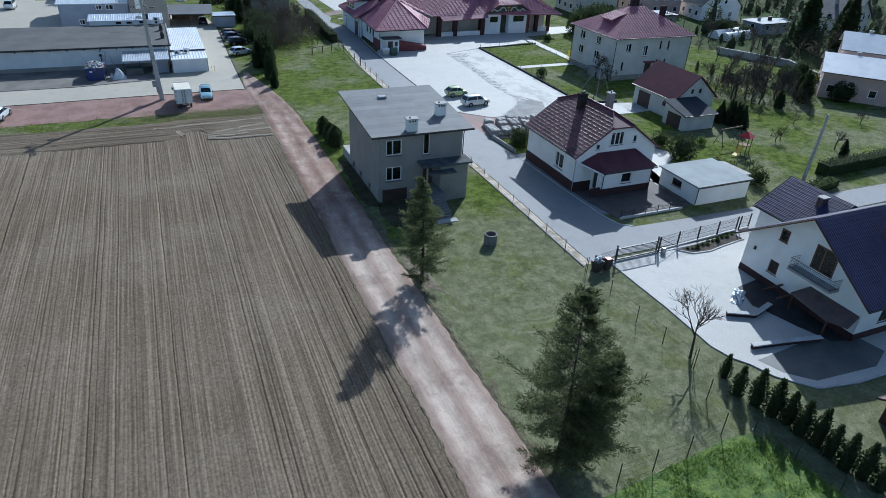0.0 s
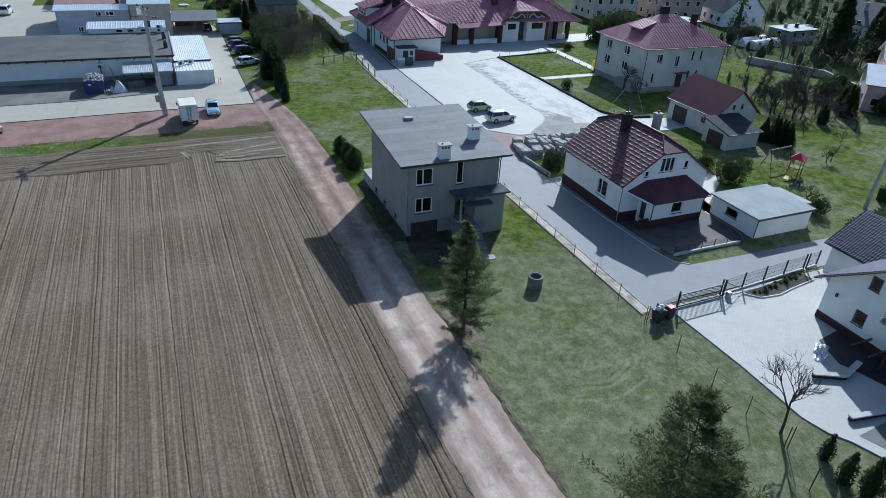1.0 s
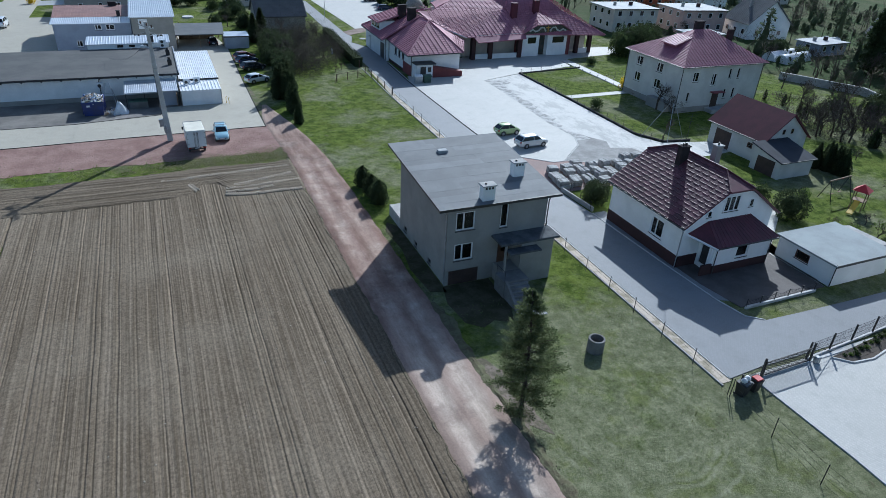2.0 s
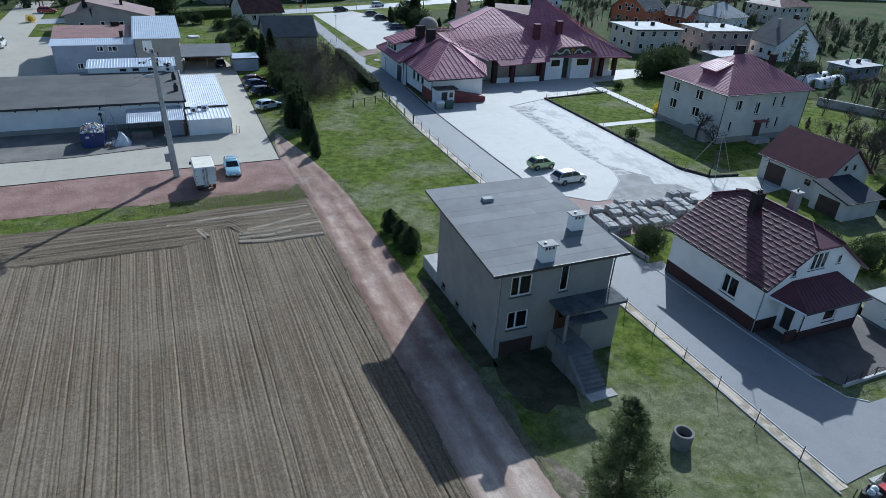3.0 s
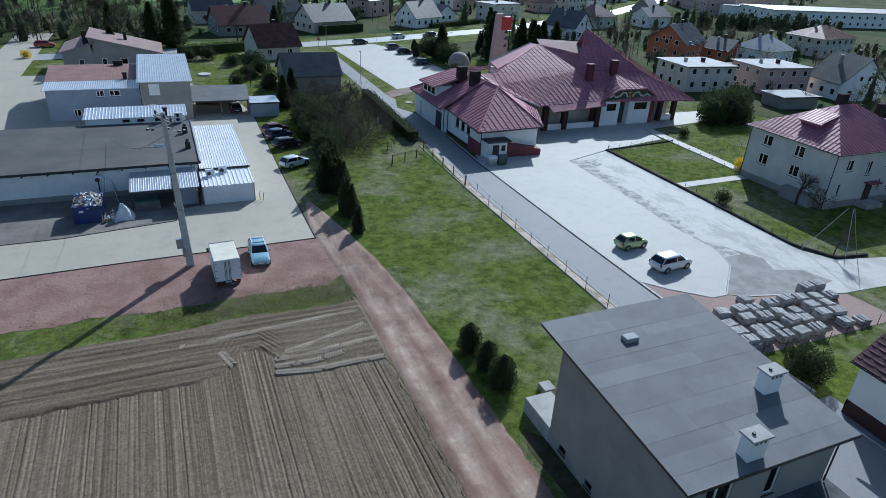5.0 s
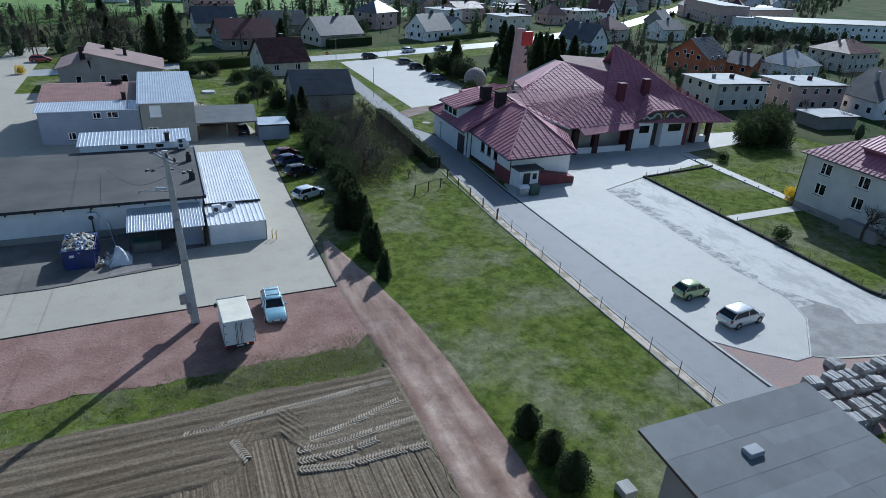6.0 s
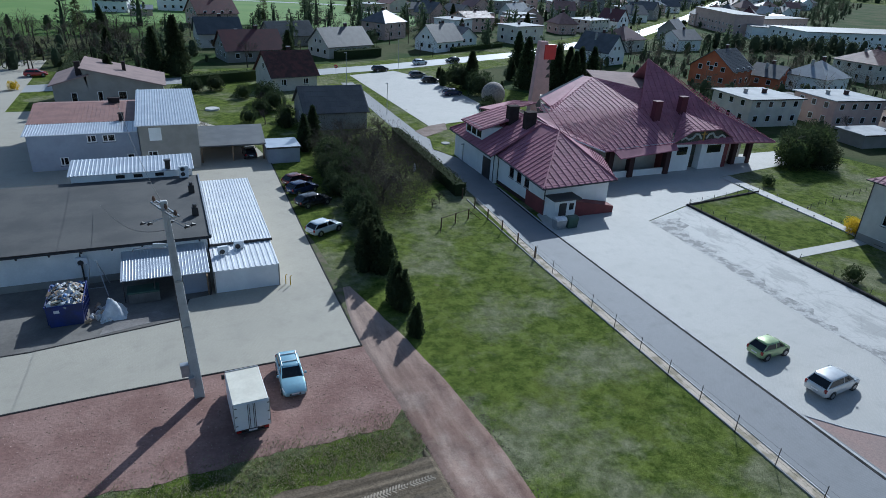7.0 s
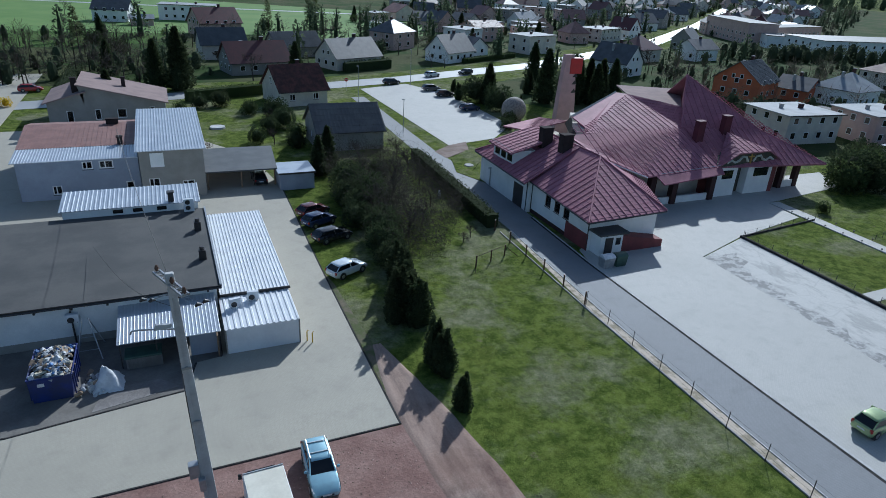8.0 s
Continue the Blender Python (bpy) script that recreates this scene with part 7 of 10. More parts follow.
def carport():
    top = thing("carport", 7.4, 155, 0, 0, "open carport with a dark sheet roof", "carport")
    part("roof", Shape().slab([(-4.7, -4.7, 2.5), (4.3, -4.7, 2.45), (5.0, 4.6, 2.9), (-4.2, 4.6, 2.95)], 0.18), MAT["slate"], top)
    for x in (-4.4, -0.3, 3.9):
        for y in (-4.4, 4.2):
            part("post", Shape().box(x, x + 0.16, y, y + 0.16, 0, 2.5), MAT["wood"], top)
    part("firewood", Shape().bevel_box(-3.8, 3.0, 3.0, 3.9, 0, 1.5, 0.1), MAT["wood"], top)


carport()
house("small_tin_shed", 13.9, 150.6, 4.4, 4.6, 2.15, "flat", 0, "blue_grey", "sheet_zinc", over=0.2, label="small blue-grey shed with a zinc roof", category="shed")


def brown_roof_house():
    """Two offset halves under gentle slopes, the higher one falling to the east."""
    top = thing("brown_roof_house", -9.8, 192, 0, 0, "grey house with two offset brownish roof slopes")
    tagged(top, "", "house")
    sh = Shape()
    wall_panel(sh, (-8.6, -5.4), (-3.2, -5.4), 0, 3.9, [(2.6, 3.6, 0.9, 2.9)])
    wall_panel(sh, (-3.2, -5.4), (8.9, -5.4), 0, 3.6, [(1.3, 2.2, 1.3, 3.0), (4.6, 6.0, 1.5, 3.0), (9.6, 10.4, 2.4, 3.2)])
    sh.face((-8.6, -5.4, 3.9), (-3.2, -5.4, 3.9), (-3.2, -5.4, 5.8), (-8.6, -5.4, 4.2))
    sh.face((-3.2, -5.4, 3.6), (8.9, -5.4, 3.6), (8.9, -5.4, 3.9), (-3.9, -5.4, 6.9))
    wall_panel(sh, (8.9, -5.4), (8.9, 6.4), 0, 3.8, [])
    wall_panel(sh, (8.9, 6.4), (-8.6, 6.4), 0, 3.8, [])
    wall_panel(sh, (-8.6, 6.4), (-8.6, -5.4), 0, 4.1, [])
    part("wall", sh, MAT["render_grey"], top)
    # Black filling behind the panes, interior gloom put into its colour.
    part("inner_wall", Shape().box(-8.2, 8.5, -5.0, 6.0, 0.02, 3.4), MAT["room_dark"], top)
    m = Matrix.Translation((0, -5.4, 0))
    for u, z, w, h in ((-5.5, 1.9, 1.0, 2.0), (-1.45, 2.15, 0.9, 1.7), (2.1, 2.25, 1.4, 1.5), (6.8, 2.8, 0.8, 0.8)):
        window(top, m, u, z, w, h, 0.07, "frame_white", 1, False)
    for q in ([(-4.1, -6.0, 7.2), (9.4, -6.0, 3.95), (9.4, 7.0, 3.95), (-4.1, 7.0, 7.2)], [(-9.2, -6.0, 4.25), (-2.7, -6.0, 6.1), (-3.9, 7.0, 6.1), (-9.2, 7.0, 4.25)]):
        part("roof", Shape().slab(q, 0.2), MAT["beige_roof"], top)
    chimney(top, -4.4, -4.0, 5.0, 7.9, 0.9, 0.7, "soot", "soot")
    chimney(top, 2.6, 0.5, 4.5, 7.1, 0.6, 0.6, "soot", "soot")


brown_roof_house()
house("slate_roof_house", 25.6, 169.5, 10.6, 9.6, 3.1, "gable", 3.3, "render_grey", "slate", axis="x", over=0.4, windows=[("W", 0, 1.8, 1.0, 1.2)], label="grey cottage under a dark slate roof", profile="seam")
house("mossy_roof_house", 24.0, 203, 10, 10, 3.2, "gable", 4.2, "render_cream", "tile_mossy", axis="x", rz=12, over=0.5, windows=[("S", -2.5, 1.8, 1.2, 1.3), ("S", 2.5, 1.8, 1.2, 1.3), ("W", 0, 4.6, 1.2, 1.3)], chimneys=[(1, 0.6, 8.2)], label="old cottage with a patchy dark red roof", profile="seam")

# ---- vehicles ----
def paint(name, c, rough=0.25, metal=0.3):
    m, tree, s = nodes_of(name)
    where = tree.nodes.new("ShaderNodeTexCoord").outputs["Object"]
    dust = noise_tex(tree, where, 2.5, 4.0)
    tree.links.new(mix(tree, ramp(tree, dust, 0.35, 0.8), c, tuple(v * 0.8 + 0.03 for v in c)), s.inputs["Base Color"])
    s.inputs["Roughness"].default_value, s.inputs["Metallic"].default_value = rough, metal
    s.inputs["Coat Weight"].default_value, s.inputs["Coat Roughness"].default_value = 0.5, 0.05
    return m


MAT["rubber"] = surface("tyre rubber", (0.02, 0.02, 0.02), (0.03, 0.03, 0.03), 2, 12, 0.85, 0.2, 0.1)
MAT["rim"] = surface("alloy rims", (0.4, 0.4, 0.41), (0.3, 0.3, 0.31), 2, 12, 0.3, 0.1, 0, metal=0.8)
MAT["lamp_clear"] = surface("clear headlamp", (0.7, 0.7, 0.72), (0.6, 0.6, 0.62), 2, 9, 0.15, 0.05, 0)
MAT["lamp_red"] = surface("red tail lamp", (0.30, 0.01, 0.01), (0.22, 0.01, 0.01), 2, 9, 0.2, 0.05, 0)
MAT["plastic_black"] = surface("black plastic", (0.02, 0.02, 0.022), (0.03, 0.03, 0.03), 2, 12, 0.6, 0.2, 0.1)
PAINT = {n: paint(n + " car paint", c) for n, c in (("white", (0.78, 0.79, 0.80)), ("pearl", (0.62, 0.63, 0.63)), ("green", (0.36, 0.46, 0.22)), ("ice_blue", (0.32, 0.52, 0.60)), ("silver", (0.68, 0.73, 0.75)), ("black", (0.02, 0.02, 0.024)), ("navy", (0.025, 0.04, 0.10)), ("maroon", (0.12, 0.02, 0.02)), ("red", (0.4, 0.02, 0.02)), ("grey", (0.12, 0.12, 0.13)))}


def wheel(parent, x, y, r, w=0.2):
    s = 1 if y > 0 else -1
    t = part("wheel", Shape().tube([(x, y - s * w / 2, r), (x, y - s * w * 0.3, r), (x, y + s * w * 0.3, r), (x, y + s * w / 2, r)], [r * 0.93, r, r, r * 0.92], 16), MAT["rubber"], parent)
    part("rim", Shape().tube([(x, y + s * w * 0.48, r), (x, y + s * w * 0.53, r)], r * 0.62, 10), MAT["rim"], t)


def car(name, x, y, rz, color, length=4.3, width=1.78, high=1.5, label="", hood=1.2, rear=0.12, rails=False, boot=0.0):
    """A passenger car facing local +x. hood: length of the bonnet; boot: length of a saloon's boot."""
    top = thing(name, x, y, 0.06, rz, label, "car")
    L, W = length / 2, width / 2
    belt = high * 0.655
    st = [(-L, 0.84, 0.42, belt * 0.86), (-L + 0.1, 0.93, 0.30, belt * 0.97), (-L + 0.45, 0.985, 0.22, belt), (-L * 0.3, 1.0, 0.2, belt), (L - hood, 0.99, 0.2, belt * 0.99), (L - hood * 0.45, 0.97, 0.22, belt * 0.90), (L - 0.18, 0.92, 0.26, belt * 0.76), (L, 0.80, 0.34, belt * 0.62)]
    rings = []
    for sx, k, zb, zt in st:
        w = W * k
        half = [(w * 0.88, zb), (w, zb + 0.12), (w, zb + (zt - zb) * 0.72), (w * 0.93, zt - 0.03), (w * 0.8, zt)]
        rings.append([(sx, a, z) for a, z in half] + [(sx, -a, z) for a, z in reversed(half)])
    body = Shape().loft(rings)
    body.smooth = "soft"
    b = part("body", body, color, top)
    x0, x1 = -L + rear + boot, L - hood + 0.12
    r0, r1 = x0 + 0.58 + boot * 0.3, x1 - 0.78
    lo = [(x0, W * 0.86), (x1, W * 0.86), (x1, -W * 0.86), (x0, -W * 0.86)]
    hi = [(r0, W * 0.70), (r1, W * 0.70), (r1, -W * 0.70), (r0, -W * 0.70)]
    part("window_glass", Shape().loft([[(a, c, belt - 0.03) for a, c in lo], [(a, c, high - 0.05) for a, c in hi]]), MAT["car_glass"], top)
    roof = Shape()
    roof.smooth = "soft"
    cut = lambda a, b, w, z: [(a, w * 0.8, z), (a + 0.16, w, z), (b - 0.2, w, z), (b, w * 0.8, z), (b, -w * 0.8, z), (b - 0.2, -w, z), (a + 0.16, -w, z), (a, -w * 0.8, z)]
    roof.loft([cut(r0 - 0.2, r1 + 0.14, W * 0.76, high - 0.11), cut(r0 - 0.14, r1 + 0.06, W * 0.73, high - 0.045), cut(r0, r1 - 0.12, W * 0.62, high)])
    part("roof_panel", roof, color, top)
    for s in (-1, 1):
        for a, c in (((x0, W * 0.865), (r0, W * 0.705)), ((x1, W * 0.865), (r1, W * 0.705)), ((-0.1, W * 0.87), (-0.15, W * 0.71))):
            part("pillar", Shape().tube([(a[0], s * a[1], belt - 0.02), (c[0], s * c[1], high - 0.07)], 0.045, 4), color, top)
        part("headlight", Shape().loft([[(L - 0.30, s * W * 0.62, belt * 0.62), (L - 0.08, s * W * 0.58, belt * 0.56), (L - 0.08, s * W * 0.86, belt * 0.56), (L - 0.42, s * W * 0.94, belt * 0.66)], [(L - 0.36, s * W * 0.62, belt * 0.80), (L - 0.15, s * W * 0.58, belt * 0.72), (L - 0.15, s * W * 0.88, belt * 0.72), (L - 0.48, s * W * 0.95, belt * 0.80)]]), MAT["lamp_clear"], top)
        part("tail_light", Shape().box(-L + 0.0, -L + 0.12, s * W * 0.82 - 0.09, s * W * 0.82 + 0.09, belt * 0.68, belt * 0.95), MAT["lamp_red"], top)
        part("mirror", Shape().bevel_box(x1 - 0.32, x1 - 0.2, s * (W + 0.09) - 0.09, s * (W + 0.09) + 0.09, belt, belt + 0.14, 0.03), color, top)
        for wx in (-L * 0.58, L * 0.62):
            wheel(top, wx, s * (W - 0.08), 0.32)
            part("wheel_arch", Shape().tube([(wx, s * (W - 0.20), 0.34), (wx, s * (W + 0.008), 0.34)], 0.39, 14), MAT["plastic_black"], top)
        if rails:
            part("roof_rail", Shape().tube([(r0, s * W * 0.66, high + 0.04), (r1, s * W * 0.66, high + 0.03)], 0.025, 5), MAT["zinc_post"], top)
    if rails:
        for rx in (r0 + 0.35, r1 - 0.4):
            part("roof_bar", Shape().box(rx - 0.03, rx + 0.03, -W * 0.66, W * 0.66, high + 0.02, high + 0.06), MAT["zinc_post"], top)
    part("grille", Shape().box(L - 0.06, L + 0.012, -W * 0.45, W * 0.45, 0.38, 0.52), MAT["plastic_black"], top)
    for e in (-1, 1):
        part("number_plate", Shape().box(e * (L + 0.012) - 0.01, e * (L + 0.012) + 0.01, -0.26, 0.26, 0.44 if e > 0 else 0.6, 0.55 if e > 0 else 0.71), MAT["plastic_white"], top)
    return top


car("parked_car", 43.2, 83.9, 5, PAINT["pearl"], 4.45, 1.85, 1.62, "pearl white sport utility car parked on pale paving")
car("parked_car", 42.3, 89.0, 3, PAINT["green"], 3.55, 1.6, 1.52, "small light green hatchback parked on pale paving", 0.9)
car("parked_car", 5.35, 97.65, -92, PAINT["ice_blue"], 4.35, 1.72, 1.5, "ice blue estate car with roof rails on red gravel", 1.38, 0.08, True)
car("parked_car", 13.7, 122.9, 26, PAINT["silver"], 4.1, 1.74, 1.46, "pale silver hatchback parked on the grass verge")
car("parked_car", 14.3, 131.2, 19, PAINT["black"], 4.4, 1.78, 1.46, "black hatchback parked on the verge")
car("parked_car", 13.9, 135.8, 26, PAINT["navy"], 4.1, 1.74, 1.5, "dark blue hatchback parked on the verge")
car("parked_car", 13.9, 138.9, 26, PAINT["maroon"], 4.0, 1.74, 1.5, "dark red hatchback parked on the verge")
car("parked_car", 9.6, 152.5, 90, PAINT["black"], 4.3, 1.76, 1.46, "black car under the carport")
car("parked_car", -20.5, 94.6, 80, PAINT["silver"], 4.2, 1.75, 1.46, "pale silver car on red gravel")
car("parked_car", 57.5, 188.5, 8, PAINT["navy"], 4.4, 1.78, 1.46, "dark blue car on the upper car park")
car("parked_car", 58.0, 203, -4, PAINT["black"], 4.4, 1.78, 1.5, "black car on the upper car park")
car("parked_car", 57.4, 210, 0, PAINT["grey"], 4.4, 1.78, 1.5, "dark grey car on the upper car park")
car("parked_car", 50.5, 218.9, 16, PAINT["black"], 4.4, 1.78, 1.5, "dark car on the main road")
car("parked_car", 65.0, 228.3, 20, PAINT["white"], 4.4, 1.78, 1.5, "white car on the main road")
car("parked_car", 76, 231, 200, PAINT["black"], 4.4, 1.78, 1.5, "black car on the main road")
car("parked_car", -25.5, 219, 5, PAINT["red"], 4.4, 1.78, 1.5, "red car at the roadside")
car("parked_van", -29.5, 176, 88, PAINT["white"], 4.8, 1.9, 1.95, "white van on the side road", 0.8)


def truck():
    top = thing("box_truck", 2.05, 94.55, 0.02, 92, "small white box truck with closed rear doors on gravel", "truck")
    bx0, bx1, w, z0, z1 = -1.85, 1.75, 1.08, 0.75, 2.75
    body = part("box_body", Shape().bevel_box(bx0, bx1, -w, w, z0, z1, 0.04), MAT["sheet_white"], top)
    part("box_roof", Shape().bevel_box(bx0 + 0.02, bx1 - 0.02, -w + 0.03, w - 0.03, z1 - 0.02, z1 + 0.02, 0.015), surface("weathered cream roof skin", (0.70, 0.66, 0.55), (0.60, 0.56, 0.46), 0.8, 6, 0.6, 0.1, 0.1), body, "yellowed cream roof skin")
    part("marker_rail", Shape().box(bx1 - 0.06, bx1, -w + 0.02, w - 0.02, z1 + 0.02, z1 + 0.07), MAT["zinc_post"], body)
    for s in (-1, 1):
        d = part("rear_door", Shape().box(bx0 - 0.03, bx0 - 0.004, s * 0.53 - 0.5, s * 0.53 + 0.5, z0 + 0.06, z1 - 0.08), MAT["sheet_white"], top)
        for k in (0.12, 0.22):
            part("lock_bar", Shape().tube([(bx0 - 0.05, s * k, z0 + 0.05), (bx0 - 0.05, s * k, z1 - 0.1)], 0.018, 5), MAT["iron"], d)
        for z in (1.1, 1.8, 2.45):
            part("hinge", Shape().box(bx0 - 0.045, bx0 - 0.03, s * 0.98 - 0.12, s * 0.98 + 0.02, z, z + 0.06), MAT["gutter"], d)
        part("tail_light", Shape().box(bx0 - 0.02, bx0 + 0.05, s * 0.85 - 0.14, s * 0.85 + 0.14, 0.55, 0.68), MAT["lamp_red"], top)
        part("box_edge", Shape().box(bx0 - 0.02, bx0, s * w - 0.05, s * w + 0.01, z0, z1), MAT["zinc_post"], body)
        for x in (-1.1, 2.55):
            wheel(top, x, s * 0.85, 0.34, 0.24)
        part("mirror", Shape().bevel_box(2.75, 2.85, s * 1.12 - 0.1, s * 1.12 + 0.1, 1.5, 1.85, 0.03), MAT["plastic_black"], top)
    part("chassis", Shape().box(bx0, 3.0, -0.45, 0.45, 0.4, 0.72), MAT["plastic_black"], top)
    part("rear_bar", Shape().box(bx0 - 0.03, bx0 + 0.06, -0.95, 0.95, 0.45, 0.56), MAT["plastic_black"], top)
    part("number_plate", Shape().box(bx0 - 0.045, bx0 - 0.03, -0.26, 0.26, 0.58, 0.70), MAT["plastic_white"], top)
    cab = part("cab", Shape().loft([[(1.8, -0.95, 0.45), (3.55, -0.92, 0.45), (3.55, 0.92, 0.45), (1.8, 0.95, 0.45)], [(1.8, -0.95, 1.25), (3.5, -0.92, 1.15), (3.5, 0.92, 1.15), (1.8, 0.95, 1.25)], [(1.82, -0.85, 2.0), (2.55, -0.82, 2.05), (2.55, 0.82, 2.05), (1.82, 0.85, 2.0)]]), PAINT["white"], top)
    part("windscreen", Shape().loft([[(2.62, -0.76, 2.0), (3.42, -0.8, 1.22), (3.42, 0.8, 1.22), (2.62, 0.76, 2.0)], [(2.68, -0.76, 2.02), (3.47, -0.8, 1.25), (3.47, 0.8, 1.25), (2.68, 0.76, 2.02)]]), MAT["car_glass"], cab)


truck()

# ---- plants ----
def leaf(sh, p, d, size, wide, rng):
    """One small leaf or spray at p, pointing along d."""
    s = d.cross(Vector((rng.gauss(0, 1), rng.gauss(0, 1), rng.gauss(0, 1)))).normalized() * (size * wide / 2)
    q = p + d * size
    sh.face(p - s * 0.4, p + d * size * 0.5 - s, q, p + d * size * 0.5 + s)


def rand_dir(rng, up=0.0):
    d = Vector((rng.gauss(0, 1), rng.gauss(0, 1), rng.gauss(0, 1) + up))
    return d.normalized()


def conifer(name, h, r, first, seed, whorls=26, sprays=46, label="", size=0.42, trunks=1):
    """A loose conifer: trunk, drooping branches and needle sprays along them."""
    rng = random.Random(seed)
    top = thing(name, 0, 0, 0, 0, label, "tree")
    wood, green = Shape(), Shape()
    for k in range(trunks):
        off = Vector((0.95, -0.3, 0)) * k
        hk = h * (1 - 0.34 * k)
        lean = Vector((rng.uniform(-0.4, 0.4), rng.uniform(-0.4, 0.4), 0)) + off * 0.9
        axis = lambda t: off + lean * t * t + Vector((0.06 * math.sin(5 * t), 0.06 * math.cos(4 * t), t * hk))
        wood.tube([axis(i / 8) for i in range(9)], [max(0.02, (0.17 if trunks == 1 else 0.11) * h / 10 * (1 - 0.95 * i / 8)) for i in range(9)], 7)
        for w in range(whorls):
            t = first + (1 - first) * (w / whorls) ** 0.9
            reach = r * (0.62 if k else 1.0) * (1 - (t - first) / (1 - first)) ** 0.86 * rng.uniform(0.75, 1.2) + 0.2
            if t < first + 0.16:
                reach *= 0.62
            for b in range(rng.choice((4, 5, 6))):
                ang = rng.uniform(0, 2 * math.pi)
                d = Vector((math.cos(ang), math.sin(ang), rng.uniform(-0.10, 0.32)))
                ln = reach * rng.uniform(0.5, 1.15)
                p0 = axis(t + rng.uniform(-0.012, 0.012))
                pts = [p0 + d * (ln * i / 4) + Vector((0, 0, -0.14 * ln * (i / 4) + 0.26 * ln * (i / 4) ** 2)) for i in range(5)]
                wood.tube(pts, [0.035, 0.026, 0.02, 0.013, 0.006], 3)
                across = d.cross(Vector((0, 0, 1))).normalized()
                n = max(3, int(sprays * 0.105 * (0.35 + ln / r * 0.65)))
                for i in range(n):
                    u = 0.15 + 0.85 * (i + rng.random()) / n
                    q = pts[min(3, int(u * 4))].lerp(pts[min(4, int(u * 4) + 1)], u * 4 % 1)
                    for s in (-1, 1):
                        way = (d * rng.uniform(0.4, 1.0) + across * s * rng.uniform(0.3, 1.0) + Vector((0, 0, rng.uniform(-0.15, 0.55)))).normalized()
                        twig = (0.28 + 0.5 * (1 - u)) * min(1.0, ln) * rng.uniform(0.6, 1.2)
                        for j in range(4):
                            leaf(green, q + way * twig * (j + rng.random()) / 4, (way + rand_dir(rng, 0.25) * 0.75).normalized(), size * rng.uniform(0.6, 1.2), 0.25, rng)
    part("trunk", wood, MAT["bark"], top)
    part("crown", green, MAT["needles"], top)
    return top


def column_shrub(name, h, r, seed, leaves=1500, label="", foliage_name="thuja", point=1.0, size=0.22, category="shrub", cone=False, leaders=1):
    """A dense upright evergreen: uneven shells of small sprays round dark cores, one for each leader."""
    rng = random.Random(seed)
    top = thing(name, 0, 0, 0, 0, label, category)
    shape = lambda t: (math.sin(math.pi * min(1, t * 0.75 + 0.22)) ** 0.7) * (1 - t ** (2.6 * point)) + 0.02
    if cone:
        shape = lambda t: min(1, 0.55 + 5 * t) * (1 - t) ** 0.85 * (1 + 0.16 * math.sin(46 * t)) + 0.015
    core, green = Shape(), Shape()
    for k in range(leaders):
        hk, rk = h * (1 if k == 0 else rng.uniform(0.66, 0.93)), r * (1 if leaders == 1 else rng.uniform(0.58, 0.78))
        turn = rng.uniform(0, 6.3)
        ox, oy = ((0, 0) if k == 0 else (0.55 * r * math.cos(turn), 0.55 * r * math.sin(turn)))
        ph = [rng.uniform(0, 6.3) for _ in range(4)]
        bulge = lambda a, t: 1 + 0.13 * math.sin(3 * a + ph[0] + 4 * t) + 0.10 * math.sin(5 * a + ph[1] - 7 * t) + 0.10 * math.sin(11 * t + ph[2])
        core.loft([[(ox + 0.78 * rk * shape(t) * bulge(a, t) * math.cos(a), oy + 0.78 * rk * shape(t) * bulge(a, t) * math.sin(a), hk * t * 0.96) for a in [2 * math.pi * j / 12 for j in range(12)]] for t in [i / 10 for i in range(11)]])
        for _ in range(leaves // leaders + 200 * (leaders > 1)):
            t, a = rng.random() ** 0.85, rng.uniform(0, 2 * math.pi)
            q = rk * shape(t) * bulge(a, t) * rng.uniform(0.74, 1.12)
            p = Vector((ox + q * math.cos(a), oy + q * math.sin(a), hk * t + rng.uniform(-0.05, 0.05)))
            d = Vector((math.cos(a), math.sin(a), rng.uniform(0.1, 1.5)))
            leaf(green, p, (d.normalized() + rand_dir(rng) * 0.5).normalized(), size * rng.uniform(0.5, 1.45), 0.5, rng)
    part("stem", core, MAT["thuja"], top)
    part("foliage", green, MAT[foliage_name], top)
    return top


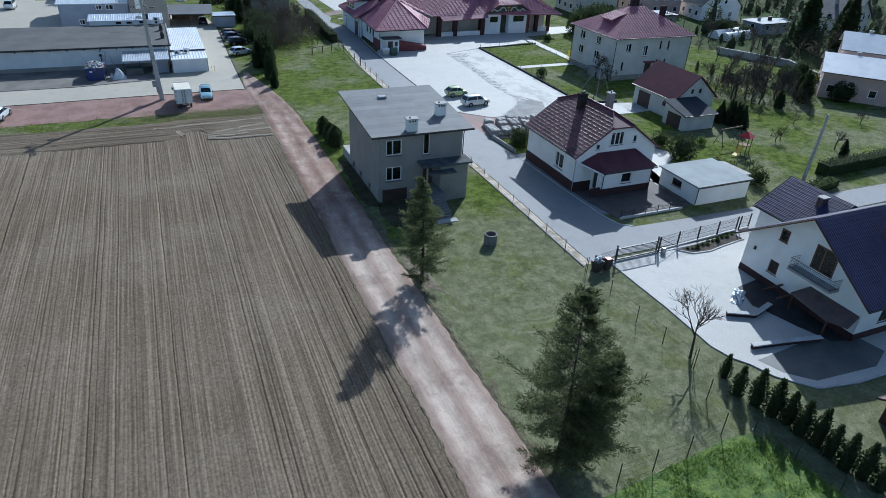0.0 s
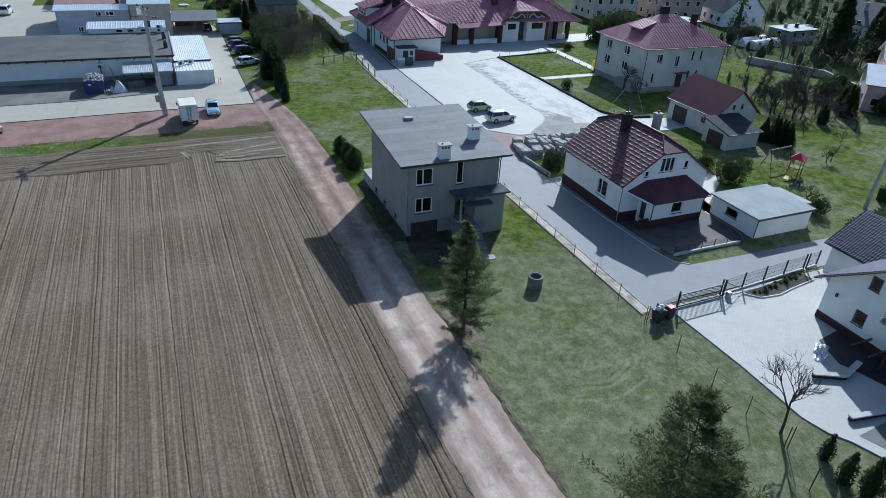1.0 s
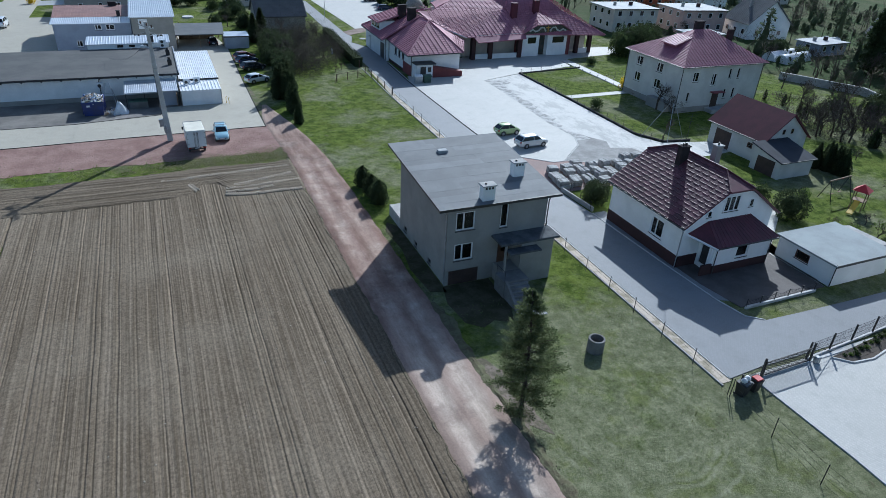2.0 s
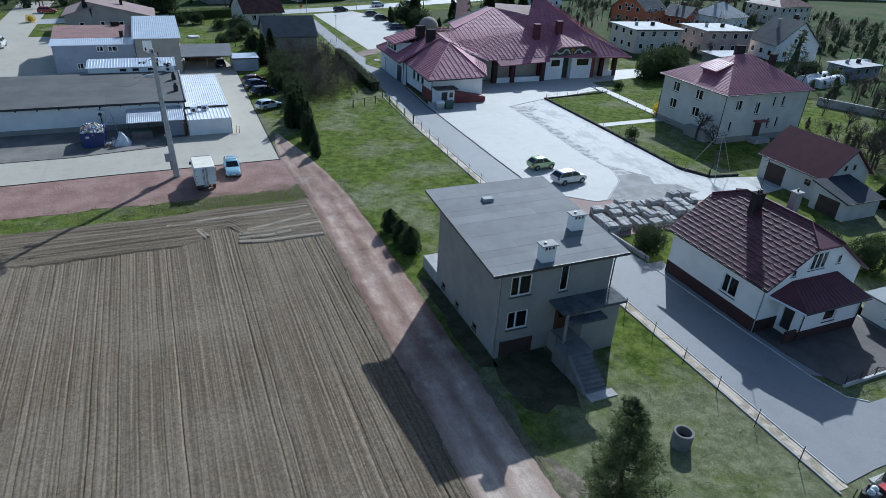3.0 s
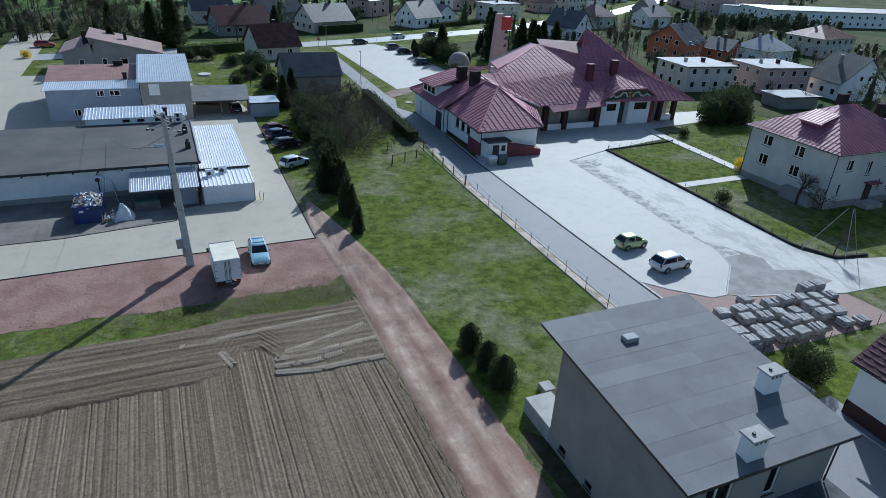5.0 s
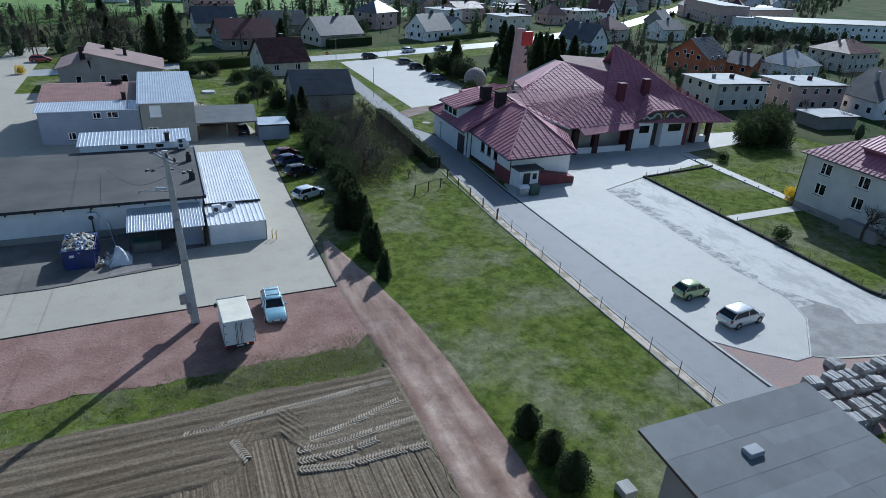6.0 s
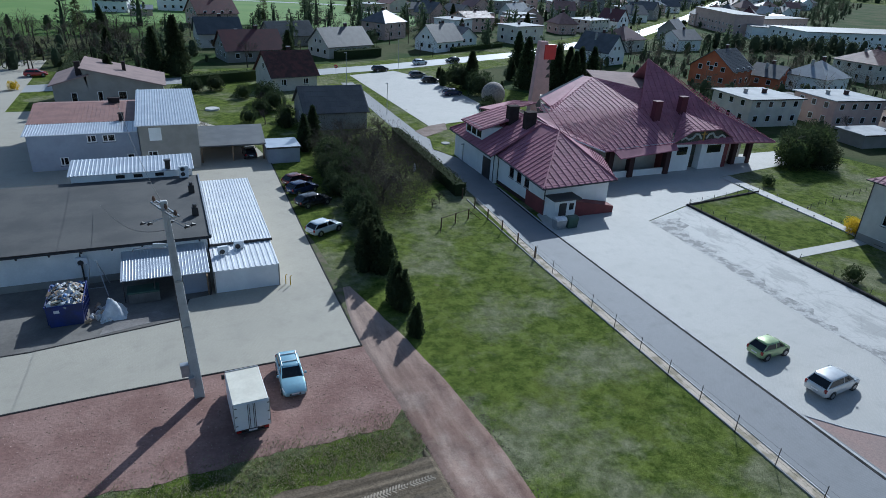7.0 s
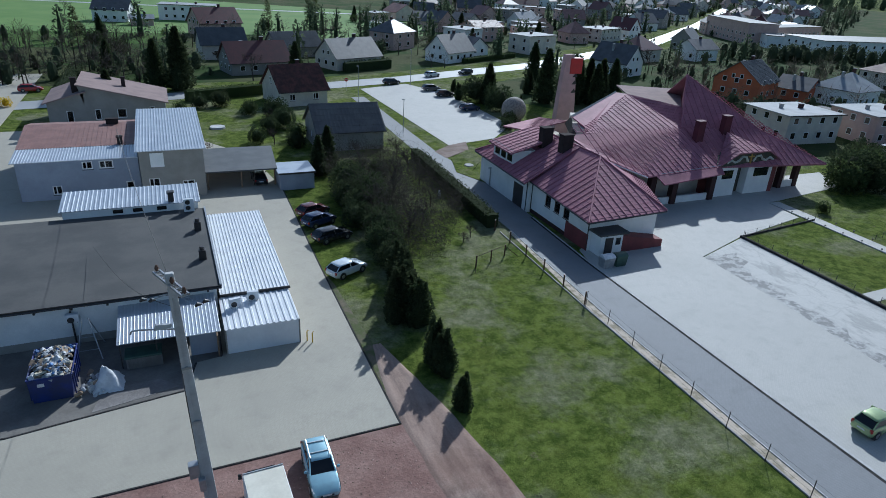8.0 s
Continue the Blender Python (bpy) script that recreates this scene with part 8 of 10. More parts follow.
def bare_tree(name, h, seed, label="", spread=0.55, depth=5, leaves=0, leaf_mat="spring", thick=1.0, first=0.28, forks=(3, 3, 3, 4)):
    """A leafless tree: limbs that fork down to twigs; leaves: how many buds or blossoms."""
    rng = random.Random(seed)
    top = thing(name, 0, 0, 0, 0, label, "tree")
    wood, green = Shape(), Shape()
    tips = []

    def grow(p, d, ln, r, k):
        mid = p + d * ln * 0.5 + rand_dir(rng) * ln * 0.06
        q = p + d * ln + rand_dir(rng) * ln * 0.05
        seg = 6 if k == 0 else (4 if k < 3 else 3)
        wood.tube([p, mid, q], [r, r * 0.85, r * 0.66], seg)
        if k >= depth:
            tips.append((mid, q, d))
            return
        for i in range(rng.choice(forks)):
            nd = (d + rand_dir(rng) * spread * (1.15 if k else 0.9) + Vector((0, 0, 0.12))).normalized()
            start = p.lerp(q, rng.uniform(0.55, 1.0)) if i else q
            grow(start, nd, ln * rng.uniform(0.62, 0.82), max(0.007, r * rng.uniform(0.5, 0.66)), k + 1)

    grow(Vector((0, 0, -0.05)), Vector((rng.uniform(-0.1, 0.1), rng.uniform(-0.1, 0.1), 1)).normalized(), h * first, 0.017 * h * thick, 0)
    for _ in range(leaves):
        a, b, d = rng.choice(tips)
        leaf(green, a.lerp(b, rng.random()) + rand_dir(rng) * 0.12, rand_dir(rng, 0.4), rng.uniform(0.08, 0.2), 0.7, rng)
    part("branch_crown", wood, MAT["bark"], top)
    if leaves:
        part("leaf_crown", green, MAT[leaf_mat], top)
    return top


def round_shrub(name, r, seed, label="", foliage_name="shrub", leaves=700, category="shrub", size=0.2):
    rng = random.Random(seed)
    top = thing(name, 0, 0, 0, 0, label, category)
    green, core = Shape(), Shape()
    ph = [rng.uniform(0, 6.3) for _ in range(3)]
    bump = lambda a, b: 1 + 0.16 * math.sin(3 * a + ph[0]) * math.sin(2 * b) + 0.12 * math.sin(5 * a + ph[1] + 3 * b)
    core.loft([[(0.62 * r * math.sin(b) * bump(a, b) * math.cos(a), 0.62 * r * math.sin(b) * bump(a, b) * math.sin(a), r * 0.85 - 0.66 * r * math.cos(b)) for a in [2 * math.pi * k / 10 for k in range(10)]] for b in [0.25 + 2.6 * i / 7 for i in range(8)]])
    for _ in range(int(leaves * 1.8)):
        a, b = rng.uniform(0, 2 * math.pi), math.acos(rng.uniform(-0.95, 0.9))
        k = r * bump(a, b) * rng.uniform(0.75, 1.05)
        p = Vector((k * math.sin(b) * math.cos(a), k * math.sin(b) * math.sin(a), r * 0.85 - k * math.cos(b)))
        leaf(green, p, (p - Vector((0, 0, r * 0.6)) + rand_dir(rng) * r * 0.7).normalized(), size * rng.uniform(0.6, 1.3), 0.6, rng)
    part("stem", core, MAT[foliage_name], top)
    part("foliage", green, MAT[foliage_name], top)
    return top


def put(ob, x, y, rz=0.0, s=1.0, label="", z=0.0):
    """Set a built plant in its place and size."""
    ob.matrix_basis = pose(x, y, z, 0, 0, rz) @ Matrix.Diagonal((s, s, s, 1))
    return tagged(ob, label) if label else ob


def again(ob, x, y, rz=0.0, s=1.0, label="", group=""):
    c = copy_thing(ob, pose(x, y, 0, 0, 0, rz))
    c.scale = (s, s, s)
    return tagged(c, label, "", group)


put(conifer("spruce_tree", 12.4, 4.6, 0.05, 3, 31, 430, "tall loose dark conifer beside the dirt track", 0.22, 2), 17.9, 19.6)
put(conifer("spruce_tree", 9.6, 2.75, 0.07, 8, 30, 360, "narrow dark conifer before the grey house", 0.21, 1), 17.5, 40.4, 40)
put(bare_tree("bare_tree", 7.3, 21, "leafless young tree on the grass by the fence", 0.62, 5, 0, thick=0.9), 32.4, 24.5)

EVERGREEN = [column_shrub("thuja", 4.3, 1.0, 31, 2800, "dark green conical thuja shrub", leaders=4), column_shrub("thuja", 4.0, 1.05, 32, 2800, "dark green conical thuja shrub", point=1.4, leaders=3), column_shrub("thuja", 2.5, 0.44, 33, 800, "small dark conical thuja in the garden row", size=0.16)]
ROW = [(16.1, 100.6, 0, 0.68), (16.5, 104.9, 1, 0.92), (15.9, 106.3, 0, 0.95), (16.8, 111.6, 1, 1.1), (15.9, 113.0, 0, 1.2), (16.7, 114.4, 1, 1.2), (17.2, 117.0, 0, 1.15), (17.6, 119.6, 1, 1.1)]
for i, (x, y, k, s) in enumerate(ROW):
    if i < 2:
        put(EVERGREEN[k], x, y, 0, s, "dark green conical thuja beside the dirt track")
        tagged(EVERGREEN[k], "", "", "thuja row along the yard")
    else:
        again(EVERGREEN[k], x, y, 77 * i, s, "dark green conical thuja beside the dirt track", "thuja row along the yard")
GARDEN_ROW = [(33.2, 22.0), (32.7, 20.3), (33.2, 19.2), (33.45, 18.0), (33.75, 17.1), (33.8, 16.1), (34.0, 15.1), (34.0, 14.1), (34.0, 13.1), (34.4, 12.2), (34.5, 11.2)]
for i, (x, y) in enumerate(GARDEN_ROW):
    s = (0.8, 0.95, 1.15, 1.2, 1.05, 1.1, 1.15, 1.0, 1.1, 1.1, 1.0)[i]
    if i:
        again(EVERGREEN[2], x, y, 60 * i, s, "", "thuja row by the drive")
    else:
        put(EVERGREEN[2], x, y, 0, s)
        tagged(EVERGREEN[2], "", "", "thuja row by the drive")
BUSH = column_shrub("evergreen_bush", 2.75, 0.98, 41, 2600, "rounded dark evergreen bush beside the track", "thuja", 3.2, 0.15)
put(BUSH, 18.15, 77.7, 0, 0.86)
again(BUSH, 18.4, 75.2, 80, 0.84)
again(BUSH, 18.5, 72.9, 200, 0.95)

BARE = [bare_tree("fruit_tree", 6.0, 51, "leafless old fruit tree with grey twigs", 0.75, 5, 0, thick=1.2, first=0.22), bare_tree("fruit_tree", 5.0, 52, "leafless fruit tree with grey twigs", 0.85, 5, 0, thick=1.1, first=0.2), bare_tree("bare_tree", 8.5, 53, "tall leafless garden tree with thin limbs", 0.6, 5, 0, first=0.25), bare_tree("budding_tree", 5.5, 54, "fruit tree breaking into pale leaf", 0.8, 4, 500, "spring", first=0.22)]
SHRUB = [round_shrub("shrub", 1.2, 61, "rounded green garden shrub on grass"), round_shrub("shrub", 1.5, 62, "rounded dark evergreen garden shrub", "thuja", 1700, size=0.17), round_shrub("forsythia_bush", 0.8, 63, "forsythia bush in yellow bloom", "yellow_bloom", 450, size=0.14), round_shrub("shrub", 1.0, 64, "pale green budding garden shrub", "spring", 500)]
SPRUCE = [column_shrub("spruce_tree", 10.0, 2.3, 71, 3200, "dark dense spruce with low branches", "thuja", 1.0, 0.5, "tree", True), conifer("pine_tree", 13.0, 2.6, 0.3, 72, 16, 22, "tall thin pine with a bare trunk", 0.55)]
USED = set()


def plant(kind, i, x, y, s=1.0, rz=None):
    src = {"bare": BARE, "shrub": SHRUB, "spruce": SPRUCE, "thuja": EVERGREEN}[kind][i]
    rz = (x * 37 + y * 91) % 360 if rz is None else rz
    if src.name in USED or kind == "thuja":
        return again(src, x, y, rz, s, "" if kind != "thuja" else "dark green conical thuja in a garden")
    USED.add(src.name)
    return put(src, x, y, rz, s)


def grass_tufts():
    """Longer wisps of grass on the near lawns."""
    rng = random.Random(23)
    sh, lush = Shape(), Shape()
    for _ in range(9000):
        x, y = rng.uniform(17.0, 32.0), rng.uniform(16, 121)
        if 18 < x < 28.5 and 53 < y < 67.5:
            continue
        if hills(x, y, 3.0) < -0.1 and rng.random() < 0.8:
            continue
        for _ in range(3):
            leaf(sh, Vector((x + rng.gauss(0, 0.1), y + rng.gauss(0, 0.1), 0)), (rand_dir(rng) * 0.7 + Vector((0, 0, 0.9))).normalized(), rng.uniform(0.05, 0.13), 0.3, rng)
    for _ in range(9000):
        x, y = rng.uniform(17.2, 32.0), rng.uniform(6, 17)
        if hills(x, y, 1.2) < -0.1:
            continue
        for _ in range(3):
            leaf(lush, Vector((x + rng.gauss(0, 0.1), y + rng.gauss(0, 0.1), 0.04)), (rand_dir(rng) * 0.7 + Vector((0, 0, 0.9))).normalized(), rng.uniform(0.08, 0.2), 0.35, rng)
    for _ in range(1100):
        x, y = rng.uniform(-34, 12), 89.2 + rng.gauss(0, 1.05)
        if hills(x, y, 1.6) < -0.2 or -9 < x < 8.5 and rng.random() < 0.75:
            continue
        for _ in range(3):
            leaf(sh, Vector((x + rng.gauss(0, 0.12), y + rng.gauss(0, 0.12), 0)), (rand_dir(rng) * 0.7 + Vector((0, 0, 0.9))).normalized(), rng.uniform(0.1, 0.26), 0.35, rng)
    solo("lush_grass_tufts", lush, foliage("lush grass blades", (0.15, 0.24, 0.035), (0.22, 0.31, 0.07), 0.5), "thick bright green grass tufts", "grass", "", "stuff")
    return solo("grass_tufts", sh, MAT["grass_blade"], "longer wisps of green and straw grass", "grass", "", "stuff")


MAT["grass_blade"] = foliage("grass blades", (0.11, 0.17, 0.035), (0.26, 0.26, 0.13), 0.5)
grass_tufts()

# overgrown garden between the yard and the lane
for x, y, i, s in ((22.5, 129.5, 0, 1.1), (25.5, 133, 1, 1.25), (20.5, 136, 0, 1.2), (24, 140, 2, 0.85), (28.5, 138, 1, 1.2), (21.5, 145, 1, 1.2), (26.5, 147, 0, 1.2), (30, 146, 1, 1.0), (30.5, 152, 0, 1.1), (24, 154, 2, 0.8), (28, 157, 1, 1.1), (31.5, 160, 0, 0.9), (27.8, 126.5, 1, 0.55), (29.2, 127.6, 0, 0.45), (19, 131, 1, 1.1), (22.5, 149.5, 0, 1.1)):
    plant("bare", i, x, y, s)
for x, y, i, s in ((90.5, 127.5, 0, 2.1), (93.5, 129.5, 1, 2.1), (97, 130, 0, 2.5), (100.5, 132.5, 1, 2.0), (95.5, 126.5, 1, 1.6), (103, 134.5, 1, 1.8), (18.3, 123, 1, 1.0), (18.7, 126.5, 1, 1.2), (19.6, 130, 1, 1.3), (19.2, 137, 1, 1.3), (21.5, 141, 1, 1.4), (20, 146, 1, 1.4), (17.8, 134, 1, 1.1), (18.6, 141, 1, 1.2), (25.5, 150.5, 1, 0.9)):
    plant("shrub", i, x, y, s)
for x, y, i, s in ((17.8, 153.5, 0, 0.55), (19.8, 156.5, 0, 0.6), (2.4, 217.5, 0, 1.25), (-2.2, 219, 0, 1.0), (-12.2, 236, 0, 0.8), (78.2, 192.8, 0, 1.15), (86.5, 192.7, 0, 1.0), (92.4, 191.8, 0, 0.95), (98.8, 195.5, 0, 0.9), (88.7, 188.5, 0, 0.9), (91.5, 221, 0, 0.95), (64.2, 193.5, 0, 0.85), (92, 196, 0, 0.9), (66, 197, 0, 0.8), (136.5, 104, 0, 1.3), (144.5, 100, 0, 1.15), (148, 104, 0, 1.0), (-20, 262, 1, 1.0), (54, 330, 1, 1.0), (57, 333, 1, 1.1), (38, 328, 1, 0.9)):
    plant("spruce", i, x, y, s)


def hedge(x0, y0, x1, y1, high, wide, seed, label, foliage_name="thuja", dens=55):
    """A clipped hedge: a block of leaf sprays with a rough skin."""
    rng = random.Random(seed)
    ln = math.hypot(x1 - x0, y1 - y0)
    top = thing("hedge", x0, y0, 0, math.degrees(math.atan2(y1 - y0, x1 - x0)), label, "hedge")
    n = max(2, int(ln / 1.2))
    core = Shape().loft([[(ln * i / n, -wide * 0.4 + 0.06 * hills(i, 1, 1.7), 0), (ln * i / n, -wide * 0.42, high * 0.9), (ln * i / n, 0, high * (0.95 + 0.06 * hills(i, seed, 2.3))), (ln * i / n, wide * 0.42, high * 0.9), (ln * i / n, wide * 0.4, 0)] for i in range(n + 1)])
    part("stem", core, MAT[foliage_name], top)
    green = Shape()
    for _ in range(int(ln * dens)):
        x = rng.uniform(0, ln)
        side = rng.choice((-1, 0, 0, 1))
        y, z = (side * wide * 0.45, rng.uniform(0.05, high)) if side else (rng.uniform(-wide / 2, wide / 2), high * rng.uniform(0.92, 1.03))
        leaf(green, Vector((x, y + rng.uniform(-0.08, 0.08), z)), (Vector((0, side, 0.7)) + rand_dir(rng)).normalized(), rng.uniform(0.15, 0.34), 0.6, rng)
    part("foliage", green, MAT[foliage_name], top)
    return top


def thicket(name, n, area, high, size, material, seed, label, keep=None, wide=0.3, each=16):
    """Tangled undergrowth: many small twiggy sprays in clumps."""
    rng = random.Random(seed)
    sh = Shape()
    k = 0
    while k < n:
        x, y = rng.uniform(area[0], area[1]), rng.uniform(area[2], area[3])
        if keep and not keep(x, y):
            k += 0.02
            continue
        h = high * rng.uniform(0.3, 1.0)
        w = rng.uniform(0.5, 1.3) * (0.6 + high * 0.12)
        for _ in range(each):
            d = rand_dir(rng, 0.6)
            leaf(sh, Vector((x + rng.gauss(0, w * 0.5), y + rng.gauss(0, w * 0.5), abs(rng.gauss(0.4, 0.4)) * h)), d, size * rng.uniform(0.5, 1.3), wide, rng)
        k += 1
    return solo(name, sh, MAT[material], label, "undergrowth", "", "stuff")


MAT["twigs"] = foliage("grey-brown twigs", (0.075, 0.066, 0.052), (0.19, 0.17, 0.135))
MAT["dark_twigs"] = foliage("dark wet twigs", (0.034, 0.032, 0.027), (0.098, 0.092, 0.078))
thicket("undergrowth", 640, (18.5, 32.5, 123, 160), 4.2, 0.8, "dark_twigs", 91, "tangled leafless undergrowth", lambda x, y: x < 23 + (y - 122) * 0.7 and not (20 < x < 31.5 and y > 164), 0.035, 52)
thicket("undergrowth_dense", 80, (17.5, 26.5, 129, 152), 5.2, 0.7, "dark_twigs", 107, "dark crowded brush beside the yard", lambda x, y: abs(x - 21.5 - (y - 132) * 0.05) < 4, 0.07, 60)
thicket("undergrowth_green", 70, (18.5, 24.5, 126, 160), 3.0, 0.5, "thuja", 92, "dark evergreen undergrowth")
thicket("orchard_brush", 60, (86, 101, 68, 83), 3.4, 0.9, "dark_twigs", 105, "dense leafless brush under the fruit trees", lambda x, y: y > 150 - 0.9 * x + 3 * hills(x, y, 5), 0.05, 44)
thicket("garden_brush", 26, (88, 118, 70, 100), 3.2, 1.0, "twigs", 93, "leafless brush in the gardens", lambda x, y: abs(x - 111) > 10 or y > 79, 0.07, 30)

hedge(32.9, 129.5, 33.9, 158, 1.7, 1.7, 81, "dense dark clipped hedge along the lane")
hedge(73.2, 46.9, 90, 47.6, 1.6, 1.8, 82, "broad dark hedge at the garden's end")
hedge(3, 205.5, 19, 211.5, 2.2, 2.0, 84, "ragged brown-green hedge by the road", "shrub")
hedge(62.4, 42.6, 72, 44.2, 1.0, 1.6, 85, "low shrubs along the street wall", "shrub")
hedge(-19, 205, -19, 240, 2.5, 2.5, 86, "dark hedge along the side road")
hedge(43.5, 237, 58, 243, 2.6, 2.0, 87, "dark hedge before a roadside house")
hedge(84, 250, 108, 262, 1.5, 1.6, 88, "row of clipped shrubs along the road", "shrub")
# gardens east of the lane
for x, y, s in ((95.7, 93.4, 0.7), (95.9, 89.6, 0.75), (94.7, 85.4, 0.8), (94.3, 84.0, 0.75)):
    again(EVERGREEN[2], x, y, 40 * x, s, "slim dark column shrub behind the garage", "column shrubs in the orchard")
for x, y, i, s in ((88.2, 76, 0, 1.1), (92, 80, 1, 1.2), (98.5, 82, 2, 0.9), (96.8, 75.5, 1, 1.1), (95.6, 70.8, 0, 0.9), (103, 76.4, 1, 1.0), (78.5, 57.8, 3, 0.7), (83.5, 53, 0, 0.8), (107, 86, 2, 0.9), (100.5, 89.8, 0, 1.1), (110.8, 91.8, 1, 1.2), (115, 96, 2, 0.9), (90, 84, 2, 0.75), (94, 66, 0, 0.8), (87, 63, 1, 0.7), (105, 98, 2, 0.8), (71.8, 93.2, 0, 1.3), (72.6, 90.6, 1, 1.15), (120, 103, 2, 0.9), (126, 108, 1, 1.1), (131, 100, 2, 0.9), (98, 60, 1, 0.8), (66.5, 52.6, 1, 0.55), (63.5, 51.6, 1, 0.5), (118, 139, 2, 0.8), (112, 140, 1, 1.0), (123, 134, 0, 1.0), (62.6, 80.6, 2, 0.6), (87.3, 75.9, 0, 1.35), (89.7, 75.3, 2, 0.95), (88.9, 73.0, 1, 1.5), (91.3, 70.2, 0, 1.2), (95, 73.9, 1, 1.5), (98.6, 75.5, 0, 1.3), (91.2, 78.8, 1, 1.6), (94.3, 77.8, 2, 1.0), (97.0, 79.8, 1, 1.5), (93.0, 82.4, 0, 1.3), (86.5, 79, 1, 1.3), (90, 72.5, 0, 1.2), (93.2, 74.8, 0, 1.4), (77.5, 57.7, 1, 0.75), (84.2, 67, 1, 0.6)):
    plant("bare", i, x, y, s)
for x, y, i, s in ((59.5, 56.6, 1, 1.15), (59.8, 61, 0, 0.9), (62.2, 96.2, 0, 0.75), (74.6, 104.9, 2, 1.35), (75.6, 106.2, 2, 1.1), (41.2, 66.2, 1, 0.9), (41.9, 68.0, 0, 0.7), (66, 60, 3, 0.6), (79, 122, 0, 0.7), (106, 70, 1, 1.2), (113, 84, 1, 1.1), (62.4, 196.2, 1, 2.0), (63.4, 187, 1, 1.9), (59.8, 175.5, 1, 0.9), (64, 206, 0, 1.0), (57.5, 172, 1, 0.8), (112, 80, 2, 1.0), (128, 120, 1, 1.4), (133, 118, 0, 1.2), (-27.5, 205, 2, 1.2)):
    plant("shrub", i, x, y, s)
for x, y, s in ((75.5, 66.5, 0.8), (76.1, 65.5, 0.9), (76.6, 64.6, 0.85), (77.1, 63.7, 0.8), (76.9, 66.2, 0.75), (77.6, 64.8, 0.75), (98.5, 71.5, 1.2), (100.5, 73.5, 1.0), (81.5, 50.5, 0.6), (83, 203, 1.1), (62.3, 207.5, 0.7), (85, 190, 1.2), (79.5, 203, 1.3)):
    plant("thuja", 0, x, y, s)
for x, y, i, s in ((17.5, 168, 1, 0.9), (18.5, 173, 0, 1.2), (15, 178, 1, 1.0), (18, 181, 1, 1.3), (12, 172, 1, 0.9), (10.5, 165.5, 0, 0.8), (17.5, 188, 1, 1.4), (13.5, 192, 0, 1.2), (5, 199, 1, 1.0), (9, 200, 1, 1.1), (1.5, 196, 0, 0.9)):
    plant("shrub", i, x, y, s)
for x, y, i, s in ((16.5, 185, 1, 1.0), (14.5, 170.5, 0, 0.8), (19, 177, 1, 0.9), (4.2, 168.5, 1, 0.6)):
    plant("bare", i, x, y, s)


def dry_grass():
    """Straw-coloured wisps at the gravel's edge."""
    rng = random.Random(77)
    sh = Shape()
    for _ in range(3400):
        x, y = (12 - abs(rng.gauss(0, 5.5)) if rng.random() < 0.5 else rng.gauss(0.5, 5.0)), 89.3 + rng.gauss(0, 1.3)
        for _ in range(4):
            leaf(sh, Vector((x + rng.gauss(0, 0.14), y + rng.gauss(0, 0.14), 0.0)), (rand_dir(rng) * 0.8 + Vector((0, 0, 0.8))).normalized(), rng.uniform(0.08, 0.2), 0.3, rng)
    return solo("dry_grass", sh, foliage("straw", (0.20, 0.185, 0.09), (0.40, 0.365, 0.25)), "dry straw-coloured grass at the gravel edge", "grass", "", "stuff")


dry_grass()
for x, y, i, s in ((101, 84, 0, 1.2), (104.5, 80, 1, 1.3), (108, 78, 0, 1.2), (62.8, 47.2, 0, 0.9), (60.8, 50.2, 3, 1.0)):
    plant("shrub", i, x, y, s)
for x, y, s in ((59.3, 199, 0.95), (69.4, 188.2, 0.7), (91.5, 70, 0.7)):
    plant("thuja", 1, x, y, s)
for x, y, i, s in ((97.2, 83.2, 1, 1.1), (99.8, 80.2, 0, 1.0), (102.5, 77.5, 1, 0.9), (91.5, 82, 0, 0.8), (63.8, 49.5, 3, 0.7), (61.9, 53.0, 1, 0.6)):
    plant("bare", i, x, y, s)

# ---- fences, gate and small things ----
def wire_fence(name, pts, every, high, label, material="iron", wires=(0.15, 0.55, 0.95, 1.35), r=0.03, mesh=True):
    """Posts with strained wires (and thin mesh) along a bent line."""
    top = thing(name, *pts[0], 0, 0, label, "fence")
    o = Vector((*pts[0], 0))
    run = []
    for p, q in zip(pts, pts[1:]):
        p, q = Vector((*p, 0)), Vector((*q, 0))
        n = max(1, round((q - p).length / every))
        run += [p.lerp(q, i / n) for i in range(n)]
    run.append(Vector((*pts[-1], 0)))
    for i, p in enumerate(run):
        tilt = Vector((0.05 * hills(i * 3.3, 1, 1), 0.05 * hills(i * 2.7, 9, 1), high))
        part("post", Shape().tube([p - o, p - o + tilt], r, 5), MAT[material], top)
    for z in wires:
        part("wire", Shape().tube([p - o + Vector((0, 0, z * high / 1.5)) for p in run], 0.007, 3), MAT["iron"], top)
    return top


wire_fence("wire_fence", [(31.7, 23.6), (31.3, 29.4), (31.8, 37.0)], 3.6, 1.65, "wire fence with thin dark posts by the lawn")
wire_fence("wire_fence", [(31.8, 37.2), (31.8, 54.2), (32.3, 76), (32.2, 92.6), (32.9, 110.3)], 3.55, 1.5, "long wire fence with thin dark posts beside the lane")
wire_fence("wire_fence", [(32.9, 110.5), (32.8, 128.6)], 3.7, 1.35, "old fence with stout leaning posts beside the lane", "frame_brown", r=0.08)
wire_fence("wire_fence", [(20.2, 16.9), (25.5, 17.1), (28.9, 17.8), (31.7, 23.4)], 3.2, 1.9, "leaning wire fence with rusty posts at the lawn's end", r=0.035)
wire_fence("wire_fence", [(31.2, 17.3), (32.4, 12.0), (33, 4)], 2.2, 1.2, "low garden fence beside the thujas")
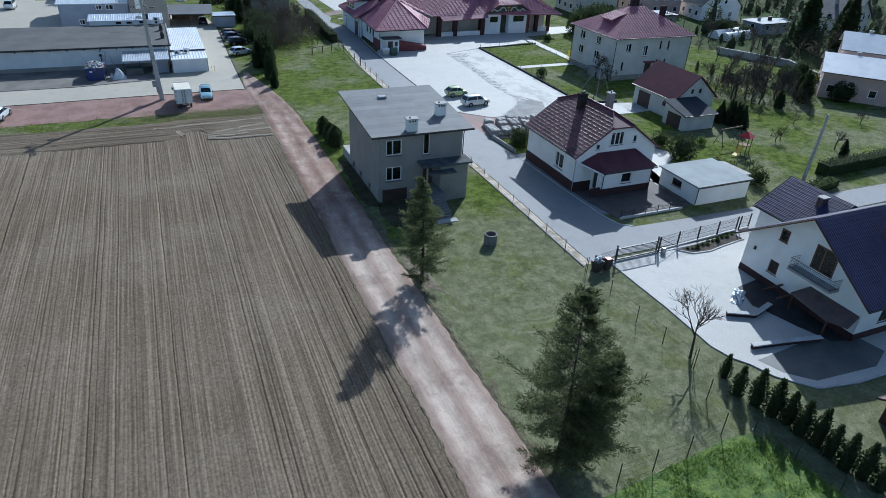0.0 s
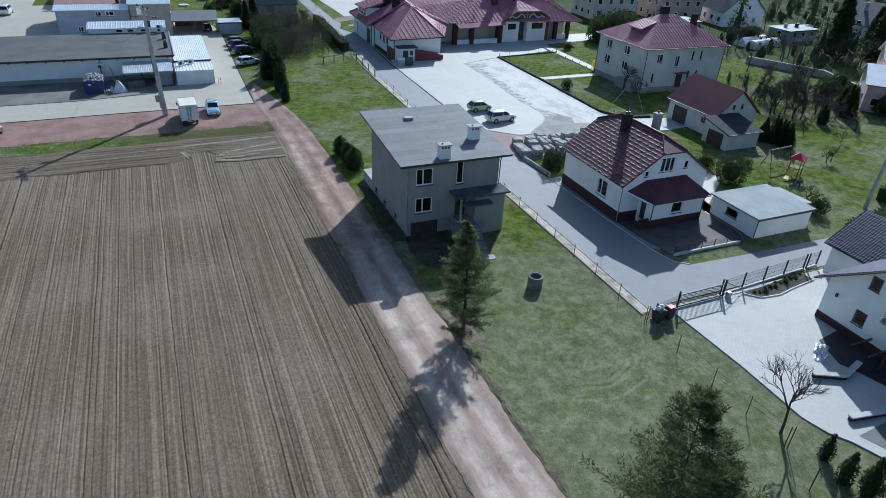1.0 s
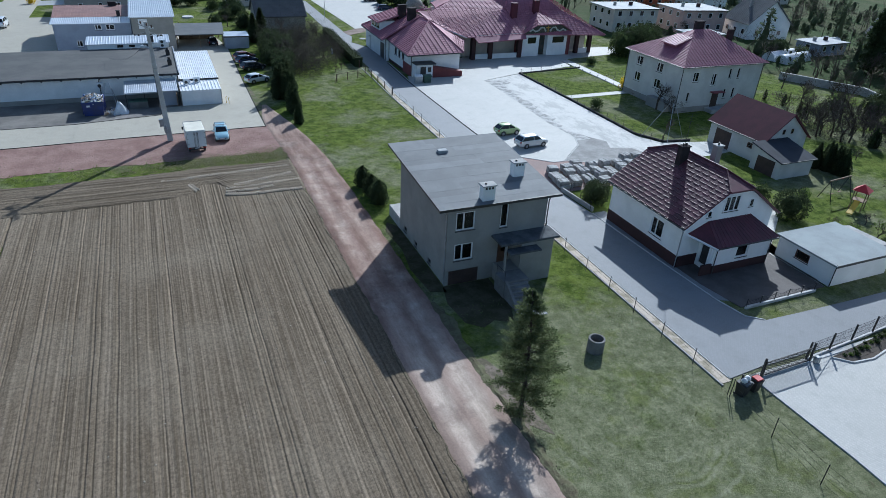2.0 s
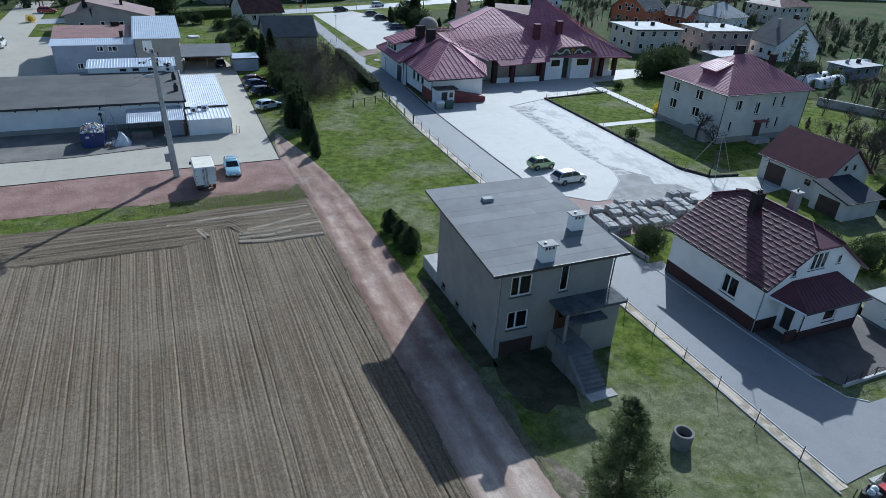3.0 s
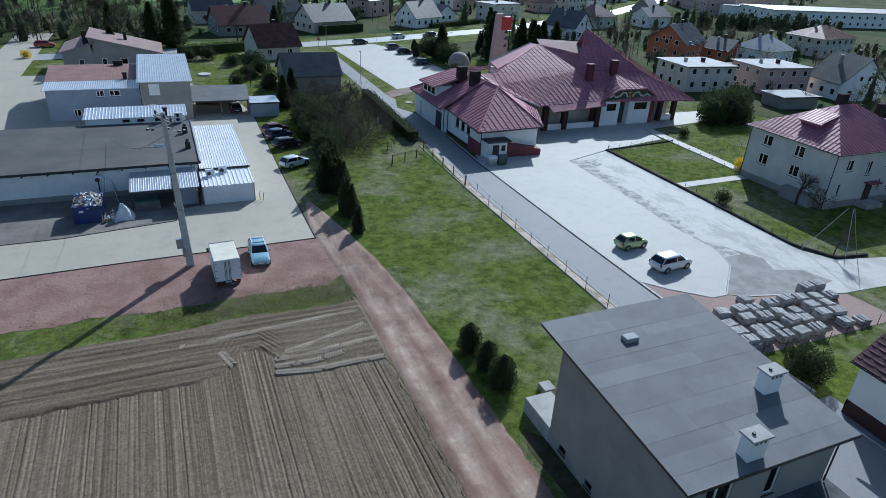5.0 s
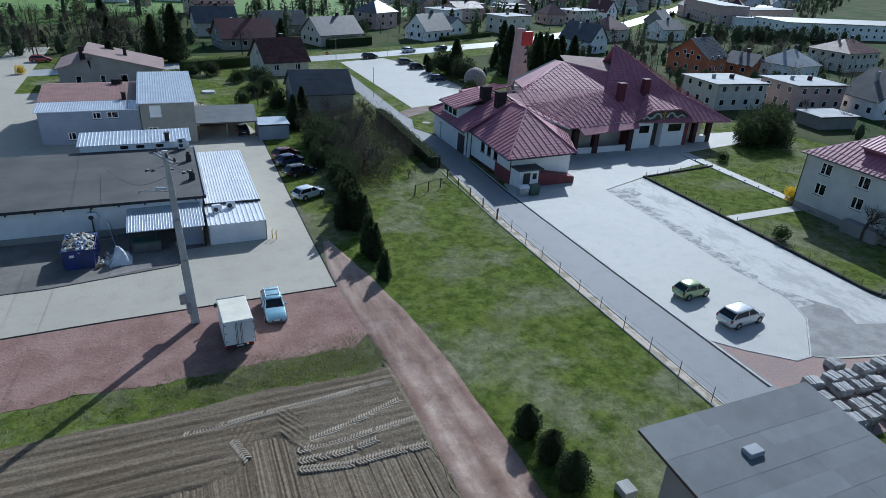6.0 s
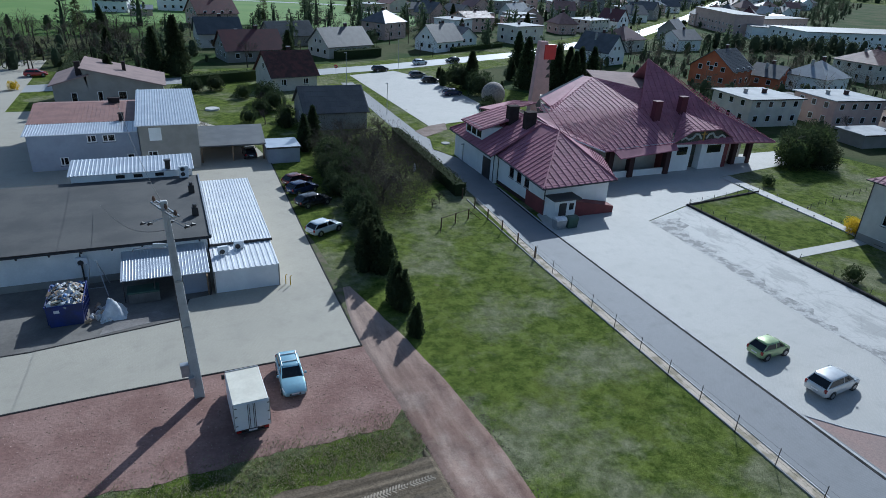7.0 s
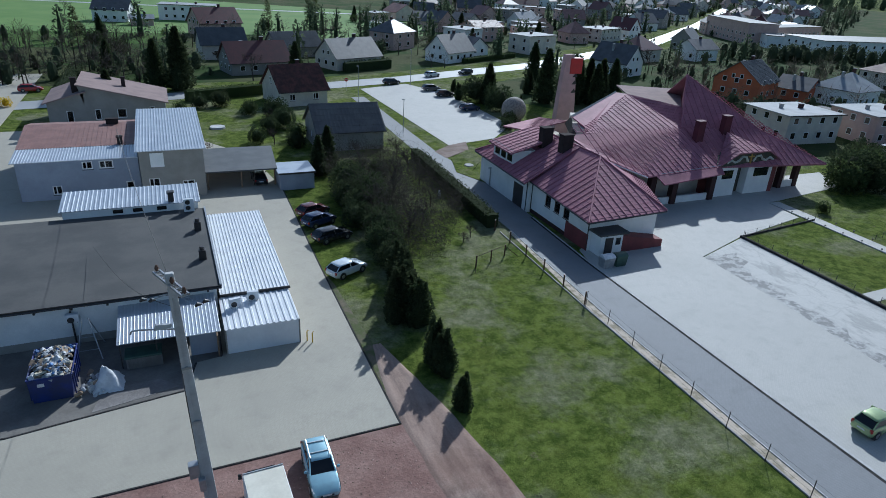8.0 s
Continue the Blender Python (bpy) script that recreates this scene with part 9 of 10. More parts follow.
wire_fence("lawn_fence", [(60.9, 118.4), (75.0, 120.0)], 2.4, 0.95, "low wavy iron fence at the lawn", "iron")
wire_fence("lawn_fence", [(60.85, 118.2), (60.85, 104.2)], 2.0, 0.9, "low wire fence along the lawn edge")
wire_fence("lawn_fence", [(60.85, 101.4), (60.6, 83), (62.2, 80.4)], 2.0, 0.9, "low wire fence along the garden edge")
wire_fence("lawn_fence", [(76.8, 113), (92, 116)], 2.0, 0.8, "low garden fence behind the path")
wire_fence("garden_wire_fence", [(39.4, 64.6), (40.2, 69.6), (47, 69.0), (54, 69.6)], 2.4, 1.1, "sagging wire fence beside the block stacks")
step_line("garden_wall_low", [(60.75, 118.6), (60.75, 100), (60.45, 84), (62.3, 80.2), (66.5, 79.6)], 0.3, 0.28, MAT["kerb_dark"], "low dark wall round the gardens")
step_line("lawn_wall_north", [(60.8, 118.6), (75.2, 120.2)], 0.2, 0.2, MAT["kerb_dark"], "low dark edging of the lawn")
step_line("path_kerb", [(74.1, 104.2), (74.3, 112), (74.6, 126)], 0.1, 0.12, MAT["kerb"], "kerb of the garden path")
step_line("yard_wall_small", [(39.6, 64.4), (39.2, 70), (41.0, 70.4)], 0.2, 0.5, MAT["concrete"], "low concrete edging by the lane")
step_line("fence_footing", [(32.2, 38), (32.3, 76), (32.55, 109), (33.2, 128)], 0.14, 0.10, MAT["concrete"], "concrete footing under the fence")
step_line("garden_stone_wall", [(111, 104), (117.5, 91), (113.5, 79)], 0.5, 1.4, MAT["concrete"], "long grey garden wall")
for k, y in enumerate((105.5, 108, 110.5, 113, 115.5, 118, 120.5, 123)):
    for x in (74.3 + 0.02 * k, 76.1 + 0.06 * k):
        g = thing("path_light", x, y, 0, 0, "small dark garden path light", "garden light", "lights along the garden path")
        part("stake", Shape().tube([(0, 0, 0), (0, 0, 0.25)], 0.03, 5), MAT["iron"], g)
        part("cap", Shape().tube([(0, 0, 0.25), (0, 0, 0.36)], [0.12, 0.08], 8), MAT["iron"], g)


def sliding_gate():
    top = thing("sliding_gate", 35.5, 37.75, 0, 1, "dark iron sliding gate across the drive", "gate")
    fr = Shape().box(0, 4.7, -0.04, 0.04, 0.15, 0.27).box(0, 4.7, -0.03, 0.03, 1.3, 1.38)
    part("gate_frame", fr, MAT["iron"], top)
    for i in range(36):
        part("bar", Shape().box(0.05 + 0.13 * i, 0.07 + 0.13 * i, -0.015, 0.015, 0.27, 1.38), MAT["iron"], top)
    part("track", Shape().bevel_box(-0.2, 9.0, -0.12, 0.12, 0.0, 0.1, 0.02), MAT["kerb"], top)
    for x in (-0.15, 4.85):
        part("gate_post", Shape().bevel_box(x, x + 0.14, -0.07, 0.07, 0, 1.75, 0.02), MAT["iron"], top)
    part("brace", Shape().tube([(4.9, 0, 1.5), (7.3, 0, 0.25)], 0.03, 5), MAT["iron"], top)
    part("motor", Shape().bevel_box(5.1, 5.5, -0.45, -0.1, 0, 0.6, 0.04), MAT["zinc_post"], top)


sliding_gate()


def panel_fence(x0, y0, x1, y1, n, label):
    top = thing("panel_fence", x0, y0, 0, math.degrees(math.atan2(y1 - y0, x1 - x0)), label, "fence")
    ln = math.hypot(x1 - x0, y1 - y0)
    part("footing", Shape().bevel_box(0, ln, -0.1, 0.1, 0, 0.18, 0.02), MAT["kerb"], top)
    for i in range(n + 1):
        part("post", Shape().bevel_box(ln * i / n - 0.06, ln * i / n + 0.06, -0.06, 0.06, 0, 1.65, 0.02), MAT["iron"], top)
    for i in range(n):
        a, b = ln * i / n + 0.06, ln * (i + 1) / n - 0.06
        sh = Shape()
        for z in (0.3, 0.75, 1.2, 1.5):
            sh.tube([(a, 0, z), (b, 0, z)], 0.014, 4)
        for j in range(int((b - a) / 0.12)):
            sh.tube([(a + 0.12 * (j + 0.5), 0, 0.25), (a + 0.12 * (j + 0.5), 0, 1.52)], 0.006, 3)
        part("mesh_panel", sh, MAT["iron"], top)


panel_fence(40.4, 38.1, 51.2, 38.9, 4, "dark steel panel fence along the street")
panel_fence(51.6, 38.9, 53.0, 39.0, 1, "dark steel panel fence beside the wicket")
panel_fence(32.6, 37.1, 35.3, 37.6, 1, "dark steel fence panel beside the bins")
flat("plant_bed", [(42.6, 37.6), (50.4, 38.4), (50.5, 37.2), (47.5, 36.8), (45.5, 36.4), (43.5, 36.6)], 0.1, MAT["dark_earth"], "earth bed with small plants by the fence", "plant bed")
step_line("bed_kerb", [(42.5, 37.5), (43.5, 36.55), (45.5, 36.35), (47.5, 36.75), (50.5, 37.15)], 0.14, 0.14, MAT["kerb"], "curved pale kerb of the plant bed")
for i in range(14):
    again(SHRUB[(0, 3)[i % 2]], 43.6 + 0.5 * i, 37.35 + 0.09 * i - 0.5 * (i % 3) * 0.4, 50 * i, 0.13 + 0.035 * (i % 3), "small plant in the earth bed", "plants in the bed")
for i, (x, y, k, lid) in enumerate(((32.75, 36.9, 1.25, "plastic_grey"), (33.85, 36.95, 0.95, "sign_red"))):
    b = thing("wheelie_bin", x, y, 0.0, 12 - 9 * i, ("broad black bin heaped with white bags by the gate", "black wheeled bin with a red lid by the gate")[i], "bin", "bins by the gate")
    part("bin_body", Shape().loft([[(-0.26 * k, -0.28, 0.08), (0.26 * k, -0.28, 0.08), (0.26 * k, 0.28, 0.08), (-0.26 * k, 0.28, 0.08)], [(-0.34 * k, -0.38, 1.05), (0.34 * k, -0.38, 1.05), (0.34 * k, 0.38, 1.05), (-0.34 * k, 0.38, 1.05)]]), MAT["plastic_black"], b)
    part("rim", Shape().bevel_box(-0.37 * k, 0.37 * k, -0.41, 0.41, 1.05, 1.12, 0.02), MAT["plastic_black"], b)
    part("lid", Shape().bevel_box(-0.3 * k, 0.3 * k, -0.34, 0.2, 1.125, 1.2, 0.03), MAT[lid], b)
    for s in (-1, 1):
        part("wheel", Shape().tube([(s * 0.27 * k - 0.03, 0.3, 0.1), (s * 0.27 * k + 0.03, 0.3, 0.1)], 0.1, 10), MAT["gutter"], b)
    if i == 0:
        for dx, dz in ((-0.2, 0.0), (0.18, 0.05)):
            part("rubbish_bag", Shape().loft([[(dx + r * math.cos(a) * (1 + 0.15 * math.sin(3 * a)), r * math.sin(a), z + dz) for a in [math.pi * j / 5 for j in range(10)]] for r, z in ((0.16, 1.2), (0.22, 1.3), (0.18, 1.42), (0.05, 1.5))]), MAT["plastic_white"], b)
for i, x in enumerate((39.7, 41.3)):
    b = thing("waste_container", x, 116.6, 0.06, 0, ("white-lidded" if i == 0 else "dark green") + " rubbish container beside the church porch", "bin")
    part("tub", Shape().loft([[(-0.6, -0.45, 0.0), (0.6, -0.45, 0.0), (0.6, 0.45, 0.0), (-0.6, 0.45, 0.0)], [(-0.68, -0.55, 1.1), (0.68, -0.55, 1.1), (0.68, 0.55, 1.1), (-0.68, 0.55, 1.1)]]), MAT["zinc_post" if i == 0 else "green_box"], b)
    part("lid", Shape().loft([[(-0.7, 0.55 * math.cos(a), 1.1 + 0.3 * math.sin(a)) for a in [math.pi * k / 6 for k in range(7)]], [(0.7, 0.55 * math.cos(a), 1.1 + 0.3 * math.sin(a)) for a in [math.pi * k / 6 for k in range(7)]]]), MAT["plastic_white" if i == 0 else "green_box"], b)


def well():
    top = thing("concrete_well", 25.95, 44.4, 0, 0, "round concrete well ring standing on the lawn", "well")
    ring = Shape()
    n = 24
    rings = [(0.62, 0), (0.62, 0.55), (0.62, 1.08), (0.58, 1.1), (0.48, 1.1), (0.46, 0.5)]
    ring.loft([[(r * math.cos(2 * math.pi * i / n), r * math.sin(2 * math.pi * i / n), z) for i in range(n)] for r, z in rings], caps=False)
    part("ring", ring, MAT["concrete_dark"], top)
    part("joint", Shape().loft([[(0.635 * math.cos(2 * math.pi * i / n), 0.635 * math.sin(2 * math.pi * i / n), z) for i in range(n)] for z in (0.52, 0.58)], caps=False), MAT["concrete_dark"], top)
    part("cover", Shape().tube([(0, 0, 0.45), (0, 0, 0.5)], 0.46, 16), MAT["gutter"], top)


well()


def block_stacks():
    rng = random.Random(17)
    for row in range(5):
        for col in range(8):
            x = 41.0 + 1.86 * col + 0.35 * row + rng.uniform(-0.2, 0.2)
            y = 70.7 + 1.4 * row - 0.06 * col + rng.uniform(-0.15, 0.15)
            if (row >= 4 and col < 4 and rng.random() < 0.35) or (row == 4 and rng.random() < 0.4) or (row == 0 and col > 4 and rng.random() < 0.4) or (row in (1, 2) and col == 7):
                continue
            high = rng.choice((0.55, 0.7, 0.8, 0.95)) + (0.6 if (row, col) in ((4, 4), (4, 5)) else 0)
            x -= 1.1
            top = thing("block_pallet", x, y, 0.025, rng.uniform(-14, 6), "grey paving blocks stacked on a wooden pallet", "block stack", "stacks of paving blocks")
            pal = Shape()
            for j in range(3):
                pal.box(-0.6, 0.6, -0.4 + 0.36 * j, -0.3 + 0.36 * j, 0, 0.1)
            pal.box(-0.62, 0.62, -0.46, 0.46, 0.1, 0.13)
            part("pallet", pal, MAT["wood"], top)
            top.scale = (1.02, 1.04, rng.uniform(0.8, 1.05))
            m0 = MAT["block_pale"]
            layers = max(2, int(high / 0.16))
            for lay in range(layers):
                j = rng.uniform(-0.03, 0.03)
                z = 0.135 + lay * 0.16
                if lay < layers - 1:
                    part("block_layer", Shape().bevel_box(-0.6 + j, 0.6 + j, -0.47, 0.47, z, z + 0.155, 0.012), m0, top)
                else:
                    for b in range(5):
                        if rng.random() < 0.9:
                            dz = rng.uniform(-0.02, 0.05)
                            part("block", Shape().bevel_box(-0.6 + 0.24 * b + j, -0.385 + 0.24 * b + j, -0.46 + rng.uniform(-0.03, 0.03), 0.46 + rng.uniform(-0.03, 0.03), z, z + 0.12 + dz, 0.012), m0, top)


MAT["block_pale"] = surface("grey concrete blocks", (0.41, 0.40, 0.385), (0.21, 0.205, 0.195), 1.6, 9, 0.9, 0.35, 0.4, each=0.22)
block_stacks()


def playground():
    top = thing("play_tower", 69.3, 55.8, 0, 20, "small play tower with a red roof and yellow slide", "play tower")
    for x in (-0.6, 0.6):
        for y in (-0.6, 0.6):
            part("post", Shape().box(x - 0.05, x + 0.05, y - 0.05, y + 0.05, 0, 2.4), MAT["wood"], top)
    part("deck", Shape().box(-0.65, 0.65, -0.65, 0.65, 1.1, 1.2), MAT["wood"], top)
    part("roof", Shape().loft([[(-0.85, -0.85, 2.3), (0.85, -0.85, 2.3), (0.85, 0.85, 2.3), (-0.85, 0.85, 2.3)], [(-0.06, -0.06, 3.0), (0.06, -0.06, 3.0), (0.06, 0.06, 3.0), (-0.06, 0.06, 3.0)]]), MAT["sign_red"], top, "red pyramid roof")
    part("slide", Shape().loft([[(-0.7, -0.3, 1.15), (-0.7, 0.3, 1.15), (-0.7, 0.3, 1.25), (-0.7, -0.3, 1.25)], [(-1.9, -0.3, 0.35), (-1.9, 0.3, 0.35), (-1.9, 0.3, 0.45), (-1.9, -0.3, 0.45)], [(-2.5, -0.3, 0.15), (-2.5, 0.3, 0.15), (-2.5, 0.3, 0.25), (-2.5, -0.3, 0.25)]]), MAT["yellow_paint"], top, "yellow slide")
    sw = thing("swing_frame", 70.0, 59.1, 0, -84, "thin metal swing frame on the grass", "swing")
    for s in (-1, 1):
        part("leg", Shape().tube([(-0.8, s * 2.0, 0), (0, s * 1.85, 2.3)], 0.045, 5), MAT["iron"], sw)
        part("leg", Shape().tube([(0.8, s * 2.0, 0), (0, s * 1.85, 2.3)], 0.045, 5), MAT["iron"], sw)
    part("beam", Shape().bevel_box(-0.07, 0.07, -2.1, 2.1, 2.22, 2.36, 0.02), MAT["wood"], sw)
    for y in (-0.9, 0.7):
        part("rope", Shape().tube([(0, y - 0.25, 2.22), (0, y - 0.25, 0.55)], 0.012, 3).tube([(0, y + 0.25, 2.22), (0, y + 0.25, 0.55)], 0.012, 3), MAT["iron"], sw)
        part("seat", Shape().bevel_box(-0.12, 0.12, y - 0.3, y + 0.3, 0.5, 0.55, 0.01), MAT["wood"], sw)


playground()
pole = thing("street_pole", 69.4, 46.2, 0, 0, "slightly leaning grey concrete pole in the garden", "power pole")
part("shaft", Shape().loft([[(-0.17, -0.15, 0), (0.17, -0.15, 0), (0.17, 0.15, 0), (-0.17, 0.15, 0)], [(0.25, -0.1, 8.3), (0.45, -0.1, 8.3), (0.45, 0.1, 8.3), (0.25, 0.1, 8.3)]]), MAT["concrete"], pole)
part("crossarm", Shape().tube([(-0.2, 0, 8.0), (0.85, 0, 8.05)], 0.05, 5), MAT["iron"], pole)
for x, y, h in ((37.5, 173.7, 5.8), (55.1, 218.1, 8.2), (39.4, 143.2, 2.6), (35.6, 196, 8.0)):
    p = thing("lamp_post", x, y, 0, 0, "slim grey lamp post", "lamp post", "lamp posts")
    part("shaft", Shape().tube([(0, 0, 0), (0, 0, h)], [0.07, 0.05], 6), MAT["zinc_post"], p)
    part("head", Shape().bevel_box(-0.35, 0.15, -0.1, 0.1, h, h + 0.12, 0.03), MAT["zinc_post"], p)
tripod = thing("timber_tripod", 63.2, 80.8, 0, 0, "bare timber tripod by the garden corner", "tripod")
for x, y in ((-2.6, 2.2), (2.8, -0.4), (-1.6, -2.2)):
    part("leg", Shape().tube([(x, y, 0), (0.1 * x, 0.1 * y, 5.4)], 0.032, 5), MAT["zinc_post"], tripod)
gate2 = thing("wooden_gate_frame", 28.6, 121.3, 0, 22, "open wooden gate frame on the meadow", "gate")
for x in (-2.3, 0, 2.2):
    part("post", Shape().tube([(x, 0, 0), (x + 0.03, 0, 1.3)], 0.08, 6), MAT["frame_brown"], gate2)
part("rail", Shape().tube([(-2.3, 0, 1.2), (0, 0, 1.22), (2.2, 0, 1.2)], 0.035, 5), MAT["frame_brown"], gate2)
part("brace", Shape().tube([(2.2, 0, 1.1), (3.3, -0.9, 0)], 0.035, 5).tube([(-2.3, 0, 1.1), (-3.3, -0.9, 0)], 0.035, 5), MAT["frame_brown"], gate2)
orn = thing("garden_ornament", 30.7, 140.5, 0, 0, "small white garden ornament beside the hedge", "ornament")
part("body", Shape().tube([(0, 0, 0), (0, 0, 0.5), (0, 0, 0.85), (0, 0, 1.1)], [0.2, 0.22, 0.14, 0.08], 8), MAT["plastic_white"], orn)
flat("lane_island", [(37.4, 150), (39.6, 144.2), (40.0, 150), (44, 155), (43.8, 160.5), (39.4, 156.5)], 0.11, MAT["lawn"], "grass island with a kerb beside the church", "verge")
flat("brown_court", [(38.8, 157), (44.4, 160.8), (46, 165.4), (42.3, 164), (38.4, 161)], 0.07, MAT["brown_earth"], "brown paved patch beside the lane", "paving")
man = thing("manhole_ring", 40.6, 152.5, 0.11, 0, "round concrete manhole ring in the grass", "manhole")
part("ring", Shape().tube([(0, 0, 0), (0, 0, 0.12)], [0.75, 0.7], 14), MAT["concrete"], man)
house("red_garden_hut", 42.0, 13.2, 4.4, 3.6, 1.9, "gable", 1.0, "plinth_red", "tile_brown", axis="x", over=0.4, label="small dark red garden hut", category="hut")


def tarp(x, y, rz):
    """A crumpled silver sheet thrown on the paving."""
    sh = Shape()
    sh.grid(14, 18, lambda i, j: ((i / 14 - 0.5) * 0.9 + 0.1 * hills(i, j, 2.3), (j / 18 - 0.5) * 2.5 + 0.1 * hills(j, i, 2.9), 0.10 + 0.16 * abs(hills(i * 1.3 + 5, j, 2.0)) * (1 if 0 < i < 14 and 0 < j < 18 else 0)))
    ob = solo("silver_sheet", sh, MAT["sheet_zinc"], "crumpled silver sheet lying on the drive", "plastic sheet")
    ob.matrix_basis = pose(x, y, 0.0, 0, 0, rz)


tarp(42.0, 29.4, -52)
stone = thing("stone_table", 6.9, 182.8, 0, 0, "round pale stone slab on the garden lawn", "table")
part("slab", Shape().tube([(0, 0, 0), (0, 0, 0.3)], [1.3, 1.25], 18), MAT["kerb"], stone)

# ---- houses further off ----
def win_rows(w, d, floors, z0=1.7, dz=2.8, gap=3.2):
    out = []
    for side, run in (("S", w), ("W", d), ("E", d), ("N", w)):
        n = max(1, int(run / gap))
        for f in range(floors):
            for i in range(n):
                out.append((side, (i - (n - 1) / 2) * gap, z0 + dz * f, 1.2, 1.3))
    return out


FAR = [
    # name, x, y, w, d, h, roof, rise, wall, cover, rz, axis, floors, label
    ("roadside_house", 21, 240, 15, 10, 3.2, "gable", 4.2, "render_grey", "tile_brown", 12, "x", 1, "grey house with a dark brown roof by the road"),
    ("roadside_house", 47, 246, 15, 10, 3.4, "gable", 4.2, "render_cream", "tile_grey", 22, "x", 1, "cream house with a grey hipped roof by the road"),
    ("roadside_house", 82, 256, 13, 9, 3.4, "gable", 4.4, "render_white", "tile_grey", 28, "x", 1, "white house with a grey roof by the road"),
    ("far_house", 18, 320, 15, 11, 4.4, "gable", 4.6, "render_pink", "tile_brown", 20, "x", 2, "pinkish house with a dark brown roof"),
    ("building_shell", 84, 325, 11, 9, 4.5, "flat", 0, "render_white", "concrete", 10, "x", 1, "unroofed white block shell of a new house"),
    ("gable_house", 125, 229, 9, 12, 4.0, "gable", 4.6, "render_white", "tile_grey", 20, "y", 1, "white gabled house with a grey roof"),
    ("orange_house", 139, 193, 11, 12, 4.6, "gable", 4.4, "render_orange", "slate", 18, "x", 2, "orange house with a dark slate roof"),
    ("orange_garage", 151, 187, 8, 8, 3.2, "gable", 2.6, "render_orange", "tile_grey", 18, "y", 1, "orange garage with a grey roof"),
    ("flat_roof_house", 112, 156, 13, 11, 5.4, "flat", 0, "render_cream", "felt_light", -4, "x", 2, "cream cube house with a pale flat roof"),
    ("flat_roof_house", 130, 151, 13, 11, 5.6, "flat", 0, "render_pink", "felt_light", -6, "x", 2, "pink cube house with a pale flat roof"),
    ("light_roof_house", 160, 180, 12, 11, 4.2, "hip", 3.6, "render_white", "felt_light", 10, "x", 1, "white house with a pale tiled hip roof"),
    ("blue_grey_house", 143, 141, 12, 10, 4.0, "gable", 5.2, "render_white", "slate", -10, "y", 1, "white house with a blue-grey steep roof"),
    ("beige_house", 198, 192, 17, 13, 5.6, "hip", 3.2, "render_cream", "tile_clay", 6, "x", 2, "beige house with a pale red hip roof"),
    ("terrace_house", 118, 308, 14, 10, 5.5, "gable", 2.0, "render_pink", "tile_clay", 15, "x", 2, "pink house with a low red roof"),
    ("terrace_house", 138, 305, 11, 10, 5.8, "flat", 0, "render_pink", "felt_light", 15, "x", 2, "brownish cube house with a flat roof"),
    ("corner_shop", 177, 310, 17, 11, 5.2, "flat", 0, "render_cream", "felt_light", 25, "x", 2, "cream block with a flat roof"),
    ("gable_house", 196, 318, 9, 11, 4.5, "gable", 4.6, "render_white", "tile_brown", 20, "y", 2, "white gabled house with a dark roof"),
    ("long_block", 265.5, 317.5, 48, 14, 9.5, "flat", 0, "render_pink", "felt", 68.6, "x", 2, "long pink two-storey block by the road"),
    ("long_wing", 286, 309, 52, 12, 7.5, "flat", 0, "render_pink", "felt", 12, "x", 2, "long pinkish wing with a flat pale roof"),
    ("industrial_hall", 296, 262, 88, 24, 6.5, "flat", 0, "render_white", "slate", -10, "x", 2, "long white hall with a dark roof"),
    ("industrial_hall", 263, 284, 24, 14, 5.5, "flat", 0, "render_white", "felt", -35, "x", 1, "white hall with a pale roof"),
    ("farm_house", -16, 362, 13, 10, 4.6, "gable", 3.2, "render_white", "tile_grey", -15, "x", 2, "white farmhouse with a grey roof"),
    ("brick_shed", -6, 347, 8, 5, 2.6, "gable", 1.2, "render_pink", "felt_light", 0, "x", 1, "brick shed with a pale roof"),
    ("flat_farm_house", 12, 372, 22, 12, 6.0, "flat", 0, "render_white", "felt_light", -10, "x", 2, "white farmhouse with a flat roof"),
    ("white_roof_house", 114.2, 71.0, 16, 12, 4.4, "gable", 2.0, "render_pink", "sheet_white", -50, "x", 1, "pinkish house with a glaring pale metal roof"),
    ("white_roof_house", 122.5, 76.5, 13, 10, 6.6, "gable", 2.2, "render_pink", "sheet_white", -50, "x", 1, "taller pinkish house with a glaring pale metal roof"),
    ("barn", 36, 268, 14, 9, 3.2, "gable", 3.6, "render_grey", "slate", 14, "x", 0, "grey barn with a dark roof"),
    ("low_shed", 131, 165, 12, 7, 2.4, "flat", 0, "plinth_dark", "felt_dark", 0, "x", 0, "low dark shed with a felt roof"),
    ("low_garage", 120, 136, 9, 6, 2.4, "flat", 0, "render_grey", "felt_light", -6, "x", 0, "low grey garage with a pale roof"),
    ("garden_house", 143, 121, 10, 6, 2.6, "flat", 0, "blue_grey", "felt_light", 5, "x", 1, "dark garden house with a pale roof"),
    ("cream_house", 164, 117, 13, 10, 4.4, "gable", 4.4, "render_cream", "tile_grey", 15, "y", 2, "cream house with a grey gable roof"),
    ("cottage", 95, 268, 9, 7, 2.8, "gable", 3.0, "render_white", "tile_grey", 20, "y", 1, "small white cottage with a grey roof"),
]
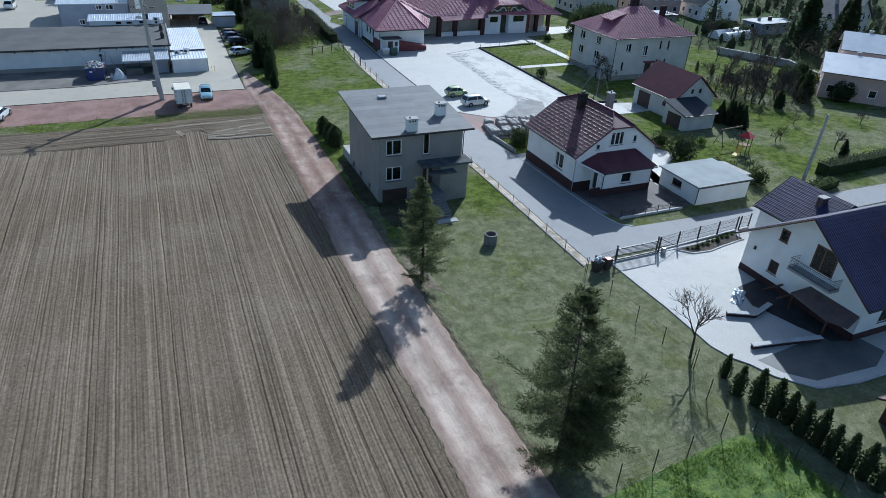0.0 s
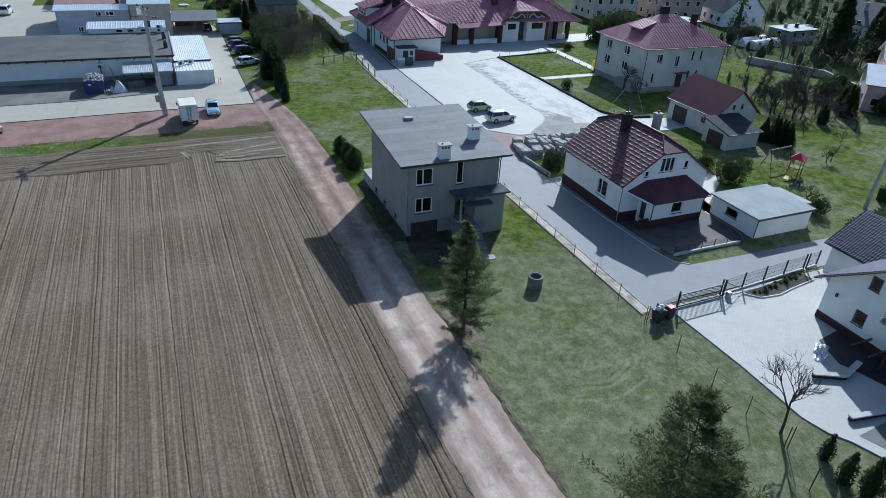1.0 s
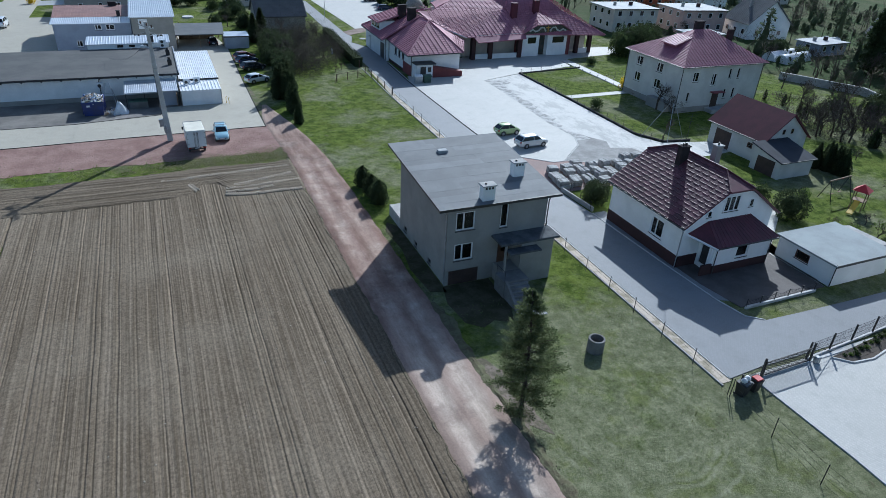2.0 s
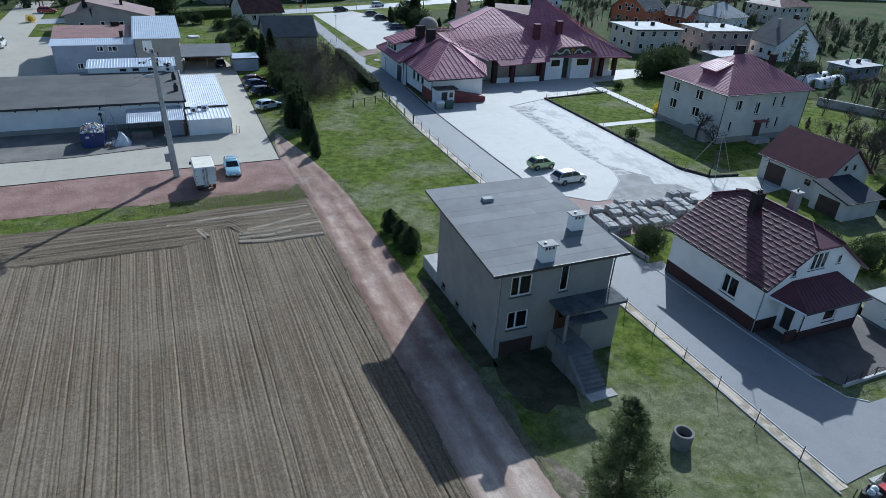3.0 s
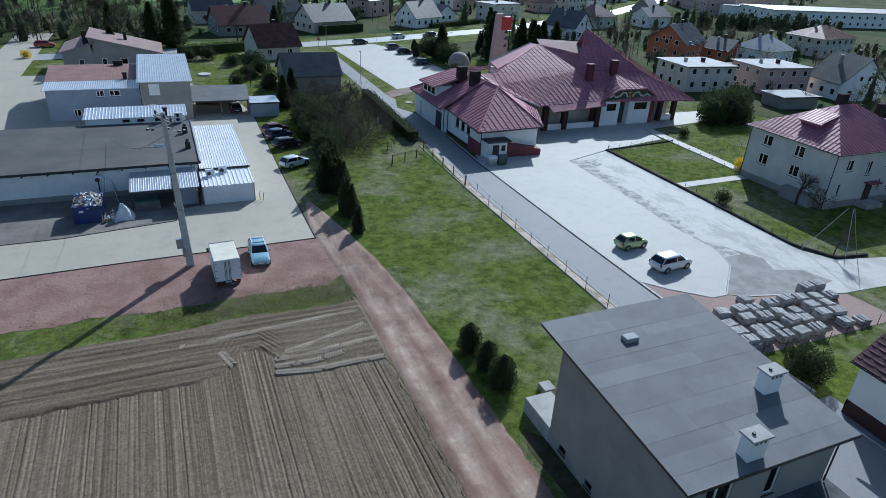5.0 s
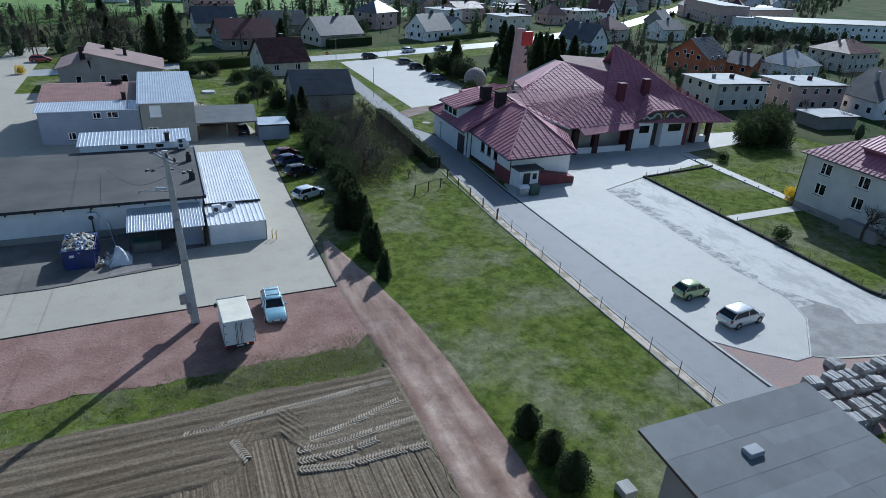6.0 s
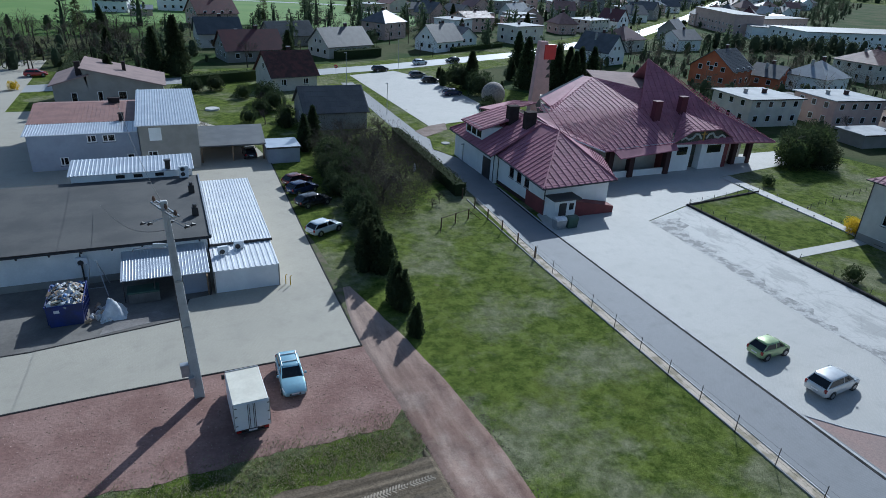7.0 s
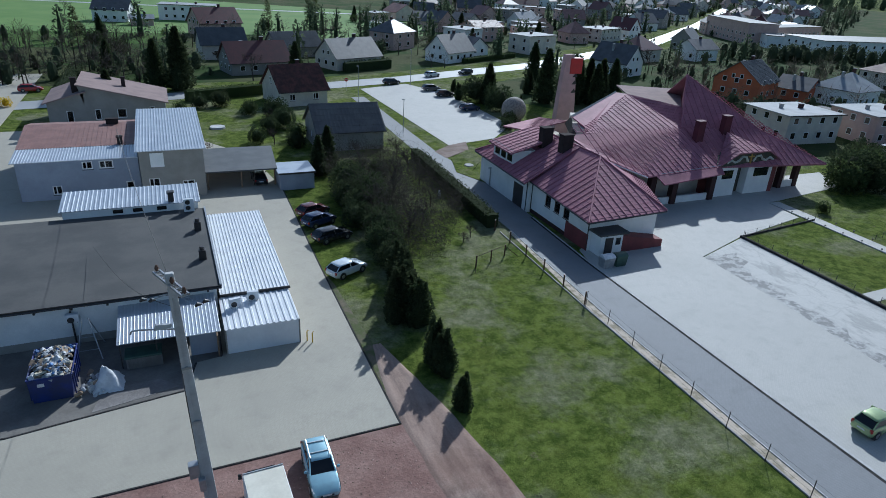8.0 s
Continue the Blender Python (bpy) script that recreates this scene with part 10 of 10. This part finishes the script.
for n, x, y, w, d, h, roof, rise, wall, cover, rz, axis, floors, label in FAR:
    big = w > 25
    wins = win_rows(w, d, floors, gap=4.2 if big else 3.2)
    if not big and roof == "gable" and h > 3:
        wins += [({"x": "W", "y": "S"}[axis], u, h + 0.9, 0.9, 1.1) for u in (-1.1, 1.1)]
    stacks = [] if floors == 0 or big else [(w * 0.14, 0.3, h + rise + 1.0, 0.9, 0.6, "plinth_red"), (-w * 0.2, 0.8, h + rise * 0.8 + 0.9, 0.6, 0.6, "concrete")]
    house(n, x, y, w, d, h, roof, rise, wall, cover, rz, axis, 0.5, wins, stacks, label, inside=False, split=1, holes=False, profile="seam" if cover in ("slate", "tile_clay") and not big else None)

# a scatter of village houses towards the hills
rng = random.Random(101)
WALLS, COVERS = ("render_white", "render_cream", "render_grey", "render_pink", "render_white"), ("tile_brown", "tile_grey", "tile_clay", "slate", "felt_light", "tile_grey")
TONE = {"render_white": "white", "render_cream": "cream", "render_grey": "grey", "render_pink": "pinkish", "tile_brown": "dark brown", "tile_grey": "grey", "tile_clay": "faded red", "slate": "slate grey", "felt_light": "pale"}
placed = [(f[1], f[2]) for f in FAR]
tries = 0
while len(placed) < len(FAR) + 138 and tries < 5000:
    tries += 1
    y = rng.uniform(250, 640)
    x = rng.uniform(70, 150 + (y - 200) * 1.35) if rng.random() < 0.92 else rng.uniform(-90, 60)
    if x < 150 and 320 < y < 560 and x < 60 + (y - 320) * 0.55:
        continue
    road = [(57, 226), (108, 246), (193, 297), (312, 392), (480, 540)]
    if any(math.hypot(x - px, y - py) < 17 for px, py in placed) or any(abs((x - a[0]) * (b[1] - a[1]) - (y - a[1]) * (b[0] - a[0])) / math.dist(a, b) < 13 and min(a[0], b[0]) - 10 < x < max(a[0], b[0]) + 10 for a, b in zip(road, road[1:])):
        continue
    if 205 < x < 330 and 195 < y < 330:
        continue
    placed.append((x, y))
    wall, cover = rng.choice(WALLS), rng.choice(COVERS)
    w, d, h = rng.uniform(9, 15), rng.uniform(8, 11), rng.choice((3.2, 4.2, 5.6, 6.0))
    roof = "flat" if rng.random() < 0.22 else rng.choice(("gable", "gable", "gable", "hip"))
    axis = rng.choice("xy")
    if roof == "flat":
        cover, rise = "felt_light", 0
    else:
        rise = rng.uniform(2.6, 4.4)
    house("village_house", x, y, w, d, h, roof, rise, wall, cover, rng.uniform(-30, 40), axis, 0.5, [(s, u, 1.8, 1.3, 1.4) for s in "SW" for u in (-2.4, 2.4)] + [(s, u, 4.4, 1.2, 1.3) for s in "SW" for u in (-2.4, 2.4) if h > 5], [(rng.uniform(-1.5, 1.5), 0.3, h + rise + 0.9, 0.9, 0.6, "plinth_red")], f"{TONE[wall]} village house with a {TONE[cover]} roof", group="village houses", inside=False, split=1, holes=False, gutters=False)

for x, y, rz in ((128, 115.5, 12), (153, 128, 5), (127.5, 118.5, 12)):
    t = thing("garden_tunnel", x, y, 0, rz, "white plastic garden tunnel", "greenhouse")
    part("cover", Shape().loft([[(-5, 1.5 * math.cos(a), 1.8 * math.sin(a)) for a in [math.pi * k / 8 for k in range(9)]], [(5, 1.5 * math.cos(a), 1.8 * math.sin(a)) for a in [math.pi * k / 8 for k in range(9)]]]), MAT["plastic_white"], t)

# trees and shrubs of the village
n = 0
while n < 230:
    y = rng.uniform(195, 660)
    x = rng.uniform(-110, 120 + (y - 190) * 1.1)
    if x < 150 and 318 < y < 560 and x < 50 + (y - 320) * 0.55 and rng.random() < 0.94:
        n += 1
        continue
    if any(abs(x - px) < 8 and abs(y - py) < 8 for px, py in placed):
        continue
    if any(abs((x - a[0]) * (b[1] - a[1]) - (y - a[1]) * (b[0] - a[0])) / math.dist(a, b) < 7 and min(a[0], b[0]) - 8 < x < max(a[0], b[0]) + 8 for a, b in zip([(-40, 203), (21, 215)] + road, [(21, 215), (57, 226)] + road[1:])):
        continue
    if 30 < x < 62 and y < 222 or 205 < x < 320 and 205 < y < 320 or -36 < x < -20 and y < 245 or 8 < x < 36 and y < 212:
        continue
    k = rng.random()
    if k < 0.42:
        plant("bare", rng.choice((0, 1, 2, 2)), x, y, rng.uniform(0.8, 1.3))
    elif k < 0.62:
        plant("spruce", 0, x, y, rng.uniform(0.45, 0.9))
    elif k < 0.72:
        plant("thuja", 0, x, y, rng.uniform(0.7, 1.3))
    else:
        plant("shrub", rng.choice((0, 1, 1, 3)), x, y, rng.uniform(0.8, 1.7))
    n += 1
# the bushes of the wet corner beyond the side road
for i in range(46):
    plant("bare", rng.choice((0, 1, 1, 2)), rng.uniform(-62, -4), rng.uniform(226, 292), rng.uniform(0.8, 1.2))
for i in range(12):
    plant("bare", rng.choice((0, 1, 2)), rng.uniform(98, 135), rng.uniform(74, 118), rng.uniform(0.7, 1.1))


def open_ground(x, y):
    """Away from houses, the road and the crop field."""
    if any(abs(x - px) < 9 and abs(y - py) < 9 for px, py in placed):
        return False
    if x < 150 and 318 < y < 560 and x < 50 + (y - 320) * 0.55:
        return False
    if 195 < x < 330 and 195 < y < 330 or -36 < x < -20 and y < 245 or 30 < x < 62 and y < 222 or 8 < x < 36 and y < 212:
        return False
    return not any(abs((x - a[0]) * (b[1] - a[1]) - (y - a[1]) * (b[0] - a[0])) / math.dist(a, b) < 8 and min(a[0], b[0]) - 8 < x < max(a[0], b[0]) + 8 for a, b in zip([(-40, 203), (21, 215)] + road, [(21, 215), (57, 226)] + road[1:]))


def woods(name, n, area, kind, material, seed, label, keep, tall=(4, 9)):
    """Many far trees in one mesh: evergreens with a rough conical or round body, or bare crowns of thin twigs on a stem."""
    rng = random.Random(seed)
    sh = Shape()
    k = 0
    while k < n:
        x, y = rng.uniform(area[0], area[1]), rng.uniform(area[2], area[3])
        if not keep(x, y):
            k += 0.02
            continue
        k += 1
        h = rng.uniform(*tall)
        o = Vector((x, y, 0))
        if kind == "bare":
            sh.tube([o, o + Vector((rng.uniform(-0.3, 0.3), rng.uniform(-0.3, 0.3), h * 0.55))], [0.16, 0.07], 4)
            for _ in range(46):
                d = rand_dir(rng, 0.75)
                d.z = abs(d.z)
                p = o + Vector((0, 0, h * rng.uniform(0.22, 0.6))) + d * h * rng.uniform(0.0, 0.22)
                leaf(sh, p, (d + rand_dir(rng) * 0.35).normalized(), h * rng.uniform(0.14, 0.36), 0.045, rng)
            continue
        r = h * (rng.uniform(0.2, 0.27) if kind == "cone" else rng.uniform(0.42, 0.6))
        prof = (lambda t: min(1, 0.6 + 3 * t) * (1 - t) ** 0.8) if kind == "cone" else (lambda t: math.sin(math.pi * (0.12 + 0.86 * t)) ** 0.6)
        sh.loft([[o + Vector((r * 0.55 * prof(t) * rng.uniform(0.6, 1.15) * math.cos(a), r * 0.55 * prof(t) * rng.uniform(0.6, 1.15) * math.sin(a), h * t)) for a in [2 * math.pi * j / 7 for j in range(7)]] for t in (0.0, 0.2, 0.42, 0.64, 0.84, 0.97)])
        for _ in range(120):
            t, a = rng.random(), rng.uniform(0, 2 * math.pi)
            e = Vector((math.cos(a), math.sin(a), 0))
            leaf(sh, o + e * (r * prof(t) * rng.uniform(0.7, 1.08)) + Vector((0, 0, h * t)), (e + rand_dir(rng) * 0.8 + Vector((0, 0, 0.3))).normalized(), h * rng.uniform(0.06, 0.16), 0.5, rng)
    return solo(name, sh, MAT[material], label, "trees", "", "stuff")


village = lambda x, y: open_ground(x, y) and x < 150 + (y - 190) * 1.5
clear = lambda x, y: not any(abs(x - px) < 10 and abs(y - py) < 9 for px, py in placed)
MAT["far_green"] = foliage("distant evergreens", (0.055, 0.078, 0.048), (0.12, 0.15, 0.085), 0.5)
woods("village_bare_trees", 800, (-120, 700, 205, 640), "bare", "twigs", 94, "leafless trees among the village houses", village)
woods("village_spruces", 420, (-120, 700, 235, 640), "cone", "far_green", 95, "dark conifers among the village houses", village, (5, 11))
woods("village_bushes", 800, (-120, 700, 235, 640), "round", "far_green", 98, "dark bushes and evergreens among the village houses", village, (1.6, 4.5))
woods("belt_trees", 60, (190, 262, 226, 268), "round", "far_green", 99, "belt of dark trees before the halls", lambda x, y: y < 262 - (x - 190) * 0.15 and y > 250 - (x - 190) * 0.3, (3.5, 6.5))
woods("east_bare_trees", 200, (112, 210, 84, 230), "bare", "twigs", 96, "leafless trees in the eastern gardens", clear, (4, 8))
woods("east_evergreens", 330, (114, 230, 92, 230), "round", "far_green", 97, "evergreens in the eastern gardens", clear, (1.4, 3.6))
woods("east_conifers", 12, (128, 200, 96, 150), "cone", "far_green", 106, "tall conifers in the eastern gardens", clear, (6, 10))
woods("hill_trees", 190, (-110, -2, 224, 292), "bare", "dark_twigs", 102, "bare trees and brush at the foot of the meadow", clear, (4, 9))
woods("hill_bushes", 60, (-110, 0, 228, 262), "round", "far_green", 103, "dark bushes at the foot of the meadow", clear, (2, 5))
woods("far_wood", 420, (-200, 900, 640, 900), "round", "far_green", 104, "dark wood line on the far slope", lambda x, y: x > -200 + (y - 640) * 0.2, (9, 17))


def road_sign(x, y, rz):
    top = thing("road_sign", x, y, 0, rz, "round red no-entry sign on a thin post", "road sign")
    part("post", Shape().tube([(0, 0, 0), (0, 0, 2.9)], 0.035, 6), MAT["zinc_post"], top)
    disc = part("disc", Shape().tube([(0, -0.04, 2.55), (0, -0.07, 2.55)], 0.42, 16), MAT["sign_red"], top)
    part("bar", Shape().box(-0.3, 0.3, -0.085, -0.072, 2.48, 2.62), MAT["plastic_white"], disc)


road_sign(37.3, 212, 0)
